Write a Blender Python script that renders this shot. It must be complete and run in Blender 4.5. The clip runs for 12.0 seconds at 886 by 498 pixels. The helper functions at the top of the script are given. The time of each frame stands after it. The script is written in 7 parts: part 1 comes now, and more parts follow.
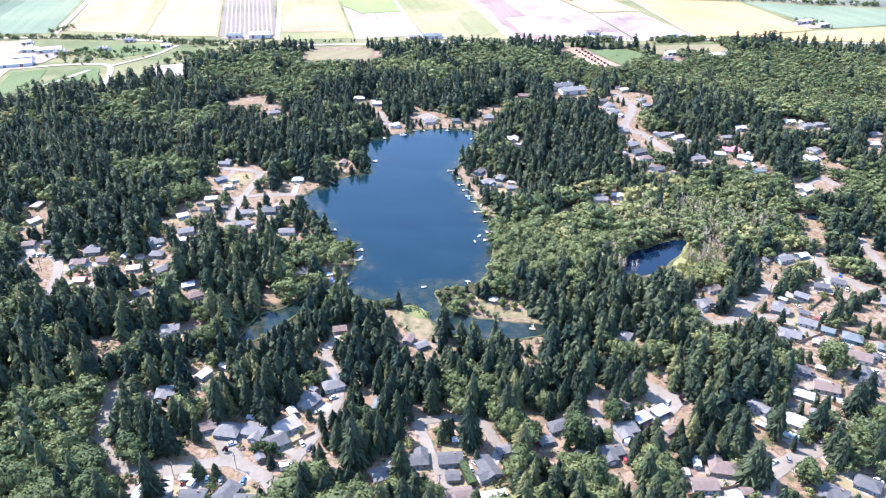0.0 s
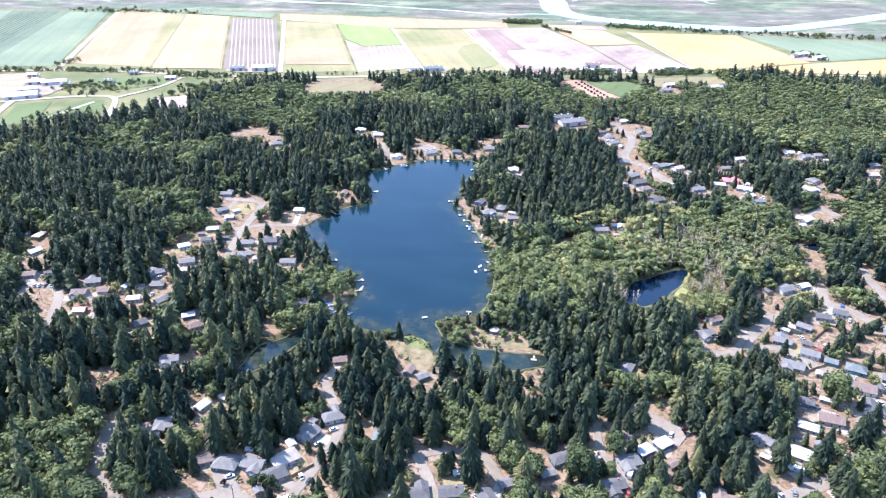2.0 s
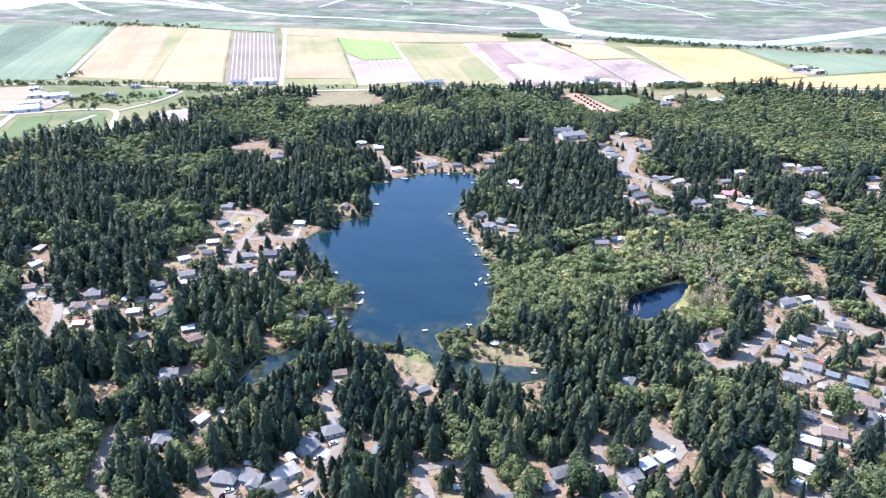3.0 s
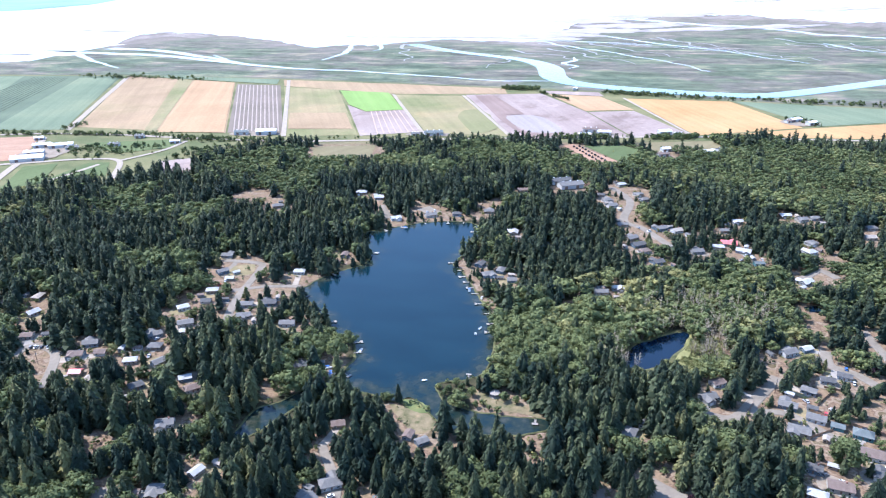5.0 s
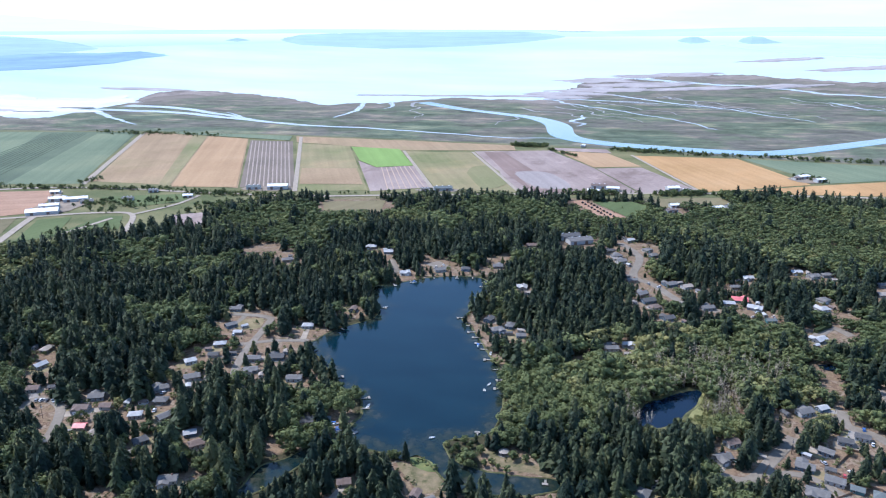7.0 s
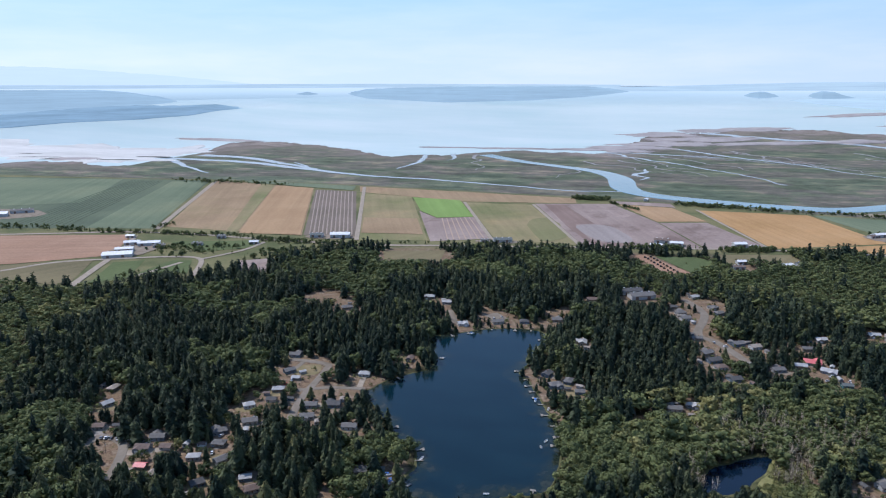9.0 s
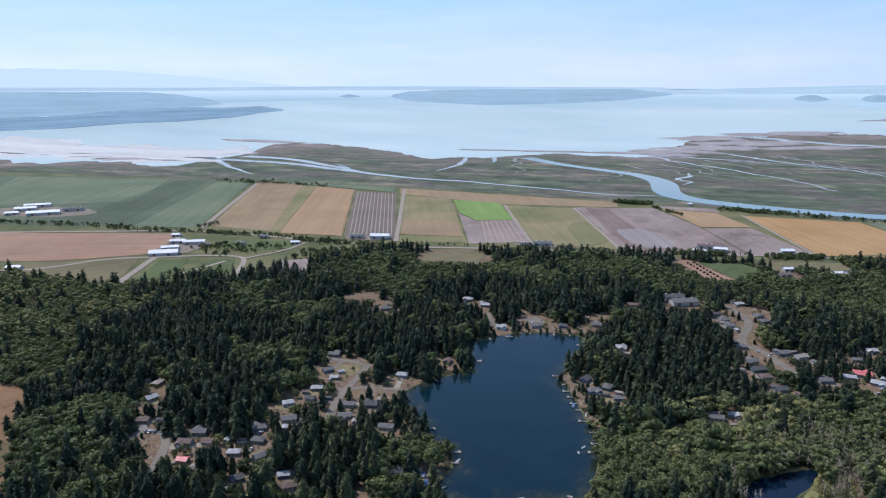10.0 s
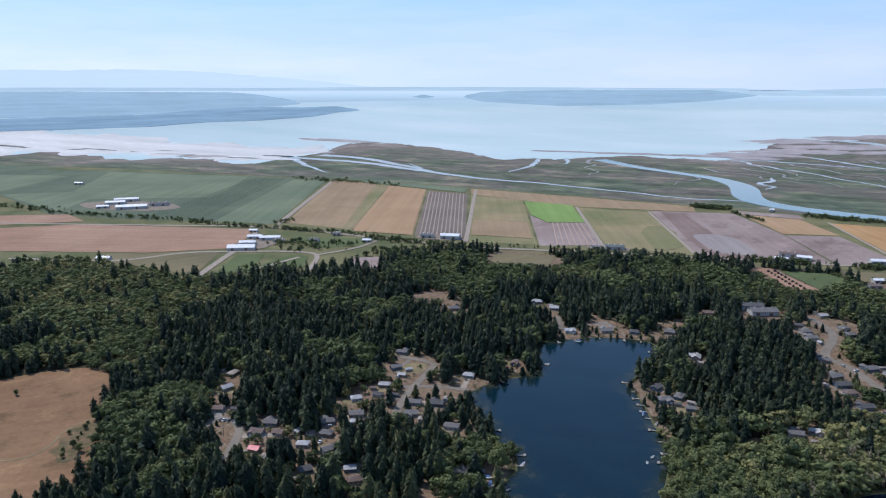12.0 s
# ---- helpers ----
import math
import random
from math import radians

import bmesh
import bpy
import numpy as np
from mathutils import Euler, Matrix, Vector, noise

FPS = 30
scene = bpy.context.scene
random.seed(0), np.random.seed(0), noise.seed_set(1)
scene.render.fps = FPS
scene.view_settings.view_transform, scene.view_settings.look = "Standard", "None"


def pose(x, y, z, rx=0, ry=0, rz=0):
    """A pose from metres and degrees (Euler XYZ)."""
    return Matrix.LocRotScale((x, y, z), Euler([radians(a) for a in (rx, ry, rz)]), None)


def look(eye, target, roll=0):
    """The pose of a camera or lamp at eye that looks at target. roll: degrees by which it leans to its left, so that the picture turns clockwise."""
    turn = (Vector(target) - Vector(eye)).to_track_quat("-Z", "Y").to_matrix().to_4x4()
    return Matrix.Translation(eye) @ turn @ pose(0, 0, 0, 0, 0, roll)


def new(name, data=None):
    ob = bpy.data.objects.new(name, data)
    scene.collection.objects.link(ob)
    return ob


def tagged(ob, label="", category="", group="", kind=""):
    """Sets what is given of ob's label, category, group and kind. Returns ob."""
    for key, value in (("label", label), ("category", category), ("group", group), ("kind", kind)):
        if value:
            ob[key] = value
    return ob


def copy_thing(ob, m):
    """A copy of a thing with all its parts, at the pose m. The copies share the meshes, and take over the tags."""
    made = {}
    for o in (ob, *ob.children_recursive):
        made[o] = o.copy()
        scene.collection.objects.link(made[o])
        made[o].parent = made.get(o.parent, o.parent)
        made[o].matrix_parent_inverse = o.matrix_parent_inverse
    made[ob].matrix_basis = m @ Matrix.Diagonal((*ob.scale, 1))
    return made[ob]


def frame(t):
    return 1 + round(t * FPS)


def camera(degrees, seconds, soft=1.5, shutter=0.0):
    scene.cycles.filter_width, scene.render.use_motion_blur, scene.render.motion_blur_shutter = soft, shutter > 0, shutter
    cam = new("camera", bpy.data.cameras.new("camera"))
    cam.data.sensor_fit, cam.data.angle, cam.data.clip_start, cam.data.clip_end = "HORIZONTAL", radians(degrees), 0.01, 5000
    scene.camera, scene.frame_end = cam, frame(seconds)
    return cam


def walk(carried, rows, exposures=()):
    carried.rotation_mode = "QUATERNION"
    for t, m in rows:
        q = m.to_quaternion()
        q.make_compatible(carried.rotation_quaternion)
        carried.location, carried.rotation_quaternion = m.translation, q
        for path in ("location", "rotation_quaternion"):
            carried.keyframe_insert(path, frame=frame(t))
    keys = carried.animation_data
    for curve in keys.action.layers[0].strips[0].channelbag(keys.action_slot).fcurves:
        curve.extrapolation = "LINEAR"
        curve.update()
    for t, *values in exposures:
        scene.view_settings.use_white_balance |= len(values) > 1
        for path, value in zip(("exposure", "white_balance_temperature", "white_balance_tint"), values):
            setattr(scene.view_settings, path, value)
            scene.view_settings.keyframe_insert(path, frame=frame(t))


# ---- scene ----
from mathutils.geometry import delaunay_2d_cdt

EYE = 260.0  # camera's height over the lake
cam = camera(64.0, 12.0, soft=1.1)
ROWS = [
    (0.0, pose(0, 0, EYE, 60.590, 0.229, -0.129)),
    (0.5, pose(0, 0, EYE, 61.376, 0.229, -0.115)),
    (1.0, pose(0, 0, EYE, 62.133, 0.221, -0.077)),
    (1.5, pose(0, 0, EYE, 62.703, 0.246, -0.073)),
    (2.0, pose(0, 0, EYE, 63.038, 0.232, -0.054)),
    (2.5, pose(0, 0, EYE, 63.450, 0.246, -0.043)),
    (4.5, pose(0, 0, EYE, 66.899, 0.175, -0.016)),
    (5.0, pose(0, 0, EYE, 68.013, 0.147, -0.019)),
    (5.5, pose(0, 0, EYE, 69.128, 0.165, -0.013)),
    (6.0, pose(0, 0, EYE, 70.239, 0.100, 0.017)),
    (6.5, pose(0, 0, EYE, 71.339, 0.117, 0.143)),
    (7.0, pose(0, 0, EYE, 72.435, 0.087, 0.768)),
    (9.0, pose(0, 0, EYE, 76.548, 0.051, 5.712)),
    (9.5, pose(0, 0, EYE, 76.741, 0.037, 7.243)),
    (10.0, pose(0, 0, EYE, 76.749, 0.014, 8.962)),
    (10.5, pose(0, 0, EYE, 76.760, 0.001, 10.545)),
    (11.0, pose(0, 0, EYE, 76.780, -0.026, 11.757)),
    (11.5, pose(0, 0, EYE, 76.789, -0.023, 13.033)),
    (12.0, pose(0, 0, EYE, 76.793, -0.036, 14.756)),
]
EXPOSURES = [(0.0, 1.54, 5450, 23), (2.5, 1.42, 5450, 23), (4.5, 1.12, 5300, 20), (7.0, 0.30, 5300, 18), (9.0, -0.36, 5600, 18), (12.0, -0.46, 5600, 18)]
walk(cam, ROWS, EXPOSURES)

# ---------------------------------------------------------------- light
SUN_AZ, SUN_EL = radians(-64), radians(54)  # from straight ahead, clockwise
world = bpy.data.worlds.new("sky")
scene.world = world
world.use_nodes = True
wn = world.node_tree.nodes
sky = wn.new("ShaderNodeTexSky")
sky.sky_type = "NISHITA"
sky.sun_disc = False
sky.sun_elevation, sky.sun_rotation = SUN_EL, SUN_AZ % (2 * math.pi)
sky.altitude, sky.air_density, sky.dust_density, sky.ozone_density = 200, 1.2, 0.05, 3.0
wn["Background"].inputs["Strength"].default_value = 0.128
cool = wn.new("ShaderNodeMix")
cool.data_type = "RGBA"
cool.inputs[0].default_value = 0.35  # thin even haze over the clear sky
cool.inputs[7].default_value = (3.9, 6.1, 9.2, 1)
world.node_tree.links.new(sky.outputs[0], cool.inputs[6])
world.node_tree.links.new(cool.outputs[2], wn["Background"].inputs["Color"])
sun_data = bpy.data.lights.new("sun", "SUN")
sun_data.energy, sun_data.angle, sun_data.color = 5.0, radians(0.53), (1.0, 0.925, 0.78)
sun = new("sun", sun_data)
sun.matrix_world = look((math.sin(SUN_AZ) * math.cos(SUN_EL) * 900, math.cos(SUN_AZ) * math.cos(SUN_EL) * 900, math.sin(SUN_EL) * 900), (0, 0, 0))


# ---------------------------------------------------------------- materials
def mat(name, rough=0.85, spec=0.3):
    """A node material; returns it, its tree and its shader."""
    m = bpy.data.materials.new(name)
    m.use_nodes = True
    nt = m.node_tree
    bsdf = nt.nodes["Principled BSDF"]
    bsdf.inputs["Roughness"].default_value = rough
    bsdf.inputs["Specular IOR Level"].default_value = spec
    return m, nt, bsdf


def coords(nt, scale=(1, 1, 1), rot=0.0, source="Object"):
    tc = nt.nodes.new("ShaderNodeTexCoord")
    mp = nt.nodes.new("ShaderNodeMapping")
    mp.inputs["Rotation"].default_value[2] = rot
    nt.links.new(tc.outputs[source], mp.inputs[0])
    stretch = nt.nodes.new("ShaderNodeMapping")
    stretch.inputs["Scale"].default_value = scale
    nt.links.new(mp.outputs[0], stretch.inputs[0])
    return stretch.outputs[0]


def noise_tex(nt, vec, scale, detail=4.0, rough=0.55):
    n = nt.nodes.new("ShaderNodeTexNoise")
    n.inputs["Scale"].default_value = scale
    n.inputs["Detail"].default_value = detail
    n.inputs["Roughness"].default_value = rough
    nt.links.new(vec, n.inputs["Vector"])
    return n.outputs["Fac"]


def ramp(nt, fac, stops):
    r = nt.nodes.new("ShaderNodeValToRGB")
    el = r.color_ramp.elements
    while len(el) < len(stops):
        el.new(0.5)
    for e, (p, c) in zip(el, stops):
        e.position, e.color = p, (*c, 1)
    nt.links.new(fac, r.inputs[0])
    return r.outputs["Color"]


def mix(nt, fac, a, b, kind="MIX"):
    n = nt.nodes.new("ShaderNodeMix")
    n.data_type, n.blend_type = "RGBA", kind
    for sock, v in ((n.inputs[0], fac), (n.inputs[6], a), (n.inputs[7], b)):
        if isinstance(v, (int, float)):
            sock.default_value = v
        elif isinstance(v, tuple):
            sock.default_value = (*v, 1)
        else:
            nt.links.new(v, sock)
    return n.outputs[2]


def bump(nt, bsdf, fac, strength=0.3, dist=0.3):
    b = nt.nodes.new("ShaderNodeBump")
    b.inputs["Strength"].default_value = strength
    b.inputs["Distance"].default_value = dist
    nt.links.new(fac, b.inputs["Height"])
    nt.links.new(b.outputs[0], bsdf.inputs["Normal"])


def attr(nt, name, out="Fac"):
    a = nt.nodes.new("ShaderNodeAttribute")
    a.attribute_name = name
    return a.outputs[out]


def two_tone(name, a, b, scale, rough=0.85, spec=0.25, fine=0.0, stretch=(1, 1, 1), rot=0.0, relief=0.0, source="Object"):
    """A colour that drifts between a and b over patches, with a finer grain on top."""
    m, nt, bsdf = mat(name, rough, spec)
    v = coords(nt, stretch, rot, source)
    col = ramp(nt, noise_tex(nt, v, scale, 5), [(0.3, a), (0.7, b)])
    if fine:
        g = ramp(nt, noise_tex(nt, v, fine, 3), [(0.3, (0.9, 0.9, 0.9)), (0.7, (1.08, 1.08, 1.08))])
        col = mix(nt, 1.0, col, g, "MULTIPLY")
    nt.links.new(col, bsdf.inputs["Base Color"])
    if relief:
        bump(nt, bsdf, noise_tex(nt, v, fine or scale * 6, 3), relief, 0.4)
    return m


def foliage(name, dark, light, warm, through_light=0.2, vary=0.36):
    """Leaves: a shade per tree (tint), a shade per clump, and some light that passes through."""
    m, nt, bsdf = mat(name, 0.7, 0.14)
    tint = attr(nt, "tint")
    col = ramp(nt, tint, [(0.0, dark), (0.75, light), (1.0, warm)])
    geo = nt.nodes.new("ShaderNodeNewGeometry")
    g = ramp(nt, geo.outputs["Random Per Island"], [(0.0, (1 - vary, 1 - vary, 1 - 0.9 * vary)), (1.0, (1 + vary, 1 + vary, 1 + 0.7 * vary))])
    col = mix(nt, 1.0, col, g, "MULTIPLY")
    nt.links.new(col, bsdf.inputs["Base Color"])
    tr = nt.nodes.new("ShaderNodeBsdfTranslucent")
    nt.links.new(col, tr.inputs["Color"])
    ms = nt.nodes.new("ShaderNodeMixShader")
    ms.inputs[0].default_value = through_light
    nt.links.new(bsdf.outputs[0], ms.inputs[1])
    nt.links.new(tr.outputs[0], ms.inputs[2])
    nt.links.new(ms.outputs[0], nt.nodes["Material Output"].inputs["Surface"])
    return m


def ground_material():
    m, nt, bsdf = mat("ground_cover", 0.95, 0.1)
    v = coords(nt)
    big, mid, fine = noise_tex(nt, v, 0.012, 5), noise_tex(nt, v, 0.09, 5, 0.6), noise_tex(nt, v, 0.6, 4, 0.65)
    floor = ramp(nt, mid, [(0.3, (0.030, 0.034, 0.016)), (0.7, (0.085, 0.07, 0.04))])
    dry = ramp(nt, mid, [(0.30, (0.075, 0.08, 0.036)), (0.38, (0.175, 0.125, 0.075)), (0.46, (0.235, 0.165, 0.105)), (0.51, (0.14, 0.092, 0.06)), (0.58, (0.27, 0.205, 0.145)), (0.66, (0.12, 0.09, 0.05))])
    grain = ramp(nt, fine, [(0.3, (0.65, 0.65, 0.65)), (0.7, (1.2, 1.2, 1.2))])
    plain = ramp(nt, big, [(0.35, (0.10, 0.115, 0.05)), (0.6, (0.19, 0.175, 0.085))])
    w = coords(nt, (0.8, 1.0, 1))
    patch = noise_tex(nt, w, 0.0045, 6, 0.6)
    tufts = ramp(nt, noise_tex(nt, w, 0.03, 6, 0.7), [(0.3, (0.75, 0.78, 0.74)), (0.5, (1.08, 1.1, 1.05)), (0.62, (1.3, 1.3, 1.2)), (0.74, (1.9, 1.8, 1.65))])
    marsh = ramp(nt, patch, [(0.36, (0.095, 0.115, 0.083)), (0.47, (0.115, 0.128, 0.09)), (0.54, (0.135, 0.122, 0.108)), (0.64, (0.14, 0.135, 0.105)), (0.72, (0.09, 0.108, 0.08))])
    marsh = mix(nt, 1.0, marsh, tufts, "MULTIPLY")
    blot = ramp(nt, noise_tex(nt, coords(nt, (0.55, 1.2, 1), 0.15), 0.011, 7, 0.68), [(0.34, (0.5, 0.52, 0.5)), (0.44, (0.8, 0.82, 0.78)), (0.54, (1.0, 1.0, 1.0)), (0.60, (1.5, 1.35, 1.25)), (0.68, (2.0, 1.75, 1.6))])
    marsh = mix(nt, 1.0, marsh, blot, "MULTIPLY")
    mud = ramp(nt, patch, [(0.38, (0.27, 0.21, 0.185)), (0.5, (0.19, 0.155, 0.135)), (0.58, (0.34, 0.28, 0.25)), (0.66, (0.22, 0.175, 0.15))])
    cover = nt.nodes.new("ShaderNodeSeparateColor")
    nt.links.new(attr(nt, "cover", "Color"), cover.inputs[0])
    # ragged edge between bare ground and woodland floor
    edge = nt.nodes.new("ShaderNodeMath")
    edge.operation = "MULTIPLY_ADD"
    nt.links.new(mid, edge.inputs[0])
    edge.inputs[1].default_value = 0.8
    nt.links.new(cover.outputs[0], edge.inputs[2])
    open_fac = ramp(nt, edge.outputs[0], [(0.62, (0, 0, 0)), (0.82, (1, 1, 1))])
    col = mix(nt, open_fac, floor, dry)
    col = mix(nt, attr(nt, "plain"), col, plain)
    col = mix(nt, cover.outputs[1], col, marsh)
    col = mix(nt, cover.outputs[2], col, mud)
    col = mix(nt, 0.7, col, mix(nt, 1.0, col, grain, "MULTIPLY"))
    nt.links.new(col, bsdf.inputs["Base Color"])
    bump(nt, bsdf, fine, 0.4, 0.5)
    return m


def lake_material():
    m, nt, bsdf = mat("lake_water", 0.11, 0.5)
    bsdf.inputs["IOR"].default_value = 1.33
    v = coords(nt)
    open_water = ramp(nt, noise_tex(nt, coords(nt, (0.5, 1.4, 1), 0.2), 0.03, 6, 0.6), [(0.35, (0.0022, 0.014, 0.022)), (0.7, (0.0045, 0.020, 0.029))])
    weed = ramp(nt, noise_tex(nt, v, 0.09, 7, 0.68), [(0.38, (0.006, 0.018, 0.020)), (0.52, (0.018, 0.026, 0.018)), (0.66, (0.050, 0.050, 0.034))])
    patchy = nt.nodes.new("ShaderNodeMath")
    patchy.operation = "MULTIPLY_ADD"
    nt.links.new(noise_tex(nt, v, 0.045, 5, 0.6), patchy.inputs[0])
    patchy.inputs[1].default_value = 0.9
    nt.links.new(attr(nt, "shallow"), patchy.inputs[2])
    fac = ramp(nt, patchy.outputs[0], [(0.62, (0, 0, 0)), (1.05, (0.9, 0.9, 0.9))])
    nt.links.new(mix(nt, fac, open_water, weed), bsdf.inputs["Base Color"])
    bump(nt, bsdf, noise_tex(nt, v, 0.5, 3), 0.12, 0.05)
    return m


def water_material(name, deep, shallow, rough, wave, height, patch=0.015):
    m, nt, bsdf = mat(name, rough, 0.5)
    bsdf.inputs["IOR"].default_value = 1.33
    v = coords(nt)
    drift = coords(nt, (0.5, 1.4, 1), 0.2)
    col = ramp(nt, noise_tex(nt, drift, patch, 6, 0.6), [(0.35, deep), (0.7, shallow)])
    nt.links.new(col, bsdf.inputs["Base Color"])
    bump(nt, bsdf, noise_tex(nt, v, wave, 3), 0.12, height)
    return m


def crop(name, a, b, c, rot):
    """A field: patches at two scales and faint tracks along the way it is worked (rot)."""
    m, nt, bsdf = mat(name, 0.95, 0.1)
    v = coords(nt)
    base = ramp(nt, noise_tex(nt, v, 0.006, 5), [(0.3, a), (0.55, b), (0.75, c)])
    s = coords(nt, (1, 0.02, 1), rot)
    streak = ramp(nt, noise_tex(nt, s, 0.08, 3), [(0.3, (0.9, 0.9, 0.9)), (0.7, (1.08, 1.08, 1.08))])
    col = mix(nt, 1.0, base, streak, "MULTIPLY")
    fine = ramp(nt, noise_tex(nt, v, 0.25, 4, 0.7), [(0.3, (0.88, 0.88, 0.88)), (0.7, (1.1, 1.1, 1.1))])
    col = mix(nt, 1.0, col, fine, "MULTIPLY")
    nt.links.new(col, bsdf.inputs["Base Color"])
    bump(nt, bsdf, noise_tex(nt, v, 0.8, 3), 0.3, 0.2)
    return m


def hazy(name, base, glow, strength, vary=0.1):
    """Land far across the water, a plain backdrop: its haze is painted in as glow."""
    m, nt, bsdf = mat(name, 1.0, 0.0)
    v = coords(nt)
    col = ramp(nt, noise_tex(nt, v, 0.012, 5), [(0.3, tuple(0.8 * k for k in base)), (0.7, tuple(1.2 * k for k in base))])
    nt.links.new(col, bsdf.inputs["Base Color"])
    hazed_woods = ramp(nt, noise_tex(nt, coords(nt, (0.25, 0.25, 9)), 0.011, 7, 0.7), [(0.35, tuple((1 - vary) * k for k in glow)), (0.68, tuple(min(1.0, (1 + vary) * k) for k in glow))])
    nt.links.new(hazed_woods, bsdf.inputs["Emission Color"])
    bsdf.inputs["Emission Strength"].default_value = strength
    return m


M_GROUND = ground_material()
M_LAKE = lake_material()
M_POND = water_material("pond_water", (0.003, 0.010, 0.022), (0.005, 0.014, 0.03), 0.06, 0.6, 0.04)
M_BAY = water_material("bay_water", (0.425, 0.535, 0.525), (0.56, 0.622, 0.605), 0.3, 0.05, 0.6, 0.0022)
M_BAY.node_tree.nodes["Principled BSDF"].inputs["Specular IOR Level"].default_value = 0.12  # haze is painted into the pale base colour; gloss cut to keep out dark reflections
M_RIVER = water_material("river_water", (0.11, 0.20, 0.23), (0.15, 0.245, 0.275), 0.12, 0.2, 0.1)
M_CREEK = water_material("creek_water", (0.27, 0.31, 0.32), (0.34, 0.37, 0.38), 0.2, 0.2, 0.1, 0.01)
M_CONIFER = foliage("conifer_needles", (0.021, 0.035, 0.025), (0.080, 0.094, 0.046), (0.165, 0.157, 0.065), 0.08)
M_LEAF = foliage("broad_leaves", (0.058, 0.082, 0.037), (0.172, 0.194, 0.078), (0.29, 0.27, 0.11), 0.26, 0.2)
M_BARK = two_tone("bark", (0.10, 0.075, 0.055), (0.18, 0.14, 0.11), 1.5, 0.95, 0.1, 6.0)
M_SNAG = two_tone("grey_dead_wood", (0.20, 0.175, 0.13), (0.31, 0.27, 0.20), 0.8, 0.95, 0.1)
M_ROAD = two_tone("worn_asphalt", (0.165, 0.14, 0.108), (0.235, 0.20, 0.158), 0.06, 0.9, 0.2, 0.35)
M_DRIVE = two_tone("concrete_drive", (0.22, 0.198, 0.17), (0.31, 0.28, 0.245), 0.2, 0.9, 0.2, 1.5)
M_TRACK = two_tone("gravel_track", (0.27, 0.225, 0.175), (0.37, 0.315, 0.25), 0.2, 0.95, 0.1, 1.0)
M_GRAVEL = two_tone("shore_gravel", (0.105, 0.10, 0.048), (0.25, 0.19, 0.115), 0.16, 0.95, 0.1, 0.9, relief=0.4)
M_LAWN = two_tone("lawn", (0.095, 0.115, 0.042), (0.155, 0.17, 0.068), 0.15, 0.95, 0.1, 1.5)
M_REED = two_tone("shore_grass", (0.04, 0.052, 0.022), (0.15, 0.135, 0.062), 0.12, 0.95, 0.1, 0.9, relief=0.5)
ROOFS = {
    "g": two_tone("grey_shingle", (0.125, 0.119, 0.111), (0.18, 0.171, 0.16), 0.4, 0.85, 0.3, 3.0, relief=0.3),
    "d": two_tone("charcoal_shingle", (0.075, 0.073, 0.071), (0.118, 0.114, 0.11), 0.4, 0.85, 0.3, 3.0, relief=0.3),
    "b": two_tone("brown_shingle", (0.135, 0.098, 0.08), (0.20, 0.15, 0.125), 0.4, 0.85, 0.3, 3.0, relief=0.3),
    "e": two_tone("beige_shingle", (0.28, 0.24, 0.20), (0.37, 0.32, 0.27), 0.4, 0.85, 0.3, 3.0, relief=0.3),
    "w": two_tone("white_metal_roof", (0.32, 0.315, 0.305), (0.44, 0.435, 0.425), 0.3, 0.7, 0.25, 2.0),
    "t": two_tone("teal_metal_roof", (0.11, 0.125, 0.122), (0.15, 0.168, 0.165), 0.3, 0.75, 0.2, 2.0),
    "r": two_tone("red_metal_roof", (0.55, 0.12, 0.12), (0.66, 0.20, 0.19), 0.3, 0.5, 0.4, 2.0),
}
WALLS = [
    two_tone("cream_siding", (0.347, 0.322, 0.279), (0.409, 0.384, 0.341), 0.5, 0.8, 0.3, 4.0),
    two_tone("grey_siding", (0.223, 0.229, 0.236), (0.279, 0.285, 0.291), 0.5, 0.8, 0.3, 4.0),
    two_tone("tan_siding", (0.223, 0.180, 0.130), (0.285, 0.236, 0.180), 0.5, 0.8, 0.3, 4.0),
    two_tone("white_siding", (0.434, 0.434, 0.422), (0.496, 0.496, 0.484), 0.5, 0.8, 0.3, 4.0),
    two_tone("blue_siding", (0.099, 0.136, 0.174), (0.136, 0.180, 0.217), 0.5, 0.8, 0.3, 4.0),
]
M_TEALWALL = two_tone("teal_siding", (0.075, 0.17, 0.18), (0.105, 0.22, 0.23), 0.5, 0.8, 0.3, 4.0)
M_TRIM = two_tone("white_trim", (0.72, 0.72, 0.70), (0.8, 0.8, 0.79), 1.0, 0.6, 0.4)
M_DOOR = two_tone("door_paint", (0.14, 0.09, 0.07), (0.22, 0.15, 0.12), 1.0, 0.6, 0.4)
M_BRICK = two_tone("chimney_brick", (0.28, 0.14, 0.10), (0.36, 0.20, 0.15), 2.0, 0.9, 0.2, 8.0)
M_WOOD = two_tone("weathered_wood", (0.22, 0.19, 0.16), (0.34, 0.31, 0.27), 0.8, 0.9, 0.2, 5.0)
M_CEDAR = two_tone("cedar_fence", (0.30, 0.18, 0.11), (0.42, 0.28, 0.18), 0.8, 0.9, 0.2, 5.0)
M_GLASS, _nt, _b = mat("window_glass", 0.08, 0.6)
_b.inputs["Base Color"].default_value = (0.03, 0.04, 0.05, 1)
M_TYRE = two_tone("tyre_rubber", (0.02, 0.02, 0.02), (0.035, 0.035, 0.035), 4.0, 0.9, 0.2)


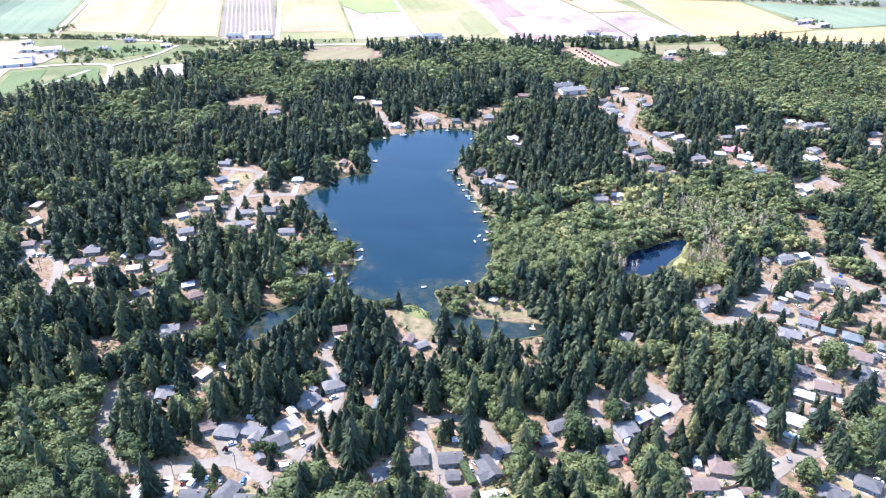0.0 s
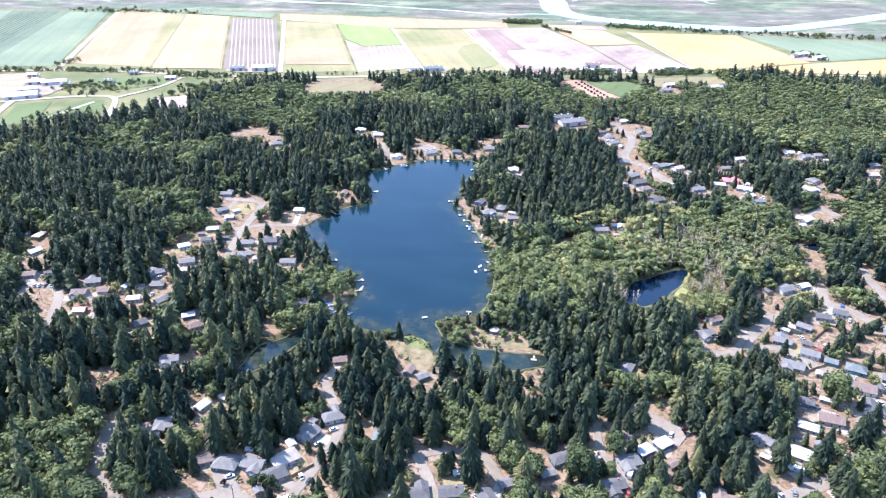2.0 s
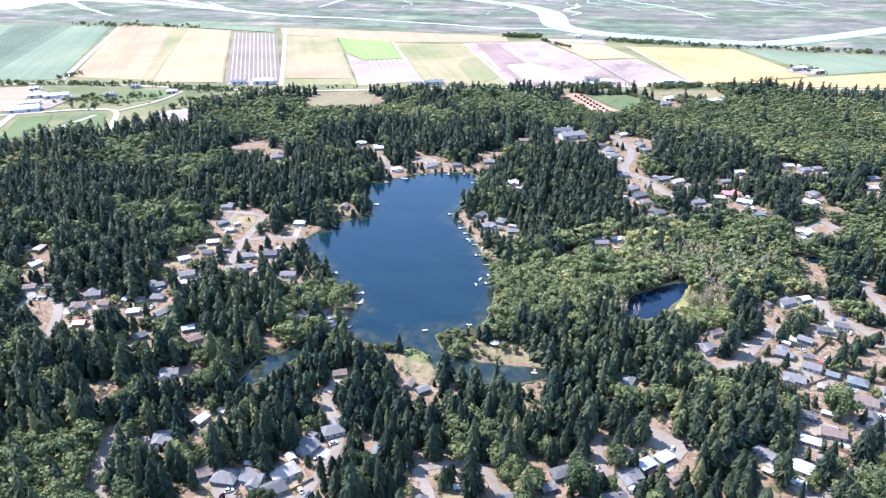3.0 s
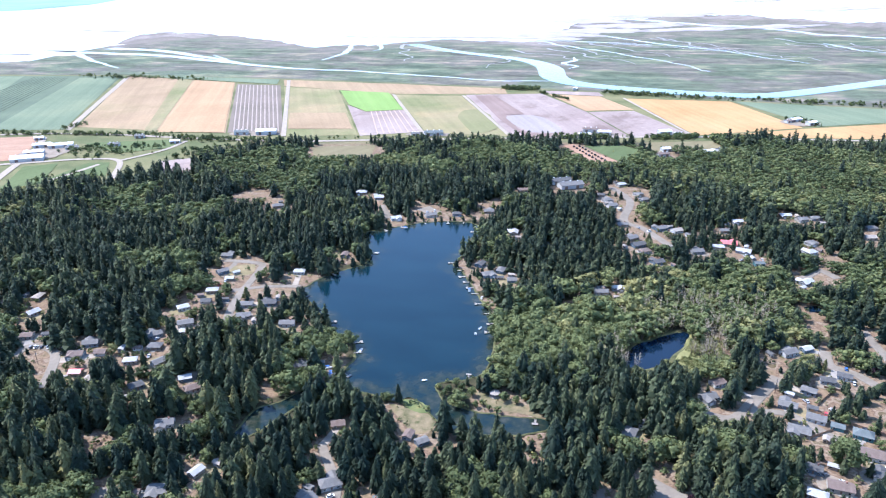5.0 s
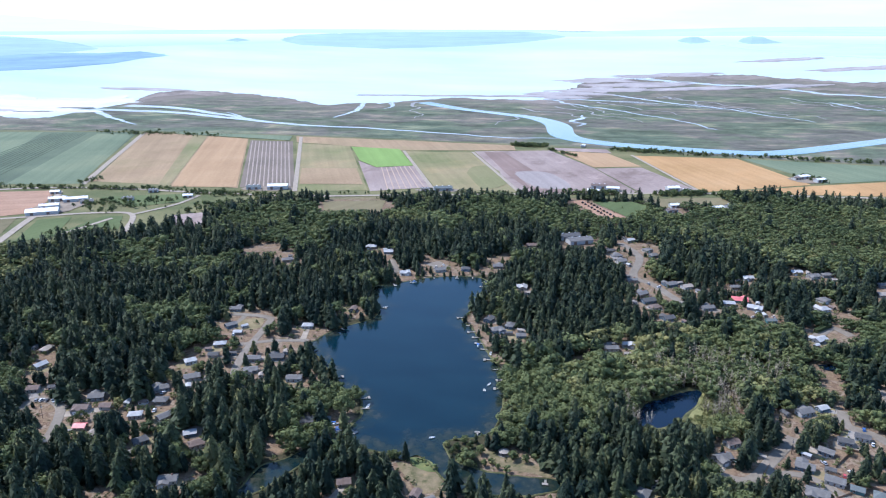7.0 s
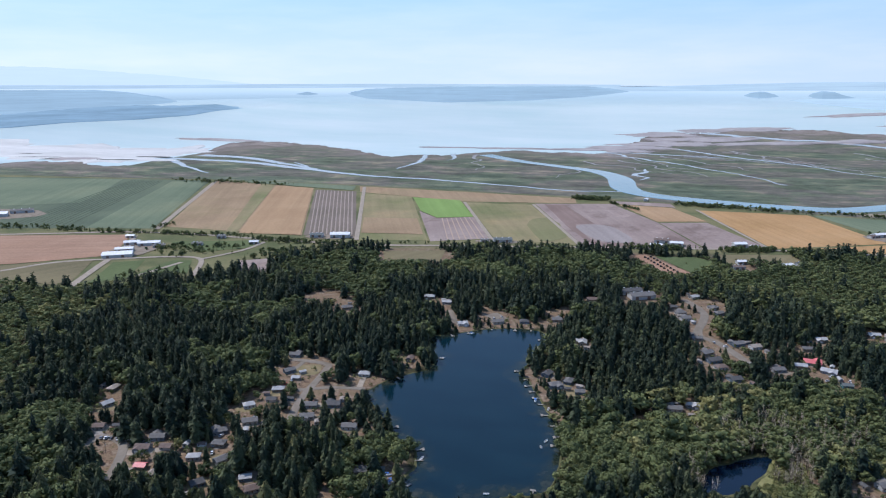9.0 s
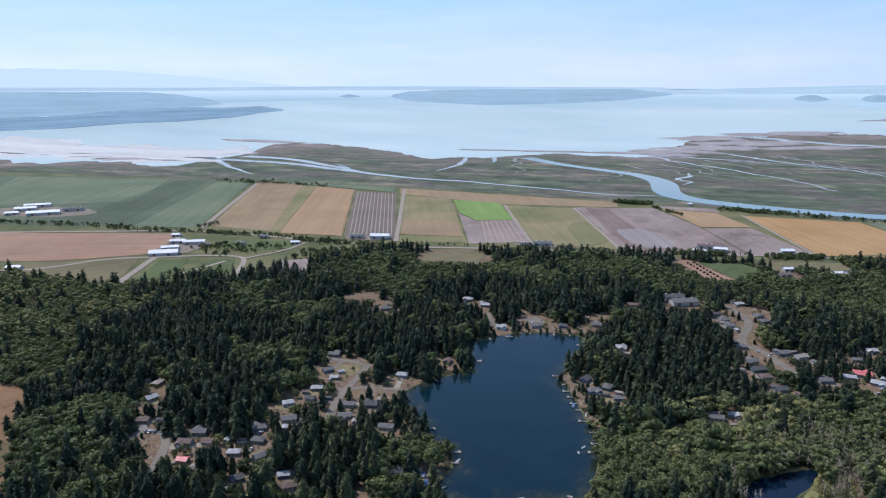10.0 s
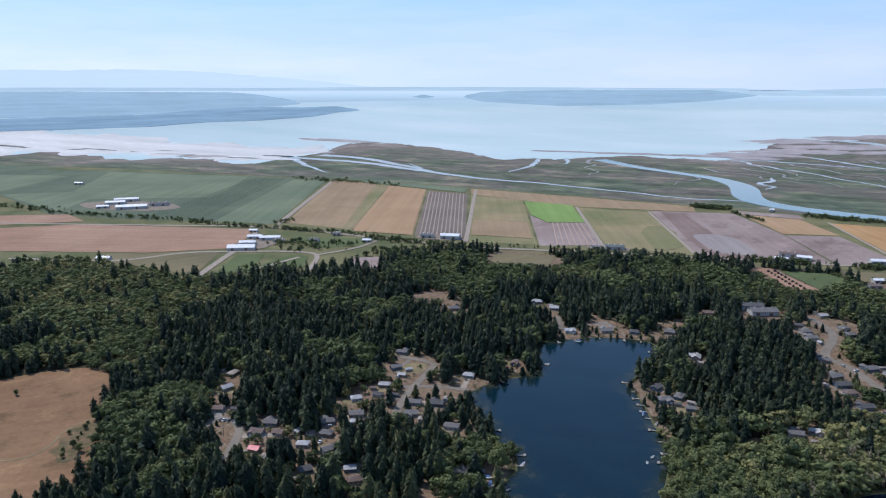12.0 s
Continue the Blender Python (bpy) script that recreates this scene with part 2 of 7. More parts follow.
def paint(name, c):
    m, nt, bsdf = mat(name, 0.35, 0.5)
    v = coords(nt)
    nt.links.new(ramp(nt, noise_tex(nt, v, 2.0, 3), [(0.3, tuple(0.85 * k for k in c)), (0.7, c)]), bsdf.inputs["Base Color"])
    bsdf.inputs["Coat Weight"].default_value = 0.5
    return m


CAR_PAINTS = {
    "white": paint("white_car_paint", (0.8, 0.8, 0.8)), "silver": paint("silver_car_paint", (0.5, 0.51, 0.53)),
    "black": paint("black_car_paint", (0.03, 0.03, 0.035)), "red": paint("red_car_paint", (0.5, 0.04, 0.04)),
    "blue": paint("blue_car_paint", (0.06, 0.16, 0.45)), "grey": paint("grey_car_paint", (0.2, 0.2, 0.21)),
}


# ---------------------------------------------------------------- geometry helpers
def mesh_of(name, verts, faces, materials):
    me = bpy.data.meshes.new(name)
    me.from_pydata([tuple(float(k) for k in v) for v in verts], [], [tuple(int(k) for k in f) for f in faces])
    for m in materials:
        me.materials.append(m)
    me.update()
    return me


def part(name, verts, faces, material, parent=None, label=""):
    ob = new(name, mesh_of(name, verts, faces, [material]))
    ob.parent = parent
    return tagged(ob, label)


def box(x0, x1, y0, y1, z0, z1):
    v = [(x0, y0, z0), (x1, y0, z0), (x1, y1, z0), (x0, y1, z0), (x0, y0, z1), (x1, y0, z1), (x1, y1, z1), (x0, y1, z1)]
    f = [(3, 2, 1, 0), (4, 5, 6, 7), (0, 1, 5, 4), (1, 2, 6, 5), (2, 3, 7, 6), (3, 0, 4, 7)]
    return v, f


def joined(pieces):
    verts, faces = [], []
    for v, f in pieces:
        n = len(verts)
        verts += v
        faces += [tuple(i + n for i in q) for q in f]
    return verts, faces


def turned(vf, m):
    return [tuple(m @ Vector(v)) for v in vf[0]], vf[1]


def tube(path, radii, sides=8, cap=True):
    """A round bar through the points of path."""
    verts, faces = [], []
    for (p, r) in zip(path, radii):
        for k in range(sides):
            a = 2 * math.pi * k / sides
            verts.append((p[0] + r * math.cos(a), p[1] + r * math.sin(a), p[2]))
    for i in range(len(path) - 1):
        for k in range(sides):
            a, b = i * sides + k, i * sides + (k + 1) % sides
            faces.append((a, b, b + sides, a + sides))
    if cap:
        faces.append(tuple(range((len(path) - 1) * sides, len(path) * sides)))
    return verts, faces


def smooth_line(points, per=6, closed=False):
    """A rounded line (Catmull-Rom) through the corners given."""
    p = [np.array(q, float) for q in points]
    n = len(p)
    out = []
    for i in range(n if closed else n - 1):
        a, b, c, d = (p[(i - 1) % n], p[i], p[(i + 1) % n], p[(i + 2) % n]) if closed else (p[max(i - 1, 0)], p[i], p[i + 1], p[min(i + 2, n - 1)])
        for k in range(per):
            t = k / per
            out.append(0.5 * (2 * b + (c - a) * t + (2 * a - 5 * b + 4 * c - d) * t * t + (3 * b - a - 3 * c + d) * t ** 3))
    if not closed:
        out.append(p[-1])
    return np.array(out)


def roughened(line, amount, size):
    """Pushes a closed line in and out by noise."""
    t = np.roll(line, -1, 0) - np.roll(line, 1, 0)
    nrm = np.stack([t[:, 1], -t[:, 0]], 1) / (np.linalg.norm(t, axis=1)[:, None] + 1e-9)
    d = np.array([noise.fractal(Vector((q[0] / size, q[1] / size, 3.3)), 0.8, 2.0, 3) for q in line])
    return line + nrm * (d * amount)[:, None]


def inside(px, py, poly):
    """Which of the points lie inside the outline."""
    res = np.zeros(px.shape, bool)
    x1, y1 = poly[-1]
    for x2, y2 in poly:
        hit = ((y1 > py) != (y2 > py))
        with np.errstate(divide="ignore", invalid="ignore"):
            res ^= hit & (px < (x2 - x1) * (py - y1) / (y2 - y1 + 1e-12) + x1)
        x1, y1 = x2, y2
    return res


def line_distance(px, py, line):
    best = np.full(px.shape, 1e9)
    for (x1, y1), (x2, y2) in zip(line[:-1], line[1:]):
        dx, dy = x2 - x1, y2 - y1
        t = np.clip(((px - x1) * dx + (py - y1) * dy) / (dx * dx + dy * dy + 1e-9), 0, 1)
        best = np.minimum(best, np.hypot(px - x1 - t * dx, py - y1 - t * dy))
    return best


def bowl(r):
    """The sea rises gently towards its rim, in place of the curve of a horizon too far to build."""
    return (EYE - 43.0) * np.clip((r - 2900.0) / 2000.0, 0, 1) ** 1.4


def sheet(name, outline, z, material, label="", category="", kind="structure"):
    """A flat piece of land or water inside an outline."""
    verts = [(float(p[0]), float(p[1]), z) for p in outline]
    bm = bmesh.new()
    face = bm.faces.new([bm.verts.new(v) for v in verts])
    face.normal_update()
    if face.normal.z < 0:
        face.normal_flip()
    bmesh.ops.triangulate(bm, faces=[face])
    me = bpy.data.meshes.new(name)
    bm.to_mesh(me)
    bm.free()
    me.materials.append(material)
    return tagged(new(name, me), label, category, kind=kind)


def ribbon(name, line, widths, z, material, label, category, kind="structure"):
    """A road or channel along a line; it follows the rim of the bowl."""
    line = np.array(line, float)
    t = np.gradient(line, axis=0)
    nrm = np.stack([-t[:, 1], t[:, 0]], 1) / (np.linalg.norm(t, axis=1)[:, None] + 1e-9)
    w = np.interp(np.linspace(0, 1, len(line)), np.linspace(0, 1, len(widths)), widths) / 2
    verts, faces = [], []
    for p, q, h in zip(line, nrm, w):
        for s, dz in ((1.15, -0.25), (1, 0), (-1, 0), (-1.15, -0.25)):
            e = p + q * h * s
            verts.append((e[0], e[1], z + dz + float(bowl(np.hypot(*e)))))
    for i in range(len(line) - 1):
        for k in range(3):
            a = i * 4 + k
            faces.append((a, a + 1, a + 5, a + 4)[::-1])
    return tagged(new(name, mesh_of(name, verts, faces, [material])), label, category, kind=kind)


# ---------------------------------------------------------------- plan: water
LAKE_W = [(-80, 391), (-96, 375), (-110, 353), (-133, 338), (-140, 343), (-126, 351), (-118, 375), (-105, 384), (-89, 401), (-72, 415), (-63, 438), (-66, 459),
          (-78, 470), (-86, 482), (-107, 523), (-123, 550), (-117, 561), (-103, 582), (-75, 606), (-69, 627), (-76, 641), (-81, 668)]
LAKE_E = [(-80, 690), (-58, 700), (-35, 713), (-16, 720), (7, 723), (33, 716), (38, 687), (30, 655), (17, 623), (10, 606), (18, 583), (24, 561), (31, 530),
          (37, 508), (40, 483), (36, 454), (28, 419), (16, 409), (2, 406), (-5, 400), (2, 383), (15, 374), (31, 370), (43, 367), (62, 363)]
LAKE_S = [(61, 353), (41, 349), (22, 350), (2, 355), (-8, 370), (-17, 383), (-23, 388), (-31, 384), (-43, 390), (-62, 397)]
LAKE = roughened(smooth_line(LAKE_W + LAKE_E + LAKE_S, 5, True), 1.6, 14)
POND = roughened(smooth_line([(127, 436), (142, 455), (169, 469), (182, 474), (185, 467), (166, 442), (145, 424), (129, 423)], 5, True), 2.0, 12)
SWAMP = roughened(smooth_line([(292, 515), (304, 517), (303, 509), (294, 508)], 4, True), 1.0, 8)

# farmland: the dyke that ends it, and the bay's edge
DYKE_X = [-2400, -1535, -1042, -784, -382, 137, 335, 575, 957, 1700]
DYKE_Y = [1900, 1850, 1812, 1807, 1740, 1605, 1545, 1436, 1310, 1090]
BAY = [(-3400, 1900), (-2700, 2010), (-2197, 2074), (-2099, 2232), (-1727, 2083), (-1517, 2199), (-1231, 2090), (-1177, 2279), (-1140, 2478), (-1162, 2828),
       (-907, 2857), (-670, 2705), (-478, 2466), (-327, 2500), (-174, 2554), (-16, 2692), (148, 2607), (335, 2644), (526, 3119), (718, 3255),
       (951, 3312), (1169, 3313), (1314, 3256), (1511, 3098), (1780, 2960), (2600, 2700)]

# roads: line, width
STREETS = [
    ([(-182, 304), (-179, 282), (-171, 261), (-156, 248), (-135, 245), (-117, 249), (-104, 251), (-91, 244), (-81, 236), (-75, 220)], 6.5),
    ([(-112, 268), (-103, 251)], 9), ([(-73, 240), (-73, 251), (-65, 269), (-57, 299), (-71, 339)], 5),
    ([(-15, 279), (-9, 264), (-6, 253), (0, 239), (4, 215)], 5), ([(-15, 277), (4, 281), (19, 278), (28, 258)], 5),
    ([(83, 302), (81, 280), (86, 266), (89, 256)], 4), ([(108, 306), (118, 296), (127, 288)], 13),
    ([(159, 372), (177, 364), (200, 385), (225, 411)], 7), ([(186, 372), (213, 369), (228, 348), (251, 316)], 5),
    ([(275, 445), (268, 426), (279, 415), (287, 399), (301, 384)], 7), ([(148, 225), (154, 239), (175, 253), (186, 257), (215, 275), (234, 284)], 7),
    ([(-265, 400), (-279, 444), (-303, 456), (-307, 440)], 6), ([(-170, 490), (-173, 534), (-168, 591), (-172, 609), (-206, 616)], 6),
]
STREETS_FAR = [
    ([(-178, 551), (-153, 558), (-124, 558)], 5), ([(209, 847), (219, 792), (196, 726), (210, 700), (223, 652)], 8), ([(312, 565), (340, 589), (349, 571)], 8),
    ([(318, 475), (312, 427)], 6), ([(-23, 770), (-8, 748)], 16), ([(-70, 780), (-60, 735)], 6),
]
FARM_ROADS = [
    ([(-1300, 1030), (-815, 1126), (-683, 1154), (-550, 1149), (-419, 1123), (-240, 1098), (-79, 1105), (102, 1112), (284, 1119), (421, 1118), (549, 1101), (1100, 1040)], 8),
    ([(-564, 815), (-590, 935), (-611, 1040), (-644, 1128)], 9), ([(-900, 840), (-739, 869), (-663, 942), (-582, 971), (-513, 990), (-460, 980), (-432, 890)], 7),
    ([(-460, 980), (-420, 1040), (-405, 1100)], 6), ([(-632, 1180), (-784, 1805)], 9), ([(-258, 1130), (-368, 1720)], 7), ([(-508, 880), (-480, 960)], 6),
    ([(403, 1125), (372, 1470)], 5), ([(108, 1128), (43, 1505)], 6), ([(-33, 1150), (-105, 1520)], 6),
]

# open ground: centre and radius of each gap in the wood
GLADES = [
    [(-156, 247, 7), (-130, 239, 7), (-124, 262, 9), (-110, 265, 10), (-94, 257, 8), (-74, 253, 8), (-129, 261, 7), (-77, 269, 6), (-97, 236, 11), (-115, 232, 8), (-79, 239, 5),
     (-66, 308, 6), (-57, 299, 5), (-72, 334, 3), (-70, 273, 6), (-45, 303, 3), (-51, 249, 5), (-133, 299, 5), (-155, 304, 3), (-145, 324, 3)],
    [(-26, 246, 7), (-13, 272, 7), (-7, 257, 6), (-2, 246, 7), (19, 272, 6), (24, 260, 6), (17, 238, 9), (4, 232, 8), (-19, 264, 4), (46, 280, 7), (59, 268, 7), (49, 256, 6),
     (80, 280, 6), (83, 260, 5), (114, 293, 11), (122, 288, 6), (94, 272, 4), (82, 242, 7), (121, 317, 4)],
    [(122, 241, 8), (133, 234, 11), (158, 256, 6), (173, 259, 8), (167, 288, 5), (181, 277, 6), (201, 302, 8), (221, 311, 10), (223, 337, 8), (247, 337, 12), (248, 354, 9),
     (219, 366, 12), (204, 382, 13), (189, 372, 5), (242, 385, 9), (270, 412, 12), (282, 405, 10), (313, 442, 8), (272, 372, 9), (233, 427, 5), (249, 435, 5), (251, 321, 6),
     (207, 271, 6), (178, 244, 7), (190, 237, 9), (235, 297, 8), (165, 234, 8)],
    [(-20, 371, 11), (-14, 356, 7), (28, 383, 6), (42, 377, 13), (-31, 374, 4), (54, 367, 7), (53, 344, 4), (53, 327, 3), (5, 344, 3)],
    [(-258, 440, 14), (-245, 444, 10), (-287, 440, 8), (-271, 424, 5), (-338, 522, 8), (-328, 502, 5), (-206, 348, 7), (-199, 340, 6), (-206, 431, 8), (-204, 447, 6),
     (-217, 473, 9), (-216, 511, 9), (-214, 526, 9), (-207, 542, 7), (-196, 589, 13), (-181, 602, 13), (-170, 510, 9), (-174, 542, 7), (-189, 565, 7), (-152, 553, 15),
     (-140, 564, 7), (-114, 401, 7), (-96, 419, 5), (-154, 363, 4), (-171, 363, 3)],
    [(-230, 820, 17), (-199, 799, 8), (-96, 818, 8), (-57, 738, 6), (-18, 766, 13), (1, 747, 9), (-41, 712, 6), (35, 746, 9), (56, 785, 10), (-99, 627, 5), (-120, 576, 8),
     (-150, 1040, 41), (-117, 1039, 21), (14, 619, 3), (21, 586, 4), (28, 556, 4), (36, 529, 5), (44, 513, 5)],
    [(157, 848, 17), (216, 836, 10), (208, 782, 10), (194, 793, 10), (205, 744, 9), (196, 668, 7), (213, 692, 9), (214, 660, 8), (191, 645, 7), (243, 835, 8), (133, 544, 7),
     (105, 523, 3), (281, 644, 11), (287, 623, 11), (292, 609, 10), (246, 630, 6), (379, 723, 9), (380, 741, 7), (364, 651, 7), (368, 615, 8), (332, 571, 10), (322, 583, 5)],
    [(446, 697, 5), (283, 479, 7), (294, 492, 8), (298, 508, 9), (327, 1037, 12), (326, 1006, 12), (400, 1036, 8), (195, 1060, 14), (213, 1020, 16), (228, 985, 16), (236, 1010, 14)],
]
GLADES = np.array([g if g[1] < 560 else (g[0], g[1], g[2] * 1.35) for group in GLADES for g in group] + [(190, 452, 7), (200, 462, 9), (196, 446, 7)], float)

# where broad-leaved trees stand among the conifers
BROAD = [
    [(-198, 272, 24), (-190, 246, 24), (-176, 228, 16), (-184, 335, 8), (-172, 300, 8), (58, 470, 21), (91, 461, 25), (130, 488, 26), (169, 517, 28), (218, 527, 33), (252, 506, 27), (268, 560, 25), (206, 478, 17),
     (357, 570, 25), (362, 525, 19), (46, 421, 16), (180, 436, 16), (-77, 454, 13), (-343, 780, 39), (-278, 779, 26), (-274, 943, 30), (-199, 865, 35), (313, 933, 67)],
    [(425, 931, 90), (496, 878, 71), (178, 935, 45), (77, 995, 48), (-62, 939, 30), (-2, 912, 29), (71, 238, 11), (104, 235, 8), (192, 263, 11), (-293, 616, 16), (-241, 602, 16),
     (-331, 644, 16), (-569, 538, 45), (-592, 641, 65), (-588, 734, 71), (-492, 711, 41), (-760, 742, 65), (-467, 535, 32), (-364, 440, 22), (230, 480, 30), (10, 390, 7)],
]
BROAD += [
    [(157, 478, 26), (190, 490, 26), (221, 478, 24), (252, 478, 22), (276, 505, 24), (239, 530, 26), (88, 451, 22), (60, 455, 20), (112, 469, 22), (50, 420, 12), (-687, 753, 75),
     (-617, 645, 52), (-535, 667, 42), (-501, 578, 36), (-355, 460, 24), (-346, 405, 24), (-316, 404, 14), (-234, 976, 34), (-165, 932, 34), (-62, 958, 28), (-286, 735, 26)],
    [(279, 952, 60), (345, 923, 60), (398, 870, 60), (505, 948, 80), (523, 868, 80), (394, 790, 34), (468, 799, 50), (-327, 641, 14), (-261, 592, 14), (-219, 554, 14)],
]
BROAD = np.array([g for group in BROAD for g in group], float)
# where hardly any stand
NEEDLES = np.array([(-242, 335, 28), (-215, 318, 22), (-197, 312, 10), (-225, 308, 10), (-165, 287, 15), (-150, 277, 12), (62, 388, 14), (78, 374, 16), (95, 362, 18), (203, 403, 13), (215, 425, 12), (-598, 552, 34), (-528, 485, 20),
                    (-485, 495, 22), (-376, 520, 30), (-420, 681, 60), (-330, 668, 70), (-340, 600, 40), (-300, 810, 50), (60, 860, 60), (-60, 860, 50), (100, 700, 50), (130, 620, 40)], float)

WOOD_EDGE_X = [-1400, -880, -760, -560, -430, -330, -240, 0, 300, 430, 1100]
WOOD_EDGE_Y = [760, 790, 850, 815, 860, 1010, 1080, 1090, 1085, 1085, 1020]
MEADOW = roughened(smooth_line([(-560, 413), (-517, 491), (-461, 515), (-420, 469), (-408, 442), (-386, 420), (-366, 396), (-352, 366), (-350, 338), (-390, 300), (-520, 300)], 6, True), 4, 25)


# ---------------------------------------------------------------- ground
def build_ground():
    az = np.concatenate([np.arange(-180, -62, 6.0), np.arange(-62, 56, 0.5), np.arange(56, 180, 6.0)])
    rad = [0.02, 60.0, 120.0, 170.0]
    while rad[-1] < 4900:
        r = rad[-1]
        rad.append(r + (3.5 if r < 640 else 6.0 if r < 1100 else 14.0 if r < 3000 else 45.0))
    rad = np.minimum(np.array(rad), 4905.0)
    a, r = np.meshgrid(np.radians(az), rad)
    x, y = r * np.sin(a), r * np.cos(a)
    z = bowl(r) * 1.0
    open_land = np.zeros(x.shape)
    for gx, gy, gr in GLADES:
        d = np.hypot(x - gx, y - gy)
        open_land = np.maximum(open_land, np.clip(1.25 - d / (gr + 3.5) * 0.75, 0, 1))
    for hx, hy, hl, hw, ht, hc in HOUSES:
        d = np.hypot(x - hx, y - hy)
        open_land = np.maximum(open_land, np.clip(1.3 - d / 15.0 * 0.75, 0, 1))
    near = (r < 1000) & (np.abs(a) < 1.2)
    for line, w in STREETS + STREETS_FAR:
        d = line_distance(x[near], y[near], line)
        open_land[near] = np.maximum(open_land[near], np.clip(1.2 - d / (w + 3) * 0.6, 0, 1))
    wet = np.zeros(x.shape, bool)
    for poly in (LAKE, POND, SWAMP):
        wet[near] |= inside(x[near], y[near], poly)
    z[wet] -= 1.5
    edge = np.interp(x, WOOD_EDGE_X, WOOD_EDGE_Y)
    plain = np.clip((y - edge) / 30 + 0.5, 0, 1)
    dyke = np.interp(x, DYKE_X, DYKE_Y)
    marsh = np.clip((y - dyke) / 25, 0, 1) * (y > 900)
    bay_y = np.interp(x, [p[0] for p in sorted(BAY)], [p[1] for p in sorted(BAY)])
    reach = np.where(x > 250, 650.0, 260.0)
    mud = np.clip((y - bay_y + reach) / reach, 0, 1) ** 1.5 * (y > 1500) * 0.7
    n0, n1 = x.shape
    verts = np.stack([x, y, z], -1).reshape(-1, 3)
    idx = np.arange(n0 * n1).reshape(n0, n1)
    right = np.roll(idx, -1, 1)
    faces = np.stack([idx[:-1], right[:-1], right[1:], idx[1:]], -1).reshape(-1, 4)[:, ::-1]
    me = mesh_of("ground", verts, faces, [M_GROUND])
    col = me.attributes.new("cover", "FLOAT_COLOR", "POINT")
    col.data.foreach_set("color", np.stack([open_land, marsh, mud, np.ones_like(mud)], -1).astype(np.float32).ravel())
    me.attributes.new("plain", "FLOAT", "POINT").data.foreach_set("value", plain.astype(np.float32).ravel())
    return tagged(new("ground", me), "woodland floor, dry grass and tidal marsh of a wide coastal plain", "ground", kind="structure")


# houses: x, y, length, width, turn, roof
H_NEAR_WEST = [(-123, 273, 13, 9, 20, "b"), (-110, 270, 14, 11, -10, "g"), (-96, 270, 13, 10, -15, "g"), (-81, 273, 15, 10, 35, "e"), (-84, 262, 13, 10, 30, "d"), (-115, 227, 13, 9, 0, "d"),
               (-100, 230, 13, 9, 60, "d"), (-91, 224, 12, 9, -5, "d"), (-129, 225, 9, 7, 10, "g"), (-151, 300, 12, 9, 0, "g"), (-61, 305, 13, 9, 20, "g"), (-72, 291, 12, 9, 55, "g"), (-141, 230, 9, 5, 70, "w")]
H_NEAR_MID = [(-13, 249, 12, 8, 5, "d"), (3, 250, 13, 8, 5, "d"), (4, 239, 7, 6, 5, "d"), (7, 228, 13, 8, 8, "b"), (21, 244, 15, 9, -65, "d"), (30, 256, 8, 6, 20, "g"), (23, 226, 13, 8, 10, "w"),
              (59, 272, 12, 8, 20, "d"), (-29, 240, 11, 8, 20, "g"), (51, 262, 8, 5, 20, "g"), (-35, 289, 10, 6, 80, "t"), (-64, 358, 9, 7, 10, "b"), (-21, 347, 8, 6, 70, "b"), (-13, 341, 8, 6, 30, "g")]
H_NEAR_EAST = [(93, 270, 13, 9, 15, "g"), (82, 254, 12, 8, 15, "d"), (103, 278, 10, 7, 30, "w"), (114, 283, 10, 7, 30, "w"), (133, 243, 14, 9, -10, "b"), (121, 233, 13, 8, 0, "b"), (167, 286, 12, 7, -50, "g"),
               (183, 274, 15, 10, -35, "w"), (164, 272, 8, 3, -40, "w"), (203, 316, 10, 7, -30, "d"), (210, 301, 14, 9, -20, "b"), (195, 295, 11, 7, -30, "w"), (238, 309, 12, 8, -25, "d"), (179, 228, 13, 9, -35, "d"),
               (197, 233, 12, 9, -35, "d"), (129, 221, 16, 9, 0, "w")]
H_EAST = [(169, 385, 12, 8, 20, "g"), (181, 402, 10, 8, 20, "b"), (246, 441, 13, 8, 20, "g"), (237, 392, 10, 7, -40, "g"), (216, 376, 12, 8, -30, "g"), (227, 362, 12, 8, -30, "g"), (211, 350, 14, 9, -30, "g"),
          (236, 354, 8, 6, -30, "t"), (247, 346, 12, 9, -30, "t"), (241, 328, 16, 10, -25, "b"), (269, 409, 10, 7, -30, "d"), (255, 404, 10, 7, -20, "d"), (261, 446, 9, 6, 20, "w"), (110, 348, 11, 8, 60, "g"),
          (262, 336, 9, 7, -30, "t"), (289, 383, 10, 8, -30, "g")]
H_WEST = [(-169, 359, 12, 8, 10, "g"), (-136, 315, 9, 6, 60, "w"), (-174, 410, 9, 7, 20, "w"), (-165, 397, 11, 8, 30, "b"), (-203, 400, 10, 8, 40, "d"), (-199, 430, 11, 8, 50, "g"), (-220, 432, 10, 7, 10, "w"),
          (-259, 457, 12, 8, 10, "g"), (-262, 441, 12, 8, 0, "b"), (-246, 444, 9, 7, 0, "b"), (-251, 417, 9, 7, 0, "r"), (-210, 452, 11, 8, 0, "g")]
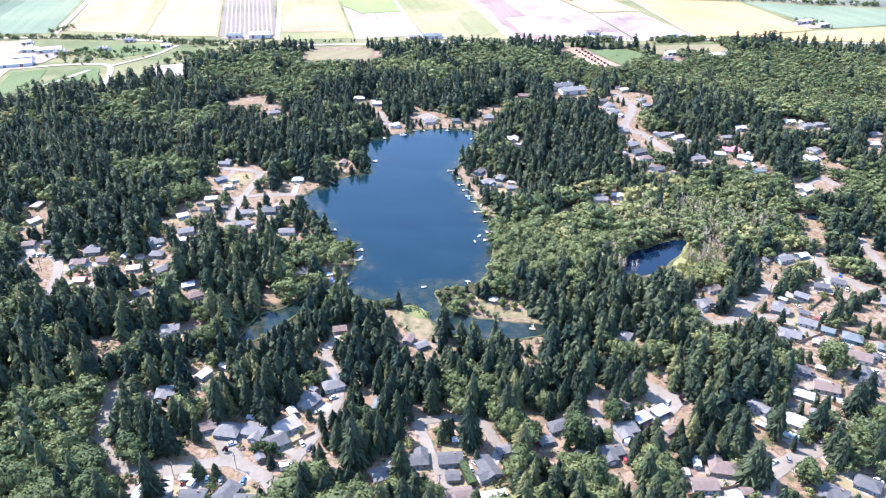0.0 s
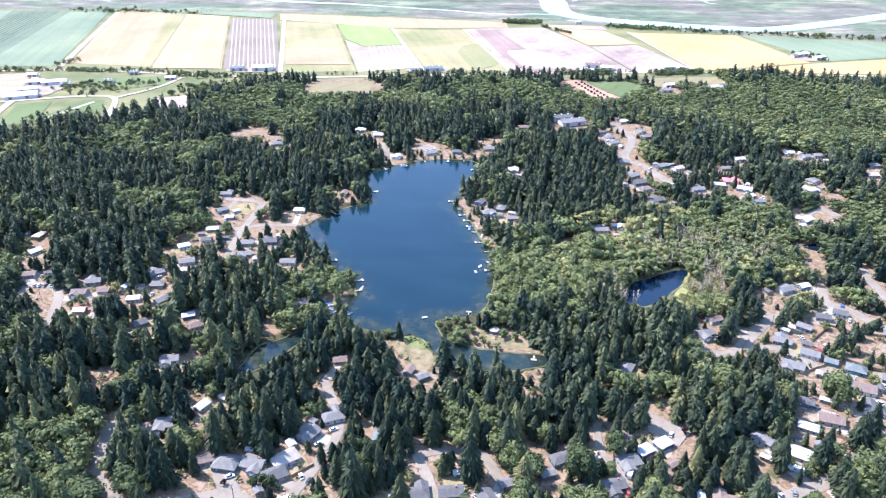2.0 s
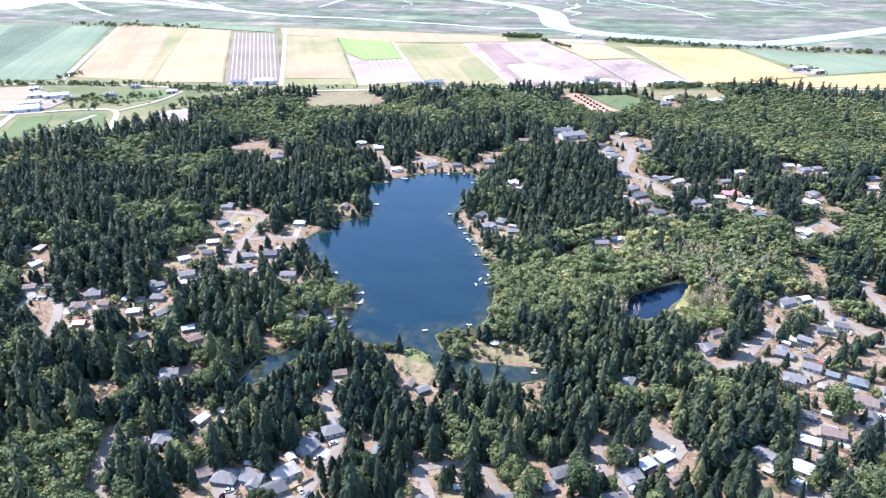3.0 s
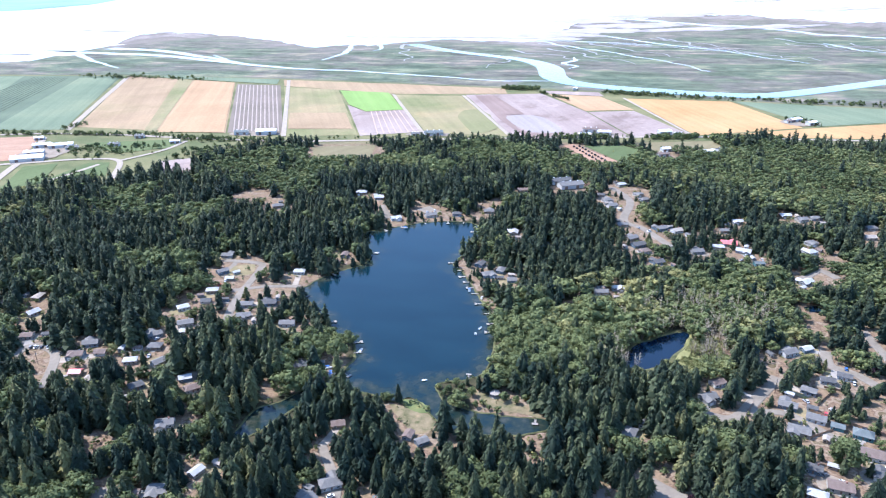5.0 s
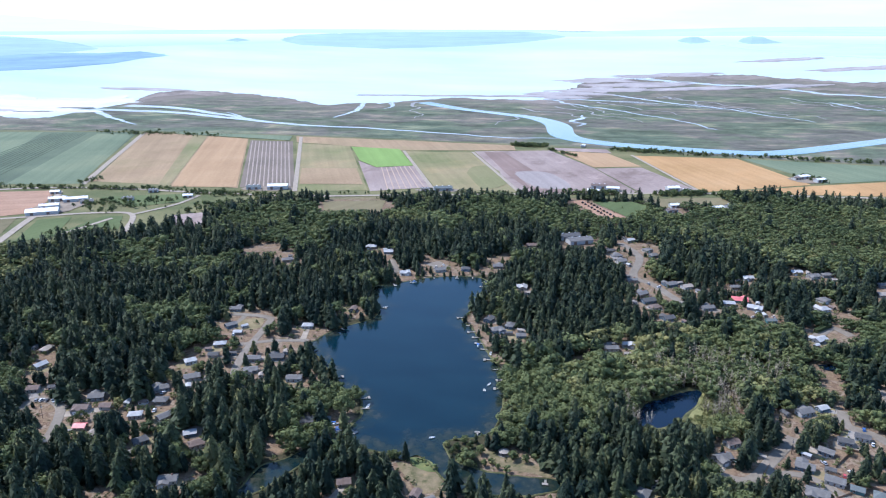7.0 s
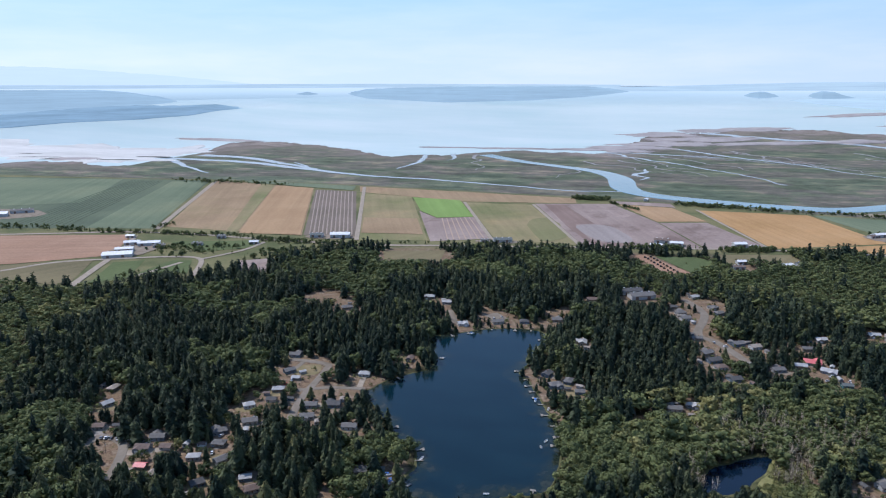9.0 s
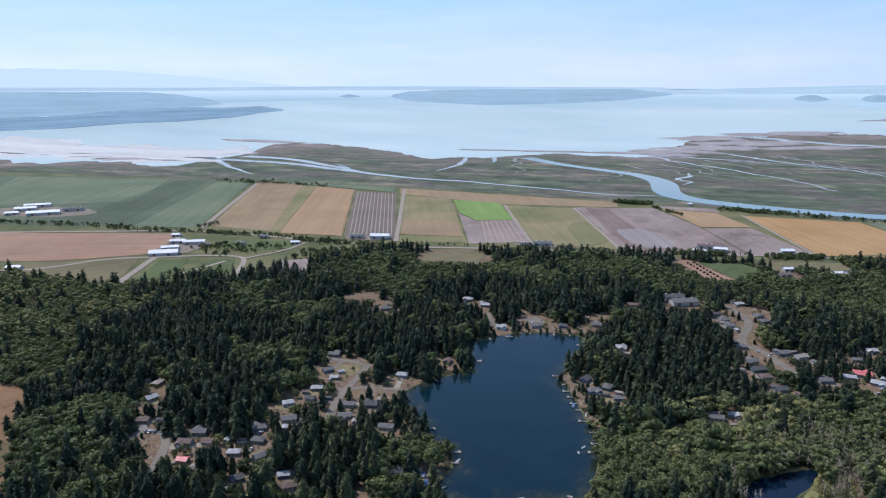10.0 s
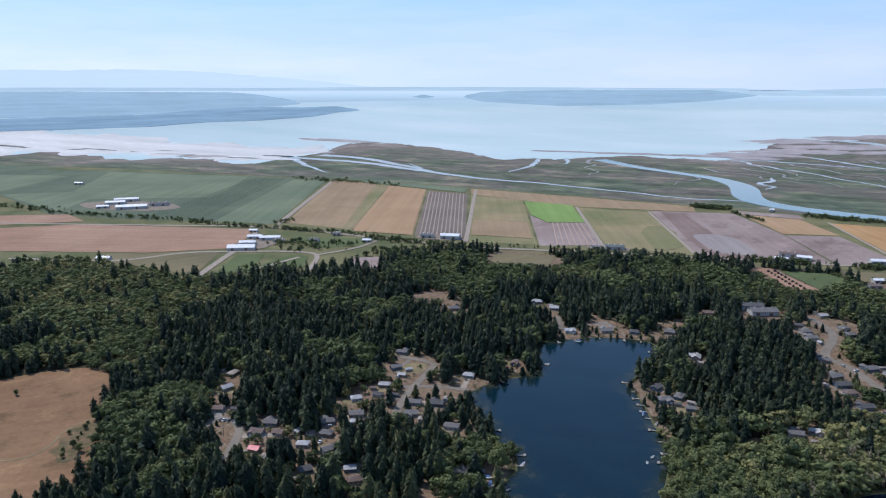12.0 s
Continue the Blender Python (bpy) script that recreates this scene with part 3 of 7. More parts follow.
H_NORTH_WEST = [(-200, 587, 11, 8, 40, "g"), (-189, 572, 8, 6, 0, "w"), (-197, 547, 11, 8, 10, "w"), (-196, 527, 9, 7, 0, "d"), (-211, 515, 10, 8, 30, "w"), (-200, 488, 13, 9, 20, "g"), (-217, 470, 12, 8, 30, "g"),
                (-328, 506, 11, 8, 60, "w"), (-206, 625, 12, 8, 0, "g"), (-161, 520, 12, 8, 5, "g"), (-143, 523, 13, 9, 5, "d"), (-121, 487, 13, 8, 0, "g"), (-158, 500, 12, 8, 10, "g"), (-339, 536, 12, 8, 80, "e"),
                (-312, 468, 10, 8, 10, "b"), (-190, 773, 14, 9, 20, "g")]
H_NORTH = [(-99, 824, 14, 9, 0, "w"), (-76, 804, 12, 9, 0, "w"), (-52, 730, 12, 8, 20, "w"), (-14, 740, 14, 9, 20, "g"), (15, 743, 11, 8, 0, "d"), (51, 752, 12, 8, 0, "g"), (-94, 625, 10, 7, 80, "b"), (34, 602, 11, 8, 60, "d"),
           (40, 579, 13, 9, 20, "g"), (52, 588, 11, 8, 70, "g"), (60, 567, 9, 7, 0, "g"), (73, 685, 12, 9, 80, "w"), (97, 831, 14, 9, 0, "b"), (-130, 586, 11, 8, 0, "w"), (-101, 426, 13, 10, 10, "d"), (-86, 429, 6, 4, 0, "t")]
H_NORTH_EAST = [(222, 854, 13, 9, 30, "w"), (192, 791, 13, 9, 20, "g"), (193, 771, 13, 9, 20, "g"), (234, 814, 12, 9, 20, "g"), (236, 793, 12, 9, 20, "g"), (190, 668, 14, 9, 30, "g"), (192, 650, 15, 10, 20, "d"), (194, 633, 12, 9, 20, "b"),
                (227, 696, 14, 10, 20, "g"), (242, 689, 12, 9, 20, "e"), (244, 632, 13, 9, 10, "g"), (199, 606, 12, 9, 20, "d"), (133, 542, 13, 8, 0, "g"), (149, 550, 12, 6, 0, "w"), (190, 708, 12, 8, 0, "g"), (188, 811, 11, 8, 0, "d")]
H_FAR_EAST = [(268, 643, 12, 8, -10, "w"), (282, 652, 17, 11, -20, "r"), (289, 632, 15, 10, -30, "w"), (291, 601, 10, 7, 0, "t"), (375, 735, 13, 8, 0, "w"), (387, 722, 14, 9, 10, "g"), (404, 726, 12, 9, 0, "g"), (364, 653, 13, 9, 20, "g"),
              (352, 629, 12, 9, 20, "w"), (315, 560, 13, 9, 30, "w"), (243, 437, 4, 4, 25, "g"), (447, 695, 13, 9, 0, "g"), (430, 667, 12, 9, 0, "e"), (291, 688, 11, 8, 0, "g"), (315, 716, 12, 8, 0, "w")]
HOUSES = H_NEAR_WEST + H_NEAR_MID + H_NEAR_EAST + H_EAST + H_WEST + H_NORTH_WEST + H_NORTH + H_NORTH_EAST + H_FAR_EAST


def outbuildings():
    """Small sheds behind the houses, clear of lanes and of each other."""
    rng = random.Random(8)
    made = []
    for hx, hy, hl, hw, ht, hc in HOUSES:
        if hl < 9 or rng.random() < 0.45:
            continue
        for _ in range(8):
            a, d = rng.uniform(0, 6.283), rng.uniform(11, 15)
            x, y = hx + d * math.cos(a), hy + d * math.sin(a)
            p, q = np.array([x]), np.array([y])
            clear = all(math.hypot(x - o[0], y - o[1]) > 9.5 for o in HOUSES + made)
            clear = clear and all(line_distance(p, q, line)[0] > w / 2 + 4 for line, w in STREETS + STREETS_FAR)
            if clear and not inside(p, q, LAKE)[0] and line_distance(p, q, LAKE)[0] > 5:
                made.append((round(x), round(y), rng.choice([5.2, 5.8, 6.6]), rng.choice([3.6, 4.4]), ht + 90 * rng.randrange(2), rng.choice("gdbwwe")))
                break
    return made


HOUSES = HOUSES + outbuildings()

build_ground()


def build_lake():
    """Still water; the bed shows brown and green where the shore is near."""
    x0, y0, x1, y1 = LAKE[:, 0].min(), LAKE[:, 1].min(), LAKE[:, 0].max(), LAKE[:, 1].max()
    gx, gy = np.meshgrid(np.arange(x0, x1, 4.5), np.arange(y0, y1, 4.5))
    gx, gy = gx.ravel(), gy.ravel()
    ok = inside(gx, gy, LAKE) & (line_distance(gx, gy, np.vstack([LAKE, LAKE[:1]])) > 1.5)
    pts = [Vector((float(p), float(q))) for p, q in np.vstack([LAKE, np.stack([gx[ok], gy[ok]], 1)])]
    n = len(LAKE)
    co, _, tris = delaunay_2d_cdt(pts, [], [list(range(n))], 1, 1e-4)[:3]
    px, py = np.array([c.x for c in co]), np.array([c.y for c in co])
    me = mesh_of("lake", [(c.x, c.y, 0.12) for c in co], tris, [M_LAKE])
    deep = line_distance(px, py, np.vstack([LAKE, LAKE[:1]]))
    south = np.clip((430 - py) / 60, 0, 1)
    shallow = np.clip(np.exp(-deep / 8.0) + 0.55 * south * np.exp(-deep / 40.0), 0, 1)
    me.attributes.new("shallow", "FLOAT", "POINT").data.foreach_set("value", shallow.astype(np.float32))
    return tagged(new("lake", me), "still dark blue lake with weedy brown shallows", "lake", kind="structure")


build_lake()
sheet("pond", POND, 0.12, M_POND, "small dark blue pond among broad-leaved trees", "pond")
sheet("swamp_pool", SWAMP, 0.12, M_POND, "small dark pool in a swampy glade", "pond")


def shore_band(name, outline, lo, hi, material, label):
    """The bank round still water: a strip that climbs from the waterline and runs out on the ground."""
    t = np.roll(outline, -1, 0) - np.roll(outline, 1, 0)
    nrm = np.stack([t[:, 1], -t[:, 0]], 1) / (np.linalg.norm(t, axis=1)[:, None] + 1e-9)
    area = 0.5 * np.sum(outline[:, 0] * np.roll(outline[:, 1], -1) - outline[:, 1] * np.roll(outline[:, 0], -1))
    nrm *= 1 if area > 0 else -1
    n = len(outline)
    wid = np.array([lo + (hi - lo) * (0.5 + 0.5 * noise.noise(Vector((p[0] / 40, p[1] / 40, 9)))) for p in outline])
    rows = [(outline - nrm * 0.6, 0.02), (outline + nrm * (0.3 * wid)[:, None], 0.5), (outline + nrm * wid[:, None], 0.03)]
    verts = [(p[0], p[1], h) for line, h in rows for p in line]
    faces = []
    for k in range(2):
        for i in range(n):
            j = (i + 1) % n
            faces.append((k * n + i, k * n + j, (k + 1) * n + j, (k + 1) * n + i))
    ob = new(name, mesh_of(name, verts, faces, [material]))
    bm = bmesh.new()
    bm.from_mesh(ob.data)
    bmesh.ops.recalc_face_normals(bm, faces=bm.faces)
    bm.to_mesh(ob.data)
    bm.free()
    return tagged(ob, label, "shore", kind="structure")


shore_band("lake_shore", LAKE, -1.0, 3.6, M_REED, "grassy lake bank with dry patches")
shore_band("pond_shore", POND, 2.0, 9.0, M_REED, "reedy bank round the dark pond")
for i, (line, w) in enumerate(STREETS):
    ribbon("road", smooth_line(line, 6), [w], 0.3 + 0.012 * i, M_ROAD, "pale worn asphalt lane between houses and trees", "road")
for i, (line, w) in enumerate(STREETS_FAR):
    ribbon("road", smooth_line(line, 6), [w], 0.3 + 0.012 * i, M_ROAD, "pale worn asphalt lane among distant houses", "road")
for i, (line, w) in enumerate(FARM_ROADS):
    ribbon("farm_road", smooth_line(line, 5), [w], 0.85 + 0.02 * i, M_TRACK, "pale gravel farm road between fields", "road")

# drives and yards of the nearer houses
M_EARTH = two_tone("bare_earth", (0.165, 0.108, 0.07), (0.255, 0.18, 0.12), 0.12, 0.95, 0.1, 0.7)
M_YARD = two_tone("worn_yard", (0.20, 0.16, 0.118), (0.28, 0.235, 0.182), 0.1, 0.95, 0.1, 0.6)
M_DRYLAWN = two_tone("dry_lawn", (0.165, 0.145, 0.072), (0.28, 0.215, 0.125), 0.1, 0.95, 0.1, 0.8)


def drives_and_yards():
    rng = random.Random(17)
    for i, (hx, hy, hl, hw, ht, hc) in enumerate(HOUSES):
        if hl < 9 or hy > 640:
            continue
        best = None
        for line, w in STREETS + STREETS_FAR:
            for p in smooth_line(line, 8):
                d = math.hypot(p[0] - hx, p[1] - hy)
                if best is None or d < best[0]:
                    best = (d, p)
        if 9 < best[0] < 34:
            e = best[1]
            mid = ((hx + e[0]) / 2 + rng.uniform(-2, 2), (hy + e[1]) / 2 + rng.uniform(-2, 2))
            ribbon("drive", smooth_line([(hx, hy), mid, tuple(e)], 5), [rng.choice([3.2, 4.5, 6.0])], 0.2 + 0.0004 * i, rng.choice([M_DRIVE, M_TRACK, M_ROAD]), "short pale drive from a house to the lane", "drive")
        n, turn = 9, rng.uniform(0, 6)
        lx, ly = hx + rng.uniform(-5, 5), hy + rng.uniform(-5, 5)
        ring = [(lx + (6.5 + 3.5 * rng.random()) * math.cos(turn + k * 6.283 / n), ly + (6.5 + 3.5 * rng.random()) * math.sin(turn + k * 6.283 / n)) for k in range(n)]
        ring = np.array(ring)
        if inside(ring[:, 0], ring[:, 1], LAKE).any():
            continue
        m_, word = rng.choice([(M_EARTH, "bare brown earth"), (M_YARD, "pale worn gravel"), (M_DRYLAWN, "dry yellow grass"), (M_DRYLAWN, "dry yellow grass")])
        sheet("yard", roughened(smooth_line(ring, 4, True), 0.8, 5), 0.1 + 0.0004 * i, m_, "yard of " + word + " round a house", "yard")


drives_and_yards()

# ---------------------------------------------------------------- fields
C_TAN = crop("stubble_field", (0.264, 0.187, 0.111), (0.315, 0.225, 0.136), (0.272, 0.212, 0.119), radians(-14))
C_GREEN = crop("green_crop", (0.125, 0.155, 0.098), (0.16, 0.19, 0.118), (0.19, 0.212, 0.128), radians(-14))
C_DEEP = crop("dark_green_crop", (0.090, 0.113, 0.076), (0.118, 0.143, 0.092), (0.138, 0.16, 0.10), radians(-14))
C_BRIGHT = crop("bright_green_crop", (0.178, 0.264, 0.076), (0.204, 0.293, 0.089), (0.23, 0.306, 0.102), radians(-13))
C_MIXED = crop("half_dry_grass", (0.172, 0.172, 0.078), (0.254, 0.213, 0.115), (0.312, 0.238, 0.139), radians(-12))
C_MAUVE = crop("bare_tilled_soil", (0.24, 0.182, 0.158), (0.295, 0.232, 0.202), (0.345, 0.278, 0.245), radians(-10))
C_UMBER = crop("moist_tilled_soil", (0.187, 0.132, 0.111), (0.23, 0.166, 0.14), (0.264, 0.196, 0.166), radians(-10))
C_PLANTED = crop("planted_strips", (0.15, 0.125, 0.095), (0.185, 0.15, 0.12), (0.21, 0.165, 0.135), radians(-12))
C_GOLD = crop("ripe_grain", (0.36, 0.215, 0.095), (0.41, 0.25, 0.115), (0.44, 0.28, 0.14), radians(-10))
C_PALE = crop("dried_soil", (0.264, 0.228, 0.208), (0.296, 0.256, 0.236), (0.32, 0.28, 0.256), radians(-10))
C_PADDOCK = crop("green_paddock", (0.088, 0.112, 0.048), (0.112, 0.138, 0.058), (0.135, 0.156, 0.070), radians(30))
C_DAMP = crop("damp_grass", (0.156, 0.168, 0.074), (0.193, 0.184, 0.09), (0.221, 0.197, 0.102), radians(-12))
C_PEACH = crop("cut_grain", (0.328, 0.213, 0.119), (0.369, 0.246, 0.139), (0.394, 0.267, 0.156), radians(-10))
C_BROWN = crop("dry_brown_field", (0.29, 0.176, 0.114), (0.334, 0.211, 0.141), (0.37, 0.242, 0.163), radians(80))
C_OLIVE = crop("rough_pasture", (0.145, 0.125, 0.07), (0.19, 0.16, 0.088), (0.22, 0.182, 0.10), radians(40))
C_MEADOW = crop("dry_meadow", (0.15, 0.085, 0.045), (0.235, 0.14, 0.075), (0.29, 0.185, 0.10), radians(60))


def mottled(m, scale, dark, pale):
    """Lays large worn and greener patches over a field."""
    nt = m.node_tree
    bsdf = nt.nodes["Principled BSDF"]
    link = bsdf.inputs["Base Color"].links[0].from_socket
    spots = ramp(nt, noise_tex(nt, coords(nt, (1, 0.6, 1), 0.5), scale, 7, 0.68), [(0.36, dark), (0.48, (1, 1, 1)), (0.56, (1, 1, 1)), (0.68, pale)])
    nt.links.new(mix(nt, 1.0, link, spots, "MULTIPLY"), bsdf.inputs["Base Color"])


mottled(M_GRAVEL, 0.13, (0.45, 0.58, 0.42), (1.15, 1.08, 1.0))
mottled(M_LAWN, 0.12, (0.6, 0.7, 0.6), (1.4, 1.2, 1.1))
mottled(C_MEADOW, 0.035, (0.62, 0.66, 0.62), (1.35, 1.4, 1.35))
mottled(C_MAUVE, 0.014, (0.72, 0.69, 0.68), (1.35, 1.36, 1.36))
mottled(C_MIXED, 0.010, (0.86, 0.95, 0.84), (1.15, 1.08, 1.05))
mottled(C_TAN, 0.008, (0.90, 0.93, 0.88), (1.10, 1.08, 1.05))
mottled(C_BROWN, 0.012, (0.88, 0.86, 0.86), (1.12, 1.1, 1.08))
mottled(C_GOLD, 0.010, (0.90, 0.90, 0.86), (1.08, 1.06, 1.05))

FIELDS_N = [
    ("stubble_field", [(-784, 1800), (-488, 1690), (-359, 1156), (-628, 1207)], C_TAN, "pale tan stubble field on the plain"),
    ("orchard_ground", [(-477, 1667), (-373, 1649), (-266, 1164), (-357, 1160)], C_PLANTED, "dark field planted in long rows"),
    ("grass_field", [(-359, 1624), (-231, 1584), (-140, 1142), (-253, 1130)], C_MIXED, "half green, half dry grass field"),
    ("stubble_strip", [(-382, 1730), (-116, 1666), (137, 1595), (137, 1528), (-107, 1530), (-362, 1640)], C_TAN, "tan stubble strip along the dyke"),
    ("green_field", [(-226, 1576), (-117, 1545), (-76, 1356), (-146, 1340), (-187, 1411)], C_BRIGHT, "bright green crop field"),
    ("tilled_field", [(-189, 1405), (-146, 1334), (-76, 1351), (-37, 1162), (-135, 1134)], C_MAUVE, "mauve tilled field with pale rows"),
    ("grass_field", [(-102, 1516), (39, 1501), (106, 1128), (-29, 1158)], C_MIXED, "half green, half dry grass field"),
]
FIELDS_E = [
    ("tilled_field", [(47, 1515), (210, 1527), (268, 1330), (300, 1123), (112, 1128)], C_MAUVE, "large bare mauve tilled field"),
    ("grain_field", [(224, 1520), (327, 1491), (362, 1347), (269, 1337)], C_PEACH, "peach-coloured cut grain field"),
    ("tilled_field", [(271, 1326), (359, 1336), (402, 1134), (304, 1123)], C_MAUVE, "bare mauve tilled field"),
    ("grain_field", [(376, 1465), (575, 1429), (607, 1184), (408, 1130)], C_GOLD, "golden ripe grain field"),
    ("grain_field", [(425, 1124), (607, 1176), (1150, 1300), (1100, 1060)], C_GOLD, "golden ripe grain field by the road"),
    ("green_field", [(582, 1430), (1150, 1238), (1120, 1215), (932, 1260), (635, 1193)], C_GREEN, "green crop field"),
    ("tilled_strip", [(215, 1564), (335, 1541), (336, 1493), (228, 1527)], C_MAUVE, "bare mauve strip by the river"),
]
FIELDS_W = [
    ("grass_field", [(-1150, 1000), (-993, 1089), (-652, 1135), (-605, 991), (-723, 926), (-955, 876)], C_BROWN, "dry reddish-brown field"),
    ("stubble_field", [(-1300, 1090), (-1092, 1171), (-1007, 1119), (-1157, 1032)], C_BROWN, "dry brown stubble field"),
    ("pasture", [(-781, 895), (-618, 968), (-573, 828), (-732, 860)], C_OLIVE, "olive rough pasture beside the wood"),
    ("green_field", [(-1800, 1640), (-1547, 1680), (-1480, 1382)], C_GREEN, "green crop field"),
    ("green_field", [(-1443, 1346), (-1308, 1428), (-1500, 1790), (-1042, 1795), (-927, 1440), (-1188, 1340), (-1130, 1190)], C_GREEN, "wide green crop field"),
    ("green_field", [(-1120, 1170), (-1180, 1330), (-935, 1430), (-1019, 1800), (-907, 1772), (-793, 1188), (-929, 1165)], C_DEEP, "dark green field with long rows"),
    ("green_field", [(-765, 1180), (-892, 1772), (-795, 1758), (-641, 1186)], C_GREEN, "green crop field beside a straight track"),
    ("pasture", [(-551, 843), (-580, 950), (-540, 967), (-513, 868)], C_PADDOCK, "green farmyard pasture"),
]
FIELDS_F = [
    ("pasture", [(-518, 880), (-498, 970), (-470, 972), (-446, 905)], C_PADDOCK, "green farm paddock"),
    ("pasture", [(-563, 1089), (-433, 1110), (-408, 1063), (-480, 1023)], C_PADDOCK, "green farm paddock"),
    ("bare_field", [(-401, 977), (-356, 997), (-330, 901), (-373, 912)], C_MAUVE, "bare pale field among trees"),
    ("pasture", [(-200, 1060), (-103, 1070), (-105, 998), (-188, 1005)], C_OLIVE, "dry olive pasture behind the wood"),
    ("bare_field", [(183, 1064), (201, 1074), (246, 968), (213, 957)], C_BROWN, "brown yard with stored machines"),
    ("green_field", [(-2500, 1500), (-1850, 1650), (-1700, 1850), (-2400, 1880)], C_DEEP, "far dark green field"),
    ("pasture", [(290, 1080), (420, 1090), (425, 1040), (300, 1020)], C_OLIVE, "dry pasture at the wood's edge"),
]
FIELDS_F.append(("pasture", [(214, 1062), (275, 1062), (292, 1040), (270, 978), (250, 962)], C_PADDOCK, "green pasture beside the brown machine yard"))
FIELDS = FIELDS_N + FIELDS_E + FIELDS_W + FIELDS_F
sheet("green_field", [(-2300, 1500), (-1900, 1760), (-1500, 1815), (-800, 1800), (-646, 1192), (-940, 1160), (-1125, 1160), (-1420, 1330)], 0.3, C_DEEP, "wide dark green cropland", "field")
for i, (name, outline, material, label) in enumerate(FIELDS):
    sheet(name, outline, 0.35 + 0.01 * i, material, label, "field")
sheet("meadow", MEADOW, 0.3, C_MEADOW, "dry reddish meadow enclosed by trees", "meadow")
sheet("stubble_field", [(-640, 1745), (-600, 1730), (-478, 1165), (-500, 1172)], 0.86, C_MIXED, "faint green strip across the stubble field", "field")
sheet("stubble_field", [(-596, 1728), (-490, 1688), (-363, 1160), (-474, 1164)], 0.9, C_PEACH, "warm pale cut field beside the rows", "field")
sheet("green_field", [(-700, 1775), (-384, 1662), (-392, 1732), (-690, 1800)], 0.94, C_GREEN, "green strip below the dyke", "field")
sheet("moist_soil_patch", [(67, 1507), (108, 1507), (150, 1305), (96, 1295)], 0.9, C_UMBER, "darker moist strip of tilled soil", "field")
sheet("moist_soil_patch", roughened(smooth_line([(96, 1289), (114, 1295), (127, 1183), (154, 1144), (197, 1161), (188, 1128), (137, 1128)], 5, True), 2, 30), 0.92, C_UMBER, "dark moist edge of a tilled field", "field")
sheet("dry_soil_patch", roughened(smooth_line([(116, 1284), (175, 1284), (198, 1165), (155, 1153), (130, 1188)], 5, True), 2, 30), 1.0, C_PALE, "pale grey dried patch of tilled soil", "field")
sheet("stubble_patch", [(-286, 1325), (-182, 1324), (-153, 1185), (-262, 1186)], 0.9, C_TAN, "tan lower half of a grass field", "field")
sheet("green_patch", roughened(smooth_line([(29, 1306), (68, 1350), (94, 1197), (49, 1153)], 5, True), 8, 60), 0.95, C_DAMP, "greener damp patch in a grass field", "field")
for fx, fy, rx, ry, turn in ((-1040, 1290, 120, 55, 0.4), (-592, 1030, 32, 60, 0.1), (-305, 1150, 45, 16, 0.0), (-25, 1140, 38, 14, 0.0), (245, 1142, 34, 18, 0.0), (370, 1130, 36, 12, 0.0), (618, 1222, 30, 26, 0.0)):
    ring = np.array([(fx + rx * math.cos(k * 0.5236 + turn), fy + ry * math.sin(k * 0.5236 + turn)) for k in range(12)])
    sheet("farmyard", roughened(smooth_line(ring, 4, True), 5, 25), 0.8, M_YARD, "pale gravel farmyard among buildings", "yard")


def crop_rows(name, count, a, b, c, d, width, height, material, label):
    """Long hedged rows from the line a-b to the line c-d, each one a ridge."""
    root = tagged(new(name), label, "crop rows")
    for i in range(count):
        s = (i + 0.5) / count
        p, q = Vector(a).lerp(Vector(b), s), Vector(c).lerp(Vector(d), s)
        side = Vector((-(q - p).y, (q - p).x)).normalized() * width / 2
        pts = []
        for k in range(25):
            m = p.lerp(q, k / 24)
            w = 0.8 + 0.4 * random.random()
            pts += [(m.x + side.x * w, m.y + side.y * w, 0.4), (m.x, m.y, 0.4 + height * (0.8 + 0.4 * random.random())), (m.x - side.x * w, m.y - side.y * w, 0.4)]
        faces = []
        for k in range(24):
            o = k * 3
            faces += [(o, o + 3, o + 4, o + 1), (o + 1, o + 4, o + 5, o + 2)]
        part("crop_ridge", pts, faces, material, root)
    return root


M_ROWLEAF = two_tone("straw_strip", (0.28, 0.225, 0.185), (0.34, 0.275, 0.23), 0.3, 0.95, 0.1, 1.0)
M_PALEROW = two_tone("pale_row", (0.36, 0.265, 0.20), (0.42, 0.315, 0.24), 0.1, 0.95, 0.1, 0.5)
crop_rows("orchard_rows", 11, (-475, 1660), (-377, 1643), (-352, 1166), (-271, 1169), 2.4, 0.35, M_ROWLEAF, "long pale rows between dark planted strips")
M_DARKROW = two_tone("dark_leaf_row", (0.060, 0.080, 0.052), (0.085, 0.105, 0.066), 0.1, 0.95, 0.1, 0.5)
crop_rows("green_rows", 11, (-1012, 1785), (-915, 1768), (-922, 1178), (-805, 1192), 4.0, 0.5, M_DARKROW, "dark leafy rows in a green field")
crop_rows("field_rows", 7, (-140, 1336), (-80, 1350), (-112, 1145), (-42, 1163), 1.9, 0.25, M_PALEROW, "pale straw rows in a tilled field")

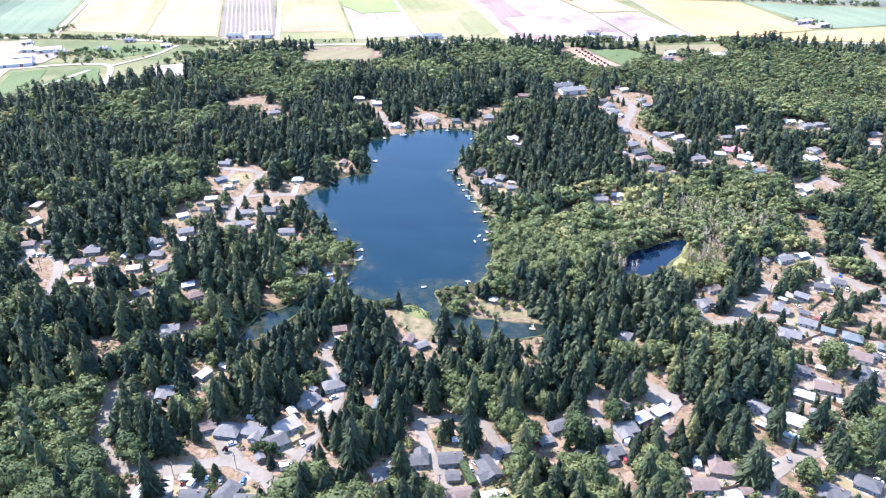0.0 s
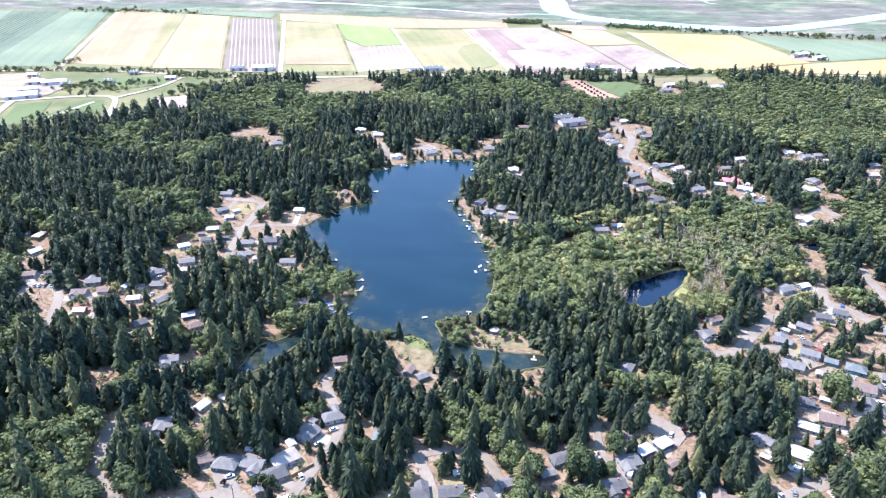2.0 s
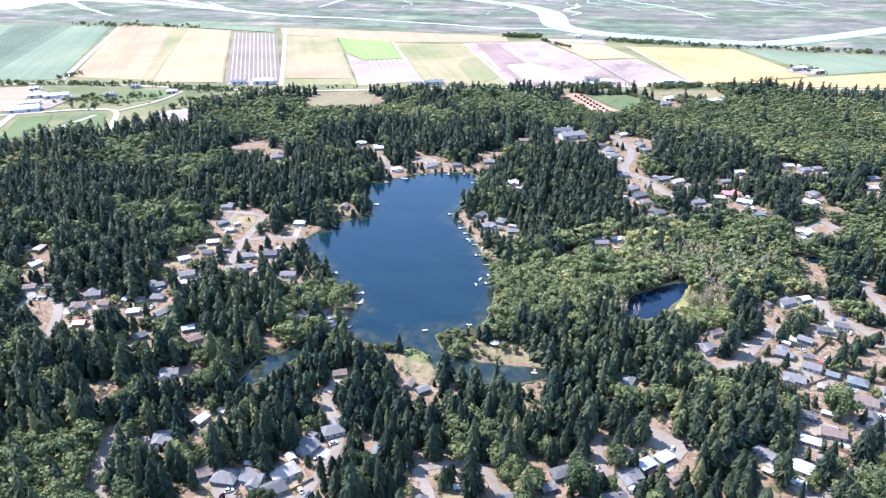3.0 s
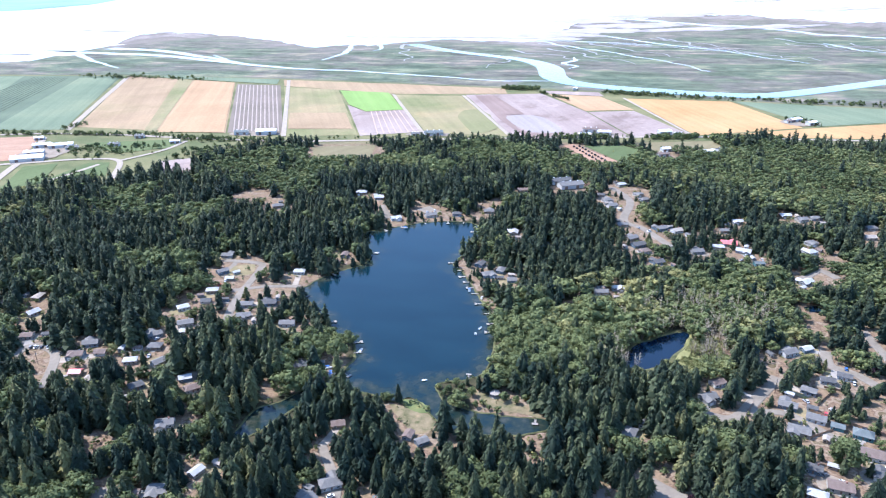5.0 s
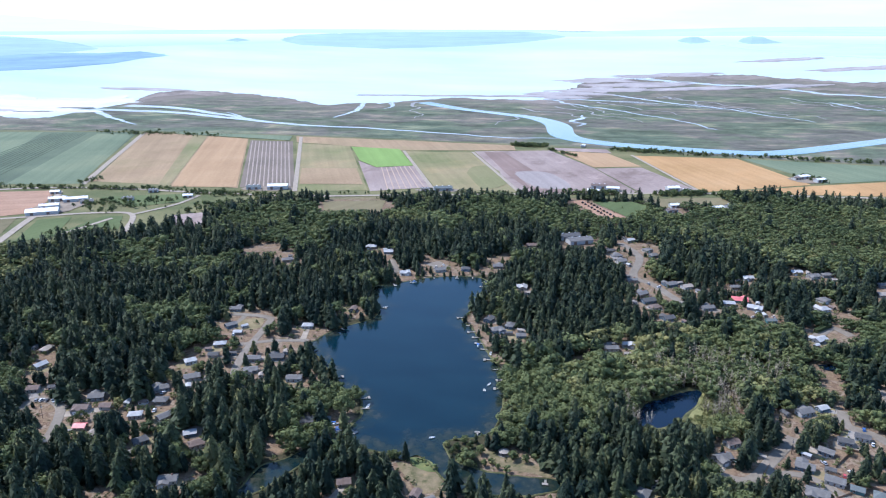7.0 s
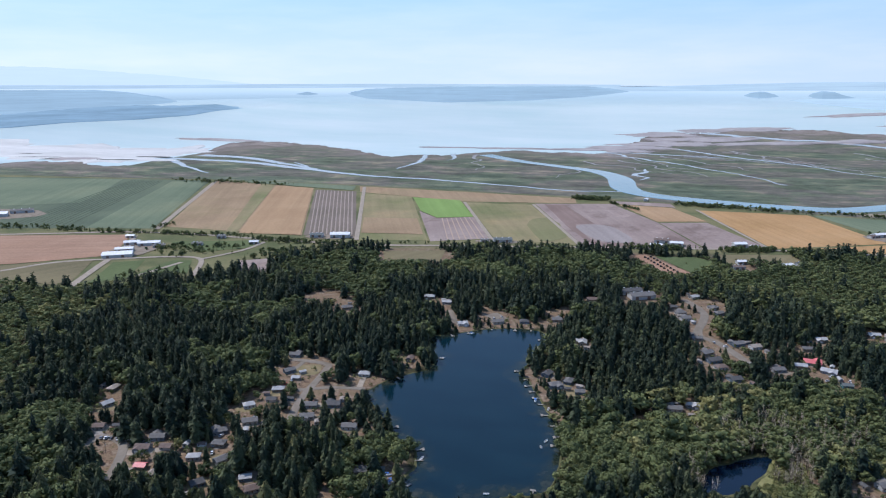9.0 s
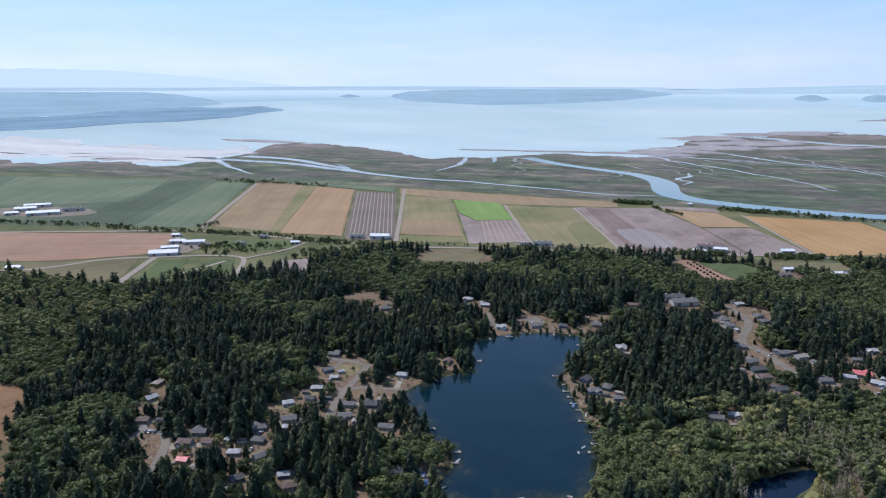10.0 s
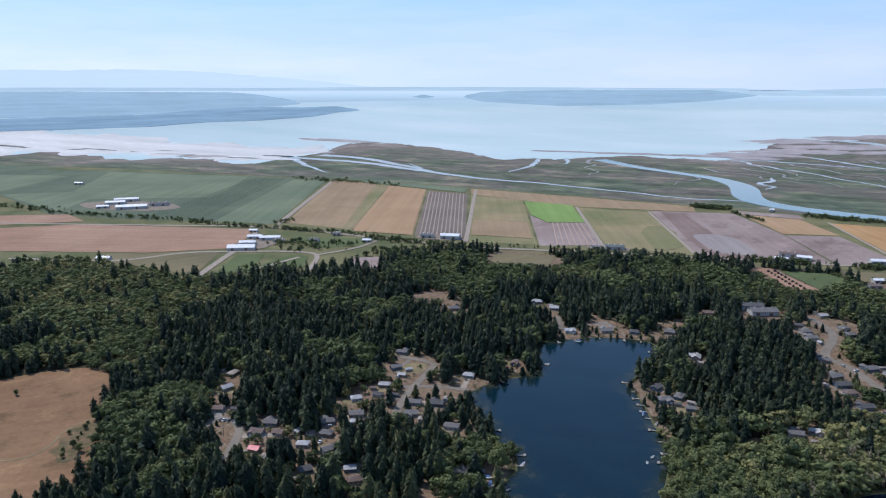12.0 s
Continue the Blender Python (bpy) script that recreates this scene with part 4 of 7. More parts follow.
# ---------------------------------------------------------------- river, marsh and bay
ribbon("river", smooth_line([(1900, 2050), (1299, 1802), (1038, 1676), (806, 1551), (671, 1495), (560, 1517), (396, 1593), (305, 1665), (272, 1760), (281, 1940), (237, 2085), (142, 2195), (23, 2323), (-102, 2520)], 6),
       [45, 45, 45, 50, 50, 52, 60, 45, 40, 50], 0.8, M_RIVER, "pale turquoise tidal river winding through marsh", "river")
CREEKS = [
    ([(-1250, 2330), (-1033, 2277), (-848, 2214), (-633, 2075), (-410, 1939), (-218, 1872), (-39, 1789), (126, 1712), (270, 1700)], [50, 45, 40, 30, 20, 14, 12, 12]),
    ([(-1100, 2420), (-918, 2354), (-766, 2228), (-584, 2060)], [60, 45, 35, 25]), ([(-351, 2097), (-323, 2192), (-302, 2328), (-313, 2500)], [6, 14, 22, 26]),
    ([(318, 1905), (345, 1950), (338, 2010), (372, 2060), (400, 2150)], [3, 12, 16, 20, 5]), ([(1900, 2500), (1590, 2617), (1417, 2752), (1247, 2965), (1072, 3059), (800, 3300)], [25, 30, 40, 80]),
    ([(672, 1840), (631, 2045), (523, 2283), (407, 2451), (330, 2650)], [6, 10, 16, 30]), ([(-1233, 2392), (-1002, 2093), (-872, 1945)], [40, 18, 10]),
    ([(-700, 2230), (-650, 2150), (-600, 2060)], [6, 12, 16]), ([(-220, 2540), (-200, 2400), (-230, 2330)], [24, 12, 5]), ([(1000, 2000), (900, 2250), (760, 2500), (600, 2800)], [5, 12, 22, 40]),
    ([(1400, 2200), (1300, 2350), (1310, 2500)], [8, 18, 24]), ([(700, 2480), (500, 2600), (250, 2680)], [10, 25, 40]),
]


def winding(line, per, swing, size):
    """A rounded line that strays to both sides, as water does on flat ground."""
    p = smooth_line(line, per)
    return p + np.array([[swing * noise.fractal(Vector((q[0] / size, q[1] / size, 21.0)), 0.8, 2.0, 3), 0.7 * swing * noise.fractal(Vector((q[0] / size, q[1] / size, 37.0)), 0.8, 2.0, 3)] for q in p])


for i, (line, w) in enumerate(CREEKS):
    ribbon("creek", winding(line, 14, 26 if line[0][0] > 300 else 9, 90), [max(1.5, k * 0.8) for k in w[:-1]] + [w[-1] * 0.5], 0.7 - 0.01 * i, M_CREEK, "narrow tidal creek in the marsh", "creek")


M_GULLY = two_tone("gully_mud", (0.17, 0.155, 0.145), (0.27, 0.25, 0.235), 0.05, 0.5, 0.4, 0.3)


def side_creeks():
    """Small winding gullies that drain the marsh towards the bay."""
    rng = random.Random(61)
    for i in range(20):
        east = i < 18
        x, y = (rng.uniform(380, 1650), rng.uniform(1780, 2350)) if east else (rng.uniform(-520, 120), rng.uniform(1900, 2150))
        head, line = rng.uniform(-1.1, -0.2) if east else rng.uniform(-0.7, 0.5), [(x, y)]
        for k in range(rng.randrange(8, 15)):
            a = head + 0.45 * math.sin(k * 1.1 + i) + rng.uniform(-0.35, 0.35)
            x, y = x + 34 * math.sin(a), y + 34 * math.cos(a)
            line.append((x, y))
        n = len(line)
        ribbon("creek", smooth_line(line, 4), [rng.choice([1.5, 2.5]) + k * rng.choice([0.4, 0.7]) for k in range(n)], 0.62 - 0.004 * i, M_GULLY, "small winding gully in the marsh", "creek")


side_creeks()


def build_bay():
    """Shallow sea: from the marsh's ragged edge out to the rim."""
    edge = smooth_line(BAY, 26)
    edge = edge + np.array([[0, 55 * noise.fractal(Vector((p[0] / 130, p[1] / 130, 0)), 0.6, 2.1, 6)] for p in edge])
    verts, faces = [], []
    steps = 16
    turn = np.maximum.accumulate(np.arctan2(edge[:, 0], edge[:, 1]) + np.arange(len(edge)) * 1e-5)
    for p, a in zip(edge, turn):
        r0 = np.hypot(*p)
        for k in range(steps + 1):
            r = r0 + (4900 - r0) * k / steps
            verts.append((r * math.sin(a), r * math.cos(a), 0.6 + float(bowl(r))))
    n = steps + 1
    for i in range(len(edge) - 1):
        for k in range(steps):
            faces.append((i * n + k, i * n + k + 1, (i + 1) * n + k + 1, (i + 1) * n + k)[::-1])
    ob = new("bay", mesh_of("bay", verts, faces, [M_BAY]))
    for f in ob.data.polygons:
        f.use_smooth = True
    ob.data.normals_split_custom_set_from_vertices([(0.0, 0.0, 1.0)] * len(verts))
    return tagged(ob, "pale calm bay with shallow tidal water", "bay", kind="structure")


build_bay()
M_FLAT = two_tone("tidal_mud", (0.26, 0.225, 0.21), (0.40, 0.35, 0.325), 0.012, 0.6, 0.3, 0.06)


def flat(cx, cy, rx, ry, seed, material=None):
    """A bank of mud that the tide has left, low in the water."""
    verts, n = [], 72
    for k in range(n):
        a = 2 * math.pi * k / n
        q = 1 + 0.55 * noise.fractal(Vector((math.cos(a) * 1.6, math.sin(a) * 1.6, seed * 3.7)), 0.7, 2.0, 4)
        verts.append((cx + rx * q * math.cos(a), cy + ry * q * math.sin(a)))
    v = [(x, y, 0.5 + float(bowl(np.hypot(x, y)))) for x, y in verts]
    inner = [(cx + (x - cx) * s, cy + (y - cy) * s, 2.5 + 0.12 * (seed % 20) + float(bowl(np.hypot(cx + (x - cx) * s, cy + (y - cy) * s)))) for s in (0.85, 0.4) for x, y in verts]
    v += inner + [(cx, cy, 2.7 + 0.12 * (seed % 20) + float(bowl(np.hypot(cx, cy))))]
    faces = [(k + j * n, (k + 1) % n + j * n, (k + 1) % n + (j + 1) * n, k + (j + 1) * n) for j in range(2) for k in range(n)]
    faces += [(2 * n + k, 2 * n + (k + 1) % n, 3 * n) for k in range(n)]
    tagged(new("mud_bank", mesh_of("mud_bank", v, faces, [material or M_FLAT])), "pinkish-brown mud bank bared by the tide", "mud bank", kind="structure")


FLATS = [(656, 3230, 170, 60), (960, 3330, 240, 60), (-255, 2780, 120, 22), (-39, 2760, 130, 30), (250, 2740, 160, 30), (-1250, 2900, 200, 25),
         (-1480, 2250, 110, 40), (1640, 3620, 190, 40), (1900, 3300, 260, 60)]
for i, (cx, cy, rx, ry) in enumerate(FLATS):
    flat(cx, cy, rx, ry, i)
for i, (cx, cy, rx, ry) in enumerate([(450, 2830, 150, 90), (610, 2960, 190, 80), (800, 3080, 240, 60), (420, 2690, 110, 40), (1000, 2950, 220, 40), (1350, 2950, 160, 50)]):
    flat(cx, cy, rx, ry, 20 + i)
M_SAND = two_tone("pale_tidal_sand", (0.47, 0.455, 0.42), (0.62, 0.60, 0.565), 0.006, 0.6, 0.3, 0.05, (0.4, 1.5, 1))
for i, (cx, cy, rx, ry) in enumerate([(-1950, 2420, 460, 270), (-2450, 2330, 380, 260), (-1500, 2480, 280, 210), (-1360, 2270, 170, 110), (-1250, 2560, 110, 160)]):
    flat(cx, cy, rx, ry, 40 + i, M_SAND)

M_SALT = two_tone("salt_marsh_turf", (0.10, 0.105, 0.09), (0.16, 0.155, 0.13), 0.01, 0.9, 0.1, 0.08)
for i, (cx, cy, rx, ry) in enumerate([(-2120, 2290, 130, 16), (-1930, 2320, 170, 14), (-1760, 2390, 140, 12), (-1480, 2250, 120, 16), (-2320, 2240, 120, 18), (-1620, 2290, 80, 10), (-1300, 2230, 70, 14), (-1240, 2330, 60, 12)]):
    flat(cx, cy, rx, ry, 60 + i, M_SALT)

M_ISLE = hazy("far_wooded_land_haze", (0.04, 0.06, 0.07), (0.475, 0.66, 0.765), 0.95, 0.1)
M_ISLE_NEAR = hazy("near_headland_haze", (0.04, 0.06, 0.07), (0.355, 0.525, 0.645), 0.95, 0.2)
M_FAR = hazy("farthest_shore_haze", (0.04, 0.06, 0.07), (0.66, 0.85, 0.95), 0.97)
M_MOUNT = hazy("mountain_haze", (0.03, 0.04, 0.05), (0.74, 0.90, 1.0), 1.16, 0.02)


def land(name, az, foot, top, depth, material, label, seed=0, rough=0.12):
    """A long low hill on the water: az, foot and top (degrees, from the eye) along it."""
    rr = np.linspace(1500, 4880, 2000)
    el = np.degrees(np.arctan2(bowl(rr) - EYE, rr))
    n, m = 90, 8
    verts, faces = [], []
    for i in range(n + 1):
        a = az[0] + (az[-1] - az[0]) * i / n
        f, t = np.interp(a, az, foot), np.interp(a, az, top)
        r0 = float(np.interp(f, el, rr))
        h = max(math.tan(radians(t)) * (r0 + depth * 0.4) + EYE - float(bowl(r0)), 0.0)
        h *= 1 + rough * noise.fractal(Vector((a * 1.3, seed * 5.1, 0)), 0.8, 2.0, 4)
        for k in range(m + 1):
            s = k / m
            r = min(r0 + depth * s, 4890.0)
            z = max(float(bowl(r)), float(bowl(r0)) + h * math.sin(math.pi * min(s * 1.1 + 0.02, 1)) ** 0.6) if 0 < k < m else float(bowl(r0)) - 1
            verts.append((r * math.sin(radians(a)), r * math.cos(radians(a)), z))
    for i in range(n):
        for k in range(m):
            o = i * (m + 1) + k
            faces.append((o, o + m + 1, o + m + 2, o + 1)[::-1])
    ob = new(name, mesh_of(name, verts, faces, [material]))
    for p in ob.data.polygons:
        p.use_smooth = True
    return tagged(ob, label, "far land", kind="structure")


def sky_haze():
    """The bright hazy lower sky, all the way round, behind everything."""
    m, nt, bsdf = mat("low_sky", 1.0, 0.0)
    bsdf.inputs["Base Color"].default_value = (0, 0, 0, 1)
    v = coords(nt)
    sep = nt.nodes.new("ShaderNodeSeparateXYZ")
    nt.links.new(v, sep.inputs[0])
    up = nt.nodes.new("ShaderNodeMapRange")
    up.inputs[1].default_value, up.inputs[2].default_value = 150.0, 2850.0
    nt.links.new(sep.outputs[2], up.inputs[0])
    col = ramp(nt, up.outputs[0], [(0.0, (0.80, 0.93, 1.0)), (0.08, (0.79, 0.93, 1.0)), (0.23, (0.57, 0.82, 1.0)), (0.45, (0.42, 0.68, 0.95)), (1.0, (0.27, 0.47, 0.80))])
    veil = ramp(nt, noise_tex(nt, coords(nt, (1, 1, 7)), 0.0009, 5, 0.6), [(0.42, (1.0, 1.0, 1.0)), (0.72, (1.13, 1.06, 1.02))])
    side = nt.nodes.new("ShaderNodeMapRange")  # brighter towards the sun
    side.inputs[1].default_value, side.inputs[2].default_value = -4000.0, 2500.0
    nt.links.new(sep.outputs[0], side.inputs[0])
    glow = ramp(nt, side.outputs[0], [(0.0, (1.0, 1.0, 1.0)), (1.0, (0.80, 0.82, 0.85))])
    nt.links.new(mix(nt, 1.0, mix(nt, 1.0, col, veil, "MULTIPLY"), glow, "MULTIPLY"), bsdf.inputs["Emission Color"])
    bsdf.inputs["Emission Strength"].default_value = 1.3
    n, rows = 120, 8
    verts = [(4955 * math.cos(radians(e)) * math.sin(6.28318 * k / n), 4955 * math.cos(radians(e)) * math.cos(6.28318 * k / n), EYE + 4955 * math.sin(radians(e))) for e in np.linspace(-2.0, 8.6, rows) for k in range(n)]
    faces = [(j * n + k, j * n + (k + 1) % n, (j + 1) * n + (k + 1) % n, (j + 1) * n + k) for j in range(rows - 1) for k in range(n)]
    ob = new("backdrop_sky", mesh_of("backdrop_sky", verts, faces, [m]))
    for p in ob.data.polygons:
        p.use_smooth = True
    return tagged(ob, "pale hazy blue sky low over the bay", "sky", kind="structure")


def far_water():
    """A glowing sheet over the bay's farthest water, haze painted in and paling to the horizon."""
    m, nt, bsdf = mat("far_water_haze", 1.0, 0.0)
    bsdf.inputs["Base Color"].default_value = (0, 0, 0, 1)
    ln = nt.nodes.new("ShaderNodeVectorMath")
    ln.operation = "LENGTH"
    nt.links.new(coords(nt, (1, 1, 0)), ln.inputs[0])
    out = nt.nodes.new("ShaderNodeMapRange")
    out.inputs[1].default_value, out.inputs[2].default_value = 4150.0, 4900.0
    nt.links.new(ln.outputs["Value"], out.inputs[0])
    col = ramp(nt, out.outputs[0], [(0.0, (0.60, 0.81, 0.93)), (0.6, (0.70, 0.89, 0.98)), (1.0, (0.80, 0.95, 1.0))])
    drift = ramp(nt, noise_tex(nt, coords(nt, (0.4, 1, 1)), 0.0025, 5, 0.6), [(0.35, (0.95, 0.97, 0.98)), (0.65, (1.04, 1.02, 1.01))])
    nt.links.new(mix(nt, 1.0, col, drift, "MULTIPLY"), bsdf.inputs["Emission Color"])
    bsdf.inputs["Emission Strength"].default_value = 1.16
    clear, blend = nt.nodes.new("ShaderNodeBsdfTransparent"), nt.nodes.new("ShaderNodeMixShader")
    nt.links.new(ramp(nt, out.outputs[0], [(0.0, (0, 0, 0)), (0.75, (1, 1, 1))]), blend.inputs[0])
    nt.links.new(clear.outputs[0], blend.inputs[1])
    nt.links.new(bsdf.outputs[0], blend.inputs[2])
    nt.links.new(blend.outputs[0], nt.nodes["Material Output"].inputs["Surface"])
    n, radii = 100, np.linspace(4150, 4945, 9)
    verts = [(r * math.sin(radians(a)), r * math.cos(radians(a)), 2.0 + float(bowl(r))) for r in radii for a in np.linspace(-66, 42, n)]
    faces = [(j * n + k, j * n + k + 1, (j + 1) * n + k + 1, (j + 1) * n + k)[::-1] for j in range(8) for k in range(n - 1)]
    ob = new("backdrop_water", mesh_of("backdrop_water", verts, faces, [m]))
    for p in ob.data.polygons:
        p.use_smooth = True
    return tagged(ob, "glowing backdrop of far bay water in pale haze", "bay", kind="structure")


sky_haze()
# covers the shade that backdrop_sky casts on the far bay
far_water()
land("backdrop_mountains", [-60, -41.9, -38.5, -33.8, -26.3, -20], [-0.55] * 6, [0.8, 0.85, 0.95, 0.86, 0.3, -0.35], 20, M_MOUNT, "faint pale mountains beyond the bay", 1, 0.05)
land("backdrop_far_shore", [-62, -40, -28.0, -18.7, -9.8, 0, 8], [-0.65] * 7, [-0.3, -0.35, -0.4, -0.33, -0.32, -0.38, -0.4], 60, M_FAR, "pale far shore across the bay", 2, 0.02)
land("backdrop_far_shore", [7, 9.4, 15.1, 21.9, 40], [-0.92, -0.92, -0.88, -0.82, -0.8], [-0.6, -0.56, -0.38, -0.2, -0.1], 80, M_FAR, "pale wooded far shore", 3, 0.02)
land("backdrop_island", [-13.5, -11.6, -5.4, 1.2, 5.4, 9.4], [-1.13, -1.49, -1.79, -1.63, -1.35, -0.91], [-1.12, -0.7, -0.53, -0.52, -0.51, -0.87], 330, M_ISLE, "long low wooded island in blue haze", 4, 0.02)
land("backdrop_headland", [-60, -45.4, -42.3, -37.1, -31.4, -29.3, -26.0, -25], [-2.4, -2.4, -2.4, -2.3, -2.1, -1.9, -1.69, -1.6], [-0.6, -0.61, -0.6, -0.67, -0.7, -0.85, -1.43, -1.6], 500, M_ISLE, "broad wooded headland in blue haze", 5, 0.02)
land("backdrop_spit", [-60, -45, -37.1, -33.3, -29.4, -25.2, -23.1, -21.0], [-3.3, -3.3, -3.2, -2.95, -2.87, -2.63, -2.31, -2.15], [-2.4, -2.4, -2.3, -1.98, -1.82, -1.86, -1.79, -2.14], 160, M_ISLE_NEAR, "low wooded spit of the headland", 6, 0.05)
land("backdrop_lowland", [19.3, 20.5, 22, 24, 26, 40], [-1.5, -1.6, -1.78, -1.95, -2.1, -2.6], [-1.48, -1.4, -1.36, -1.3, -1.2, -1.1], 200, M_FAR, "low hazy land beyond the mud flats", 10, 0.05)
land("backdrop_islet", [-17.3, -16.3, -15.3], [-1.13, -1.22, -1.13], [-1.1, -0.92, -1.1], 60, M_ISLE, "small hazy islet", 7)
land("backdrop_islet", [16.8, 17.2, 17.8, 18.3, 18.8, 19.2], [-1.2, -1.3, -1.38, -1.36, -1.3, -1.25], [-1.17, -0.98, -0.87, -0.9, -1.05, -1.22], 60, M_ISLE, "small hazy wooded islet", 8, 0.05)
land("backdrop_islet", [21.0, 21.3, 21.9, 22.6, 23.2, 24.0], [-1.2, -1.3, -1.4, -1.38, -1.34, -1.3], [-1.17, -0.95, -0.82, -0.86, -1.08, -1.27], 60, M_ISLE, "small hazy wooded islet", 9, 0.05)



# ---------------------------------------------------------------- trees
def facing(v, f, n):
    """Turns each face to the side to which its crown bulges there."""
    v, f, n = np.array(v, float), np.array(f), np.array(n, float)
    fn = np.cross(v[f[:, 1]] - v[f[:, 0]], v[f[:, 2]] - v[f[:, 0]])
    back = np.einsum("ij,ij->i", fn, n[f].mean(1)) < 0
    f[back] = f[back][:, ::-1]
    return v, f, n / (np.linalg.norm(n, axis=1)[:, None] + 1e-9)


def conifer_shape(seed, tiers, per, slim, blunt=0.72):
    """Needle tree, one unit high: whorls of ragged drooping sprays round a dark core. Returns crown and trunk."""
    rng = np.random.RandomState(seed)
    v, f, n = [], [], []
    slim, blunt = slim * (0.8 + 0.4 * rng.rand()), blunt * (0.85 + 0.5 * rng.rand())
    lean, skirt = rng.rand() * 6.28, 0.06 + 0.1 * rng.rand()
    bulge = rng.rand(4) * 6.28
    for i in range(tiers):
        u = (i + 0.3) / tiers
        z = skirt + (0.98 - skirt) * u
        reach = slim * (1 - u) ** blunt * (0.74 + 0.48 * rng.rand()) * min(1.0, 0.7 + 1.7 * u) + 0.010
        turn = rng.rand() * 6.28
        for k in range(per * 2):
            a = turn + 3.1416 * (k + 0.8 * rng.rand()) / per
            ln = reach * (0.45 + 0.65 * rng.rand() ** 0.8) * (1 + 0.14 * math.cos(a - lean) + 0.16 * math.sin(2 * a + bulge[0] + 5 * u) * math.sin(7 * u + bulge[1]))
            zz = z + 0.9 / tiers * (rng.rand() - 0.5)
            wd = ln * (0.18 + 0.15 * rng.rand()) * (9.0 / per) ** 0.9
            c, sn = math.cos(a), math.sin(a)
            drop = ln * (0.15 + 0.5 * rng.rand())
            tip = ln * (0.12 + 0.25 * rng.rand())
            o = len(v)
            # a spray: narrow at the stem, broad before its end, hanging at the tip
            p = 0.35 + 0.25 * rng.rand()
            roll = (rng.rand() - 0.5) * wd * 1.6
            v += [(p * ln * c - wd * sn, p * ln * sn + wd * c, zz - drop * p + roll + 0.02), (p * ln * c + wd * sn, p * ln * sn - wd * c, zz - drop * p - roll + 0.02), (ln * c, ln * sn, zz - drop - tip * 0.3)]
            f.append((o, o + 1, o + 2))
            n += [tuple(np.array((c, sn, 0.55)) + 0.5 * rng.randn(3))] * 3
    o = len(v)
    rings = 3 if tiers > 12 else 1
    for q in range(rings):
        zq = 0.12 + 0.6 * q / 3
        rr = slim * 0.6 * (1 - zq) ** blunt
        for k in range(6):
            j = 0.85 + 0.3 * rng.rand()
            v.append((rr * j * math.cos(k * 1.047), rr * j * math.sin(k * 1.047), zq))
            n.append((math.cos(k * 1.047), math.sin(k * 1.047), 0.3))
    v.append((0, 0, 1.0))
    n.append((0, 0, 1.0))
    for q in range(rings - 1):
        for k in range(6):
            m, m2 = o + q * 6 + k, o + q * 6 + (k + 1) % 6
            f += [(m, m2, m2 + 6), (m, m2 + 6, m + 6)]
    w = o + (rings - 1) * 6
    f += [(w + k, w + (k + 1) % 6, o + rings * 6) for k in range(6)]
    return facing(v, f, n), trunk_shape(0.013, 0.006, 0.45)


def trunk_shape(low, high, top):
    """A tapered five-sided stem."""
    ring = [(math.cos(k * 1.2566), math.sin(k * 1.2566)) for k in range(5)]
    v = [(low * c, low * q, -0.01) for c, q in ring] + [(high * c, high * q, top) for c, q in ring]
    f = [q for k in range(5) for q in ((k, (k + 1) % 5, 5 + (k + 1) % 5), (k, 5 + (k + 1) % 5, 5 + k))]
    return np.array(v), np.array(f), np.array([(c, q, 0.05) for c, q in ring + ring])


OCTA = np.array([(1, 0, 0), (-1, 0, 0), (0, 1, 0), (0, -1, 0), (0, 0, 1), (0, 0, -1)], float)
OCTA_F = np.array([(0, 2, 4), (2, 1, 4), (1, 3, 4), (3, 0, 4), (2, 0, 5), (1, 2, 5), (3, 1, 5), (0, 3, 5)])


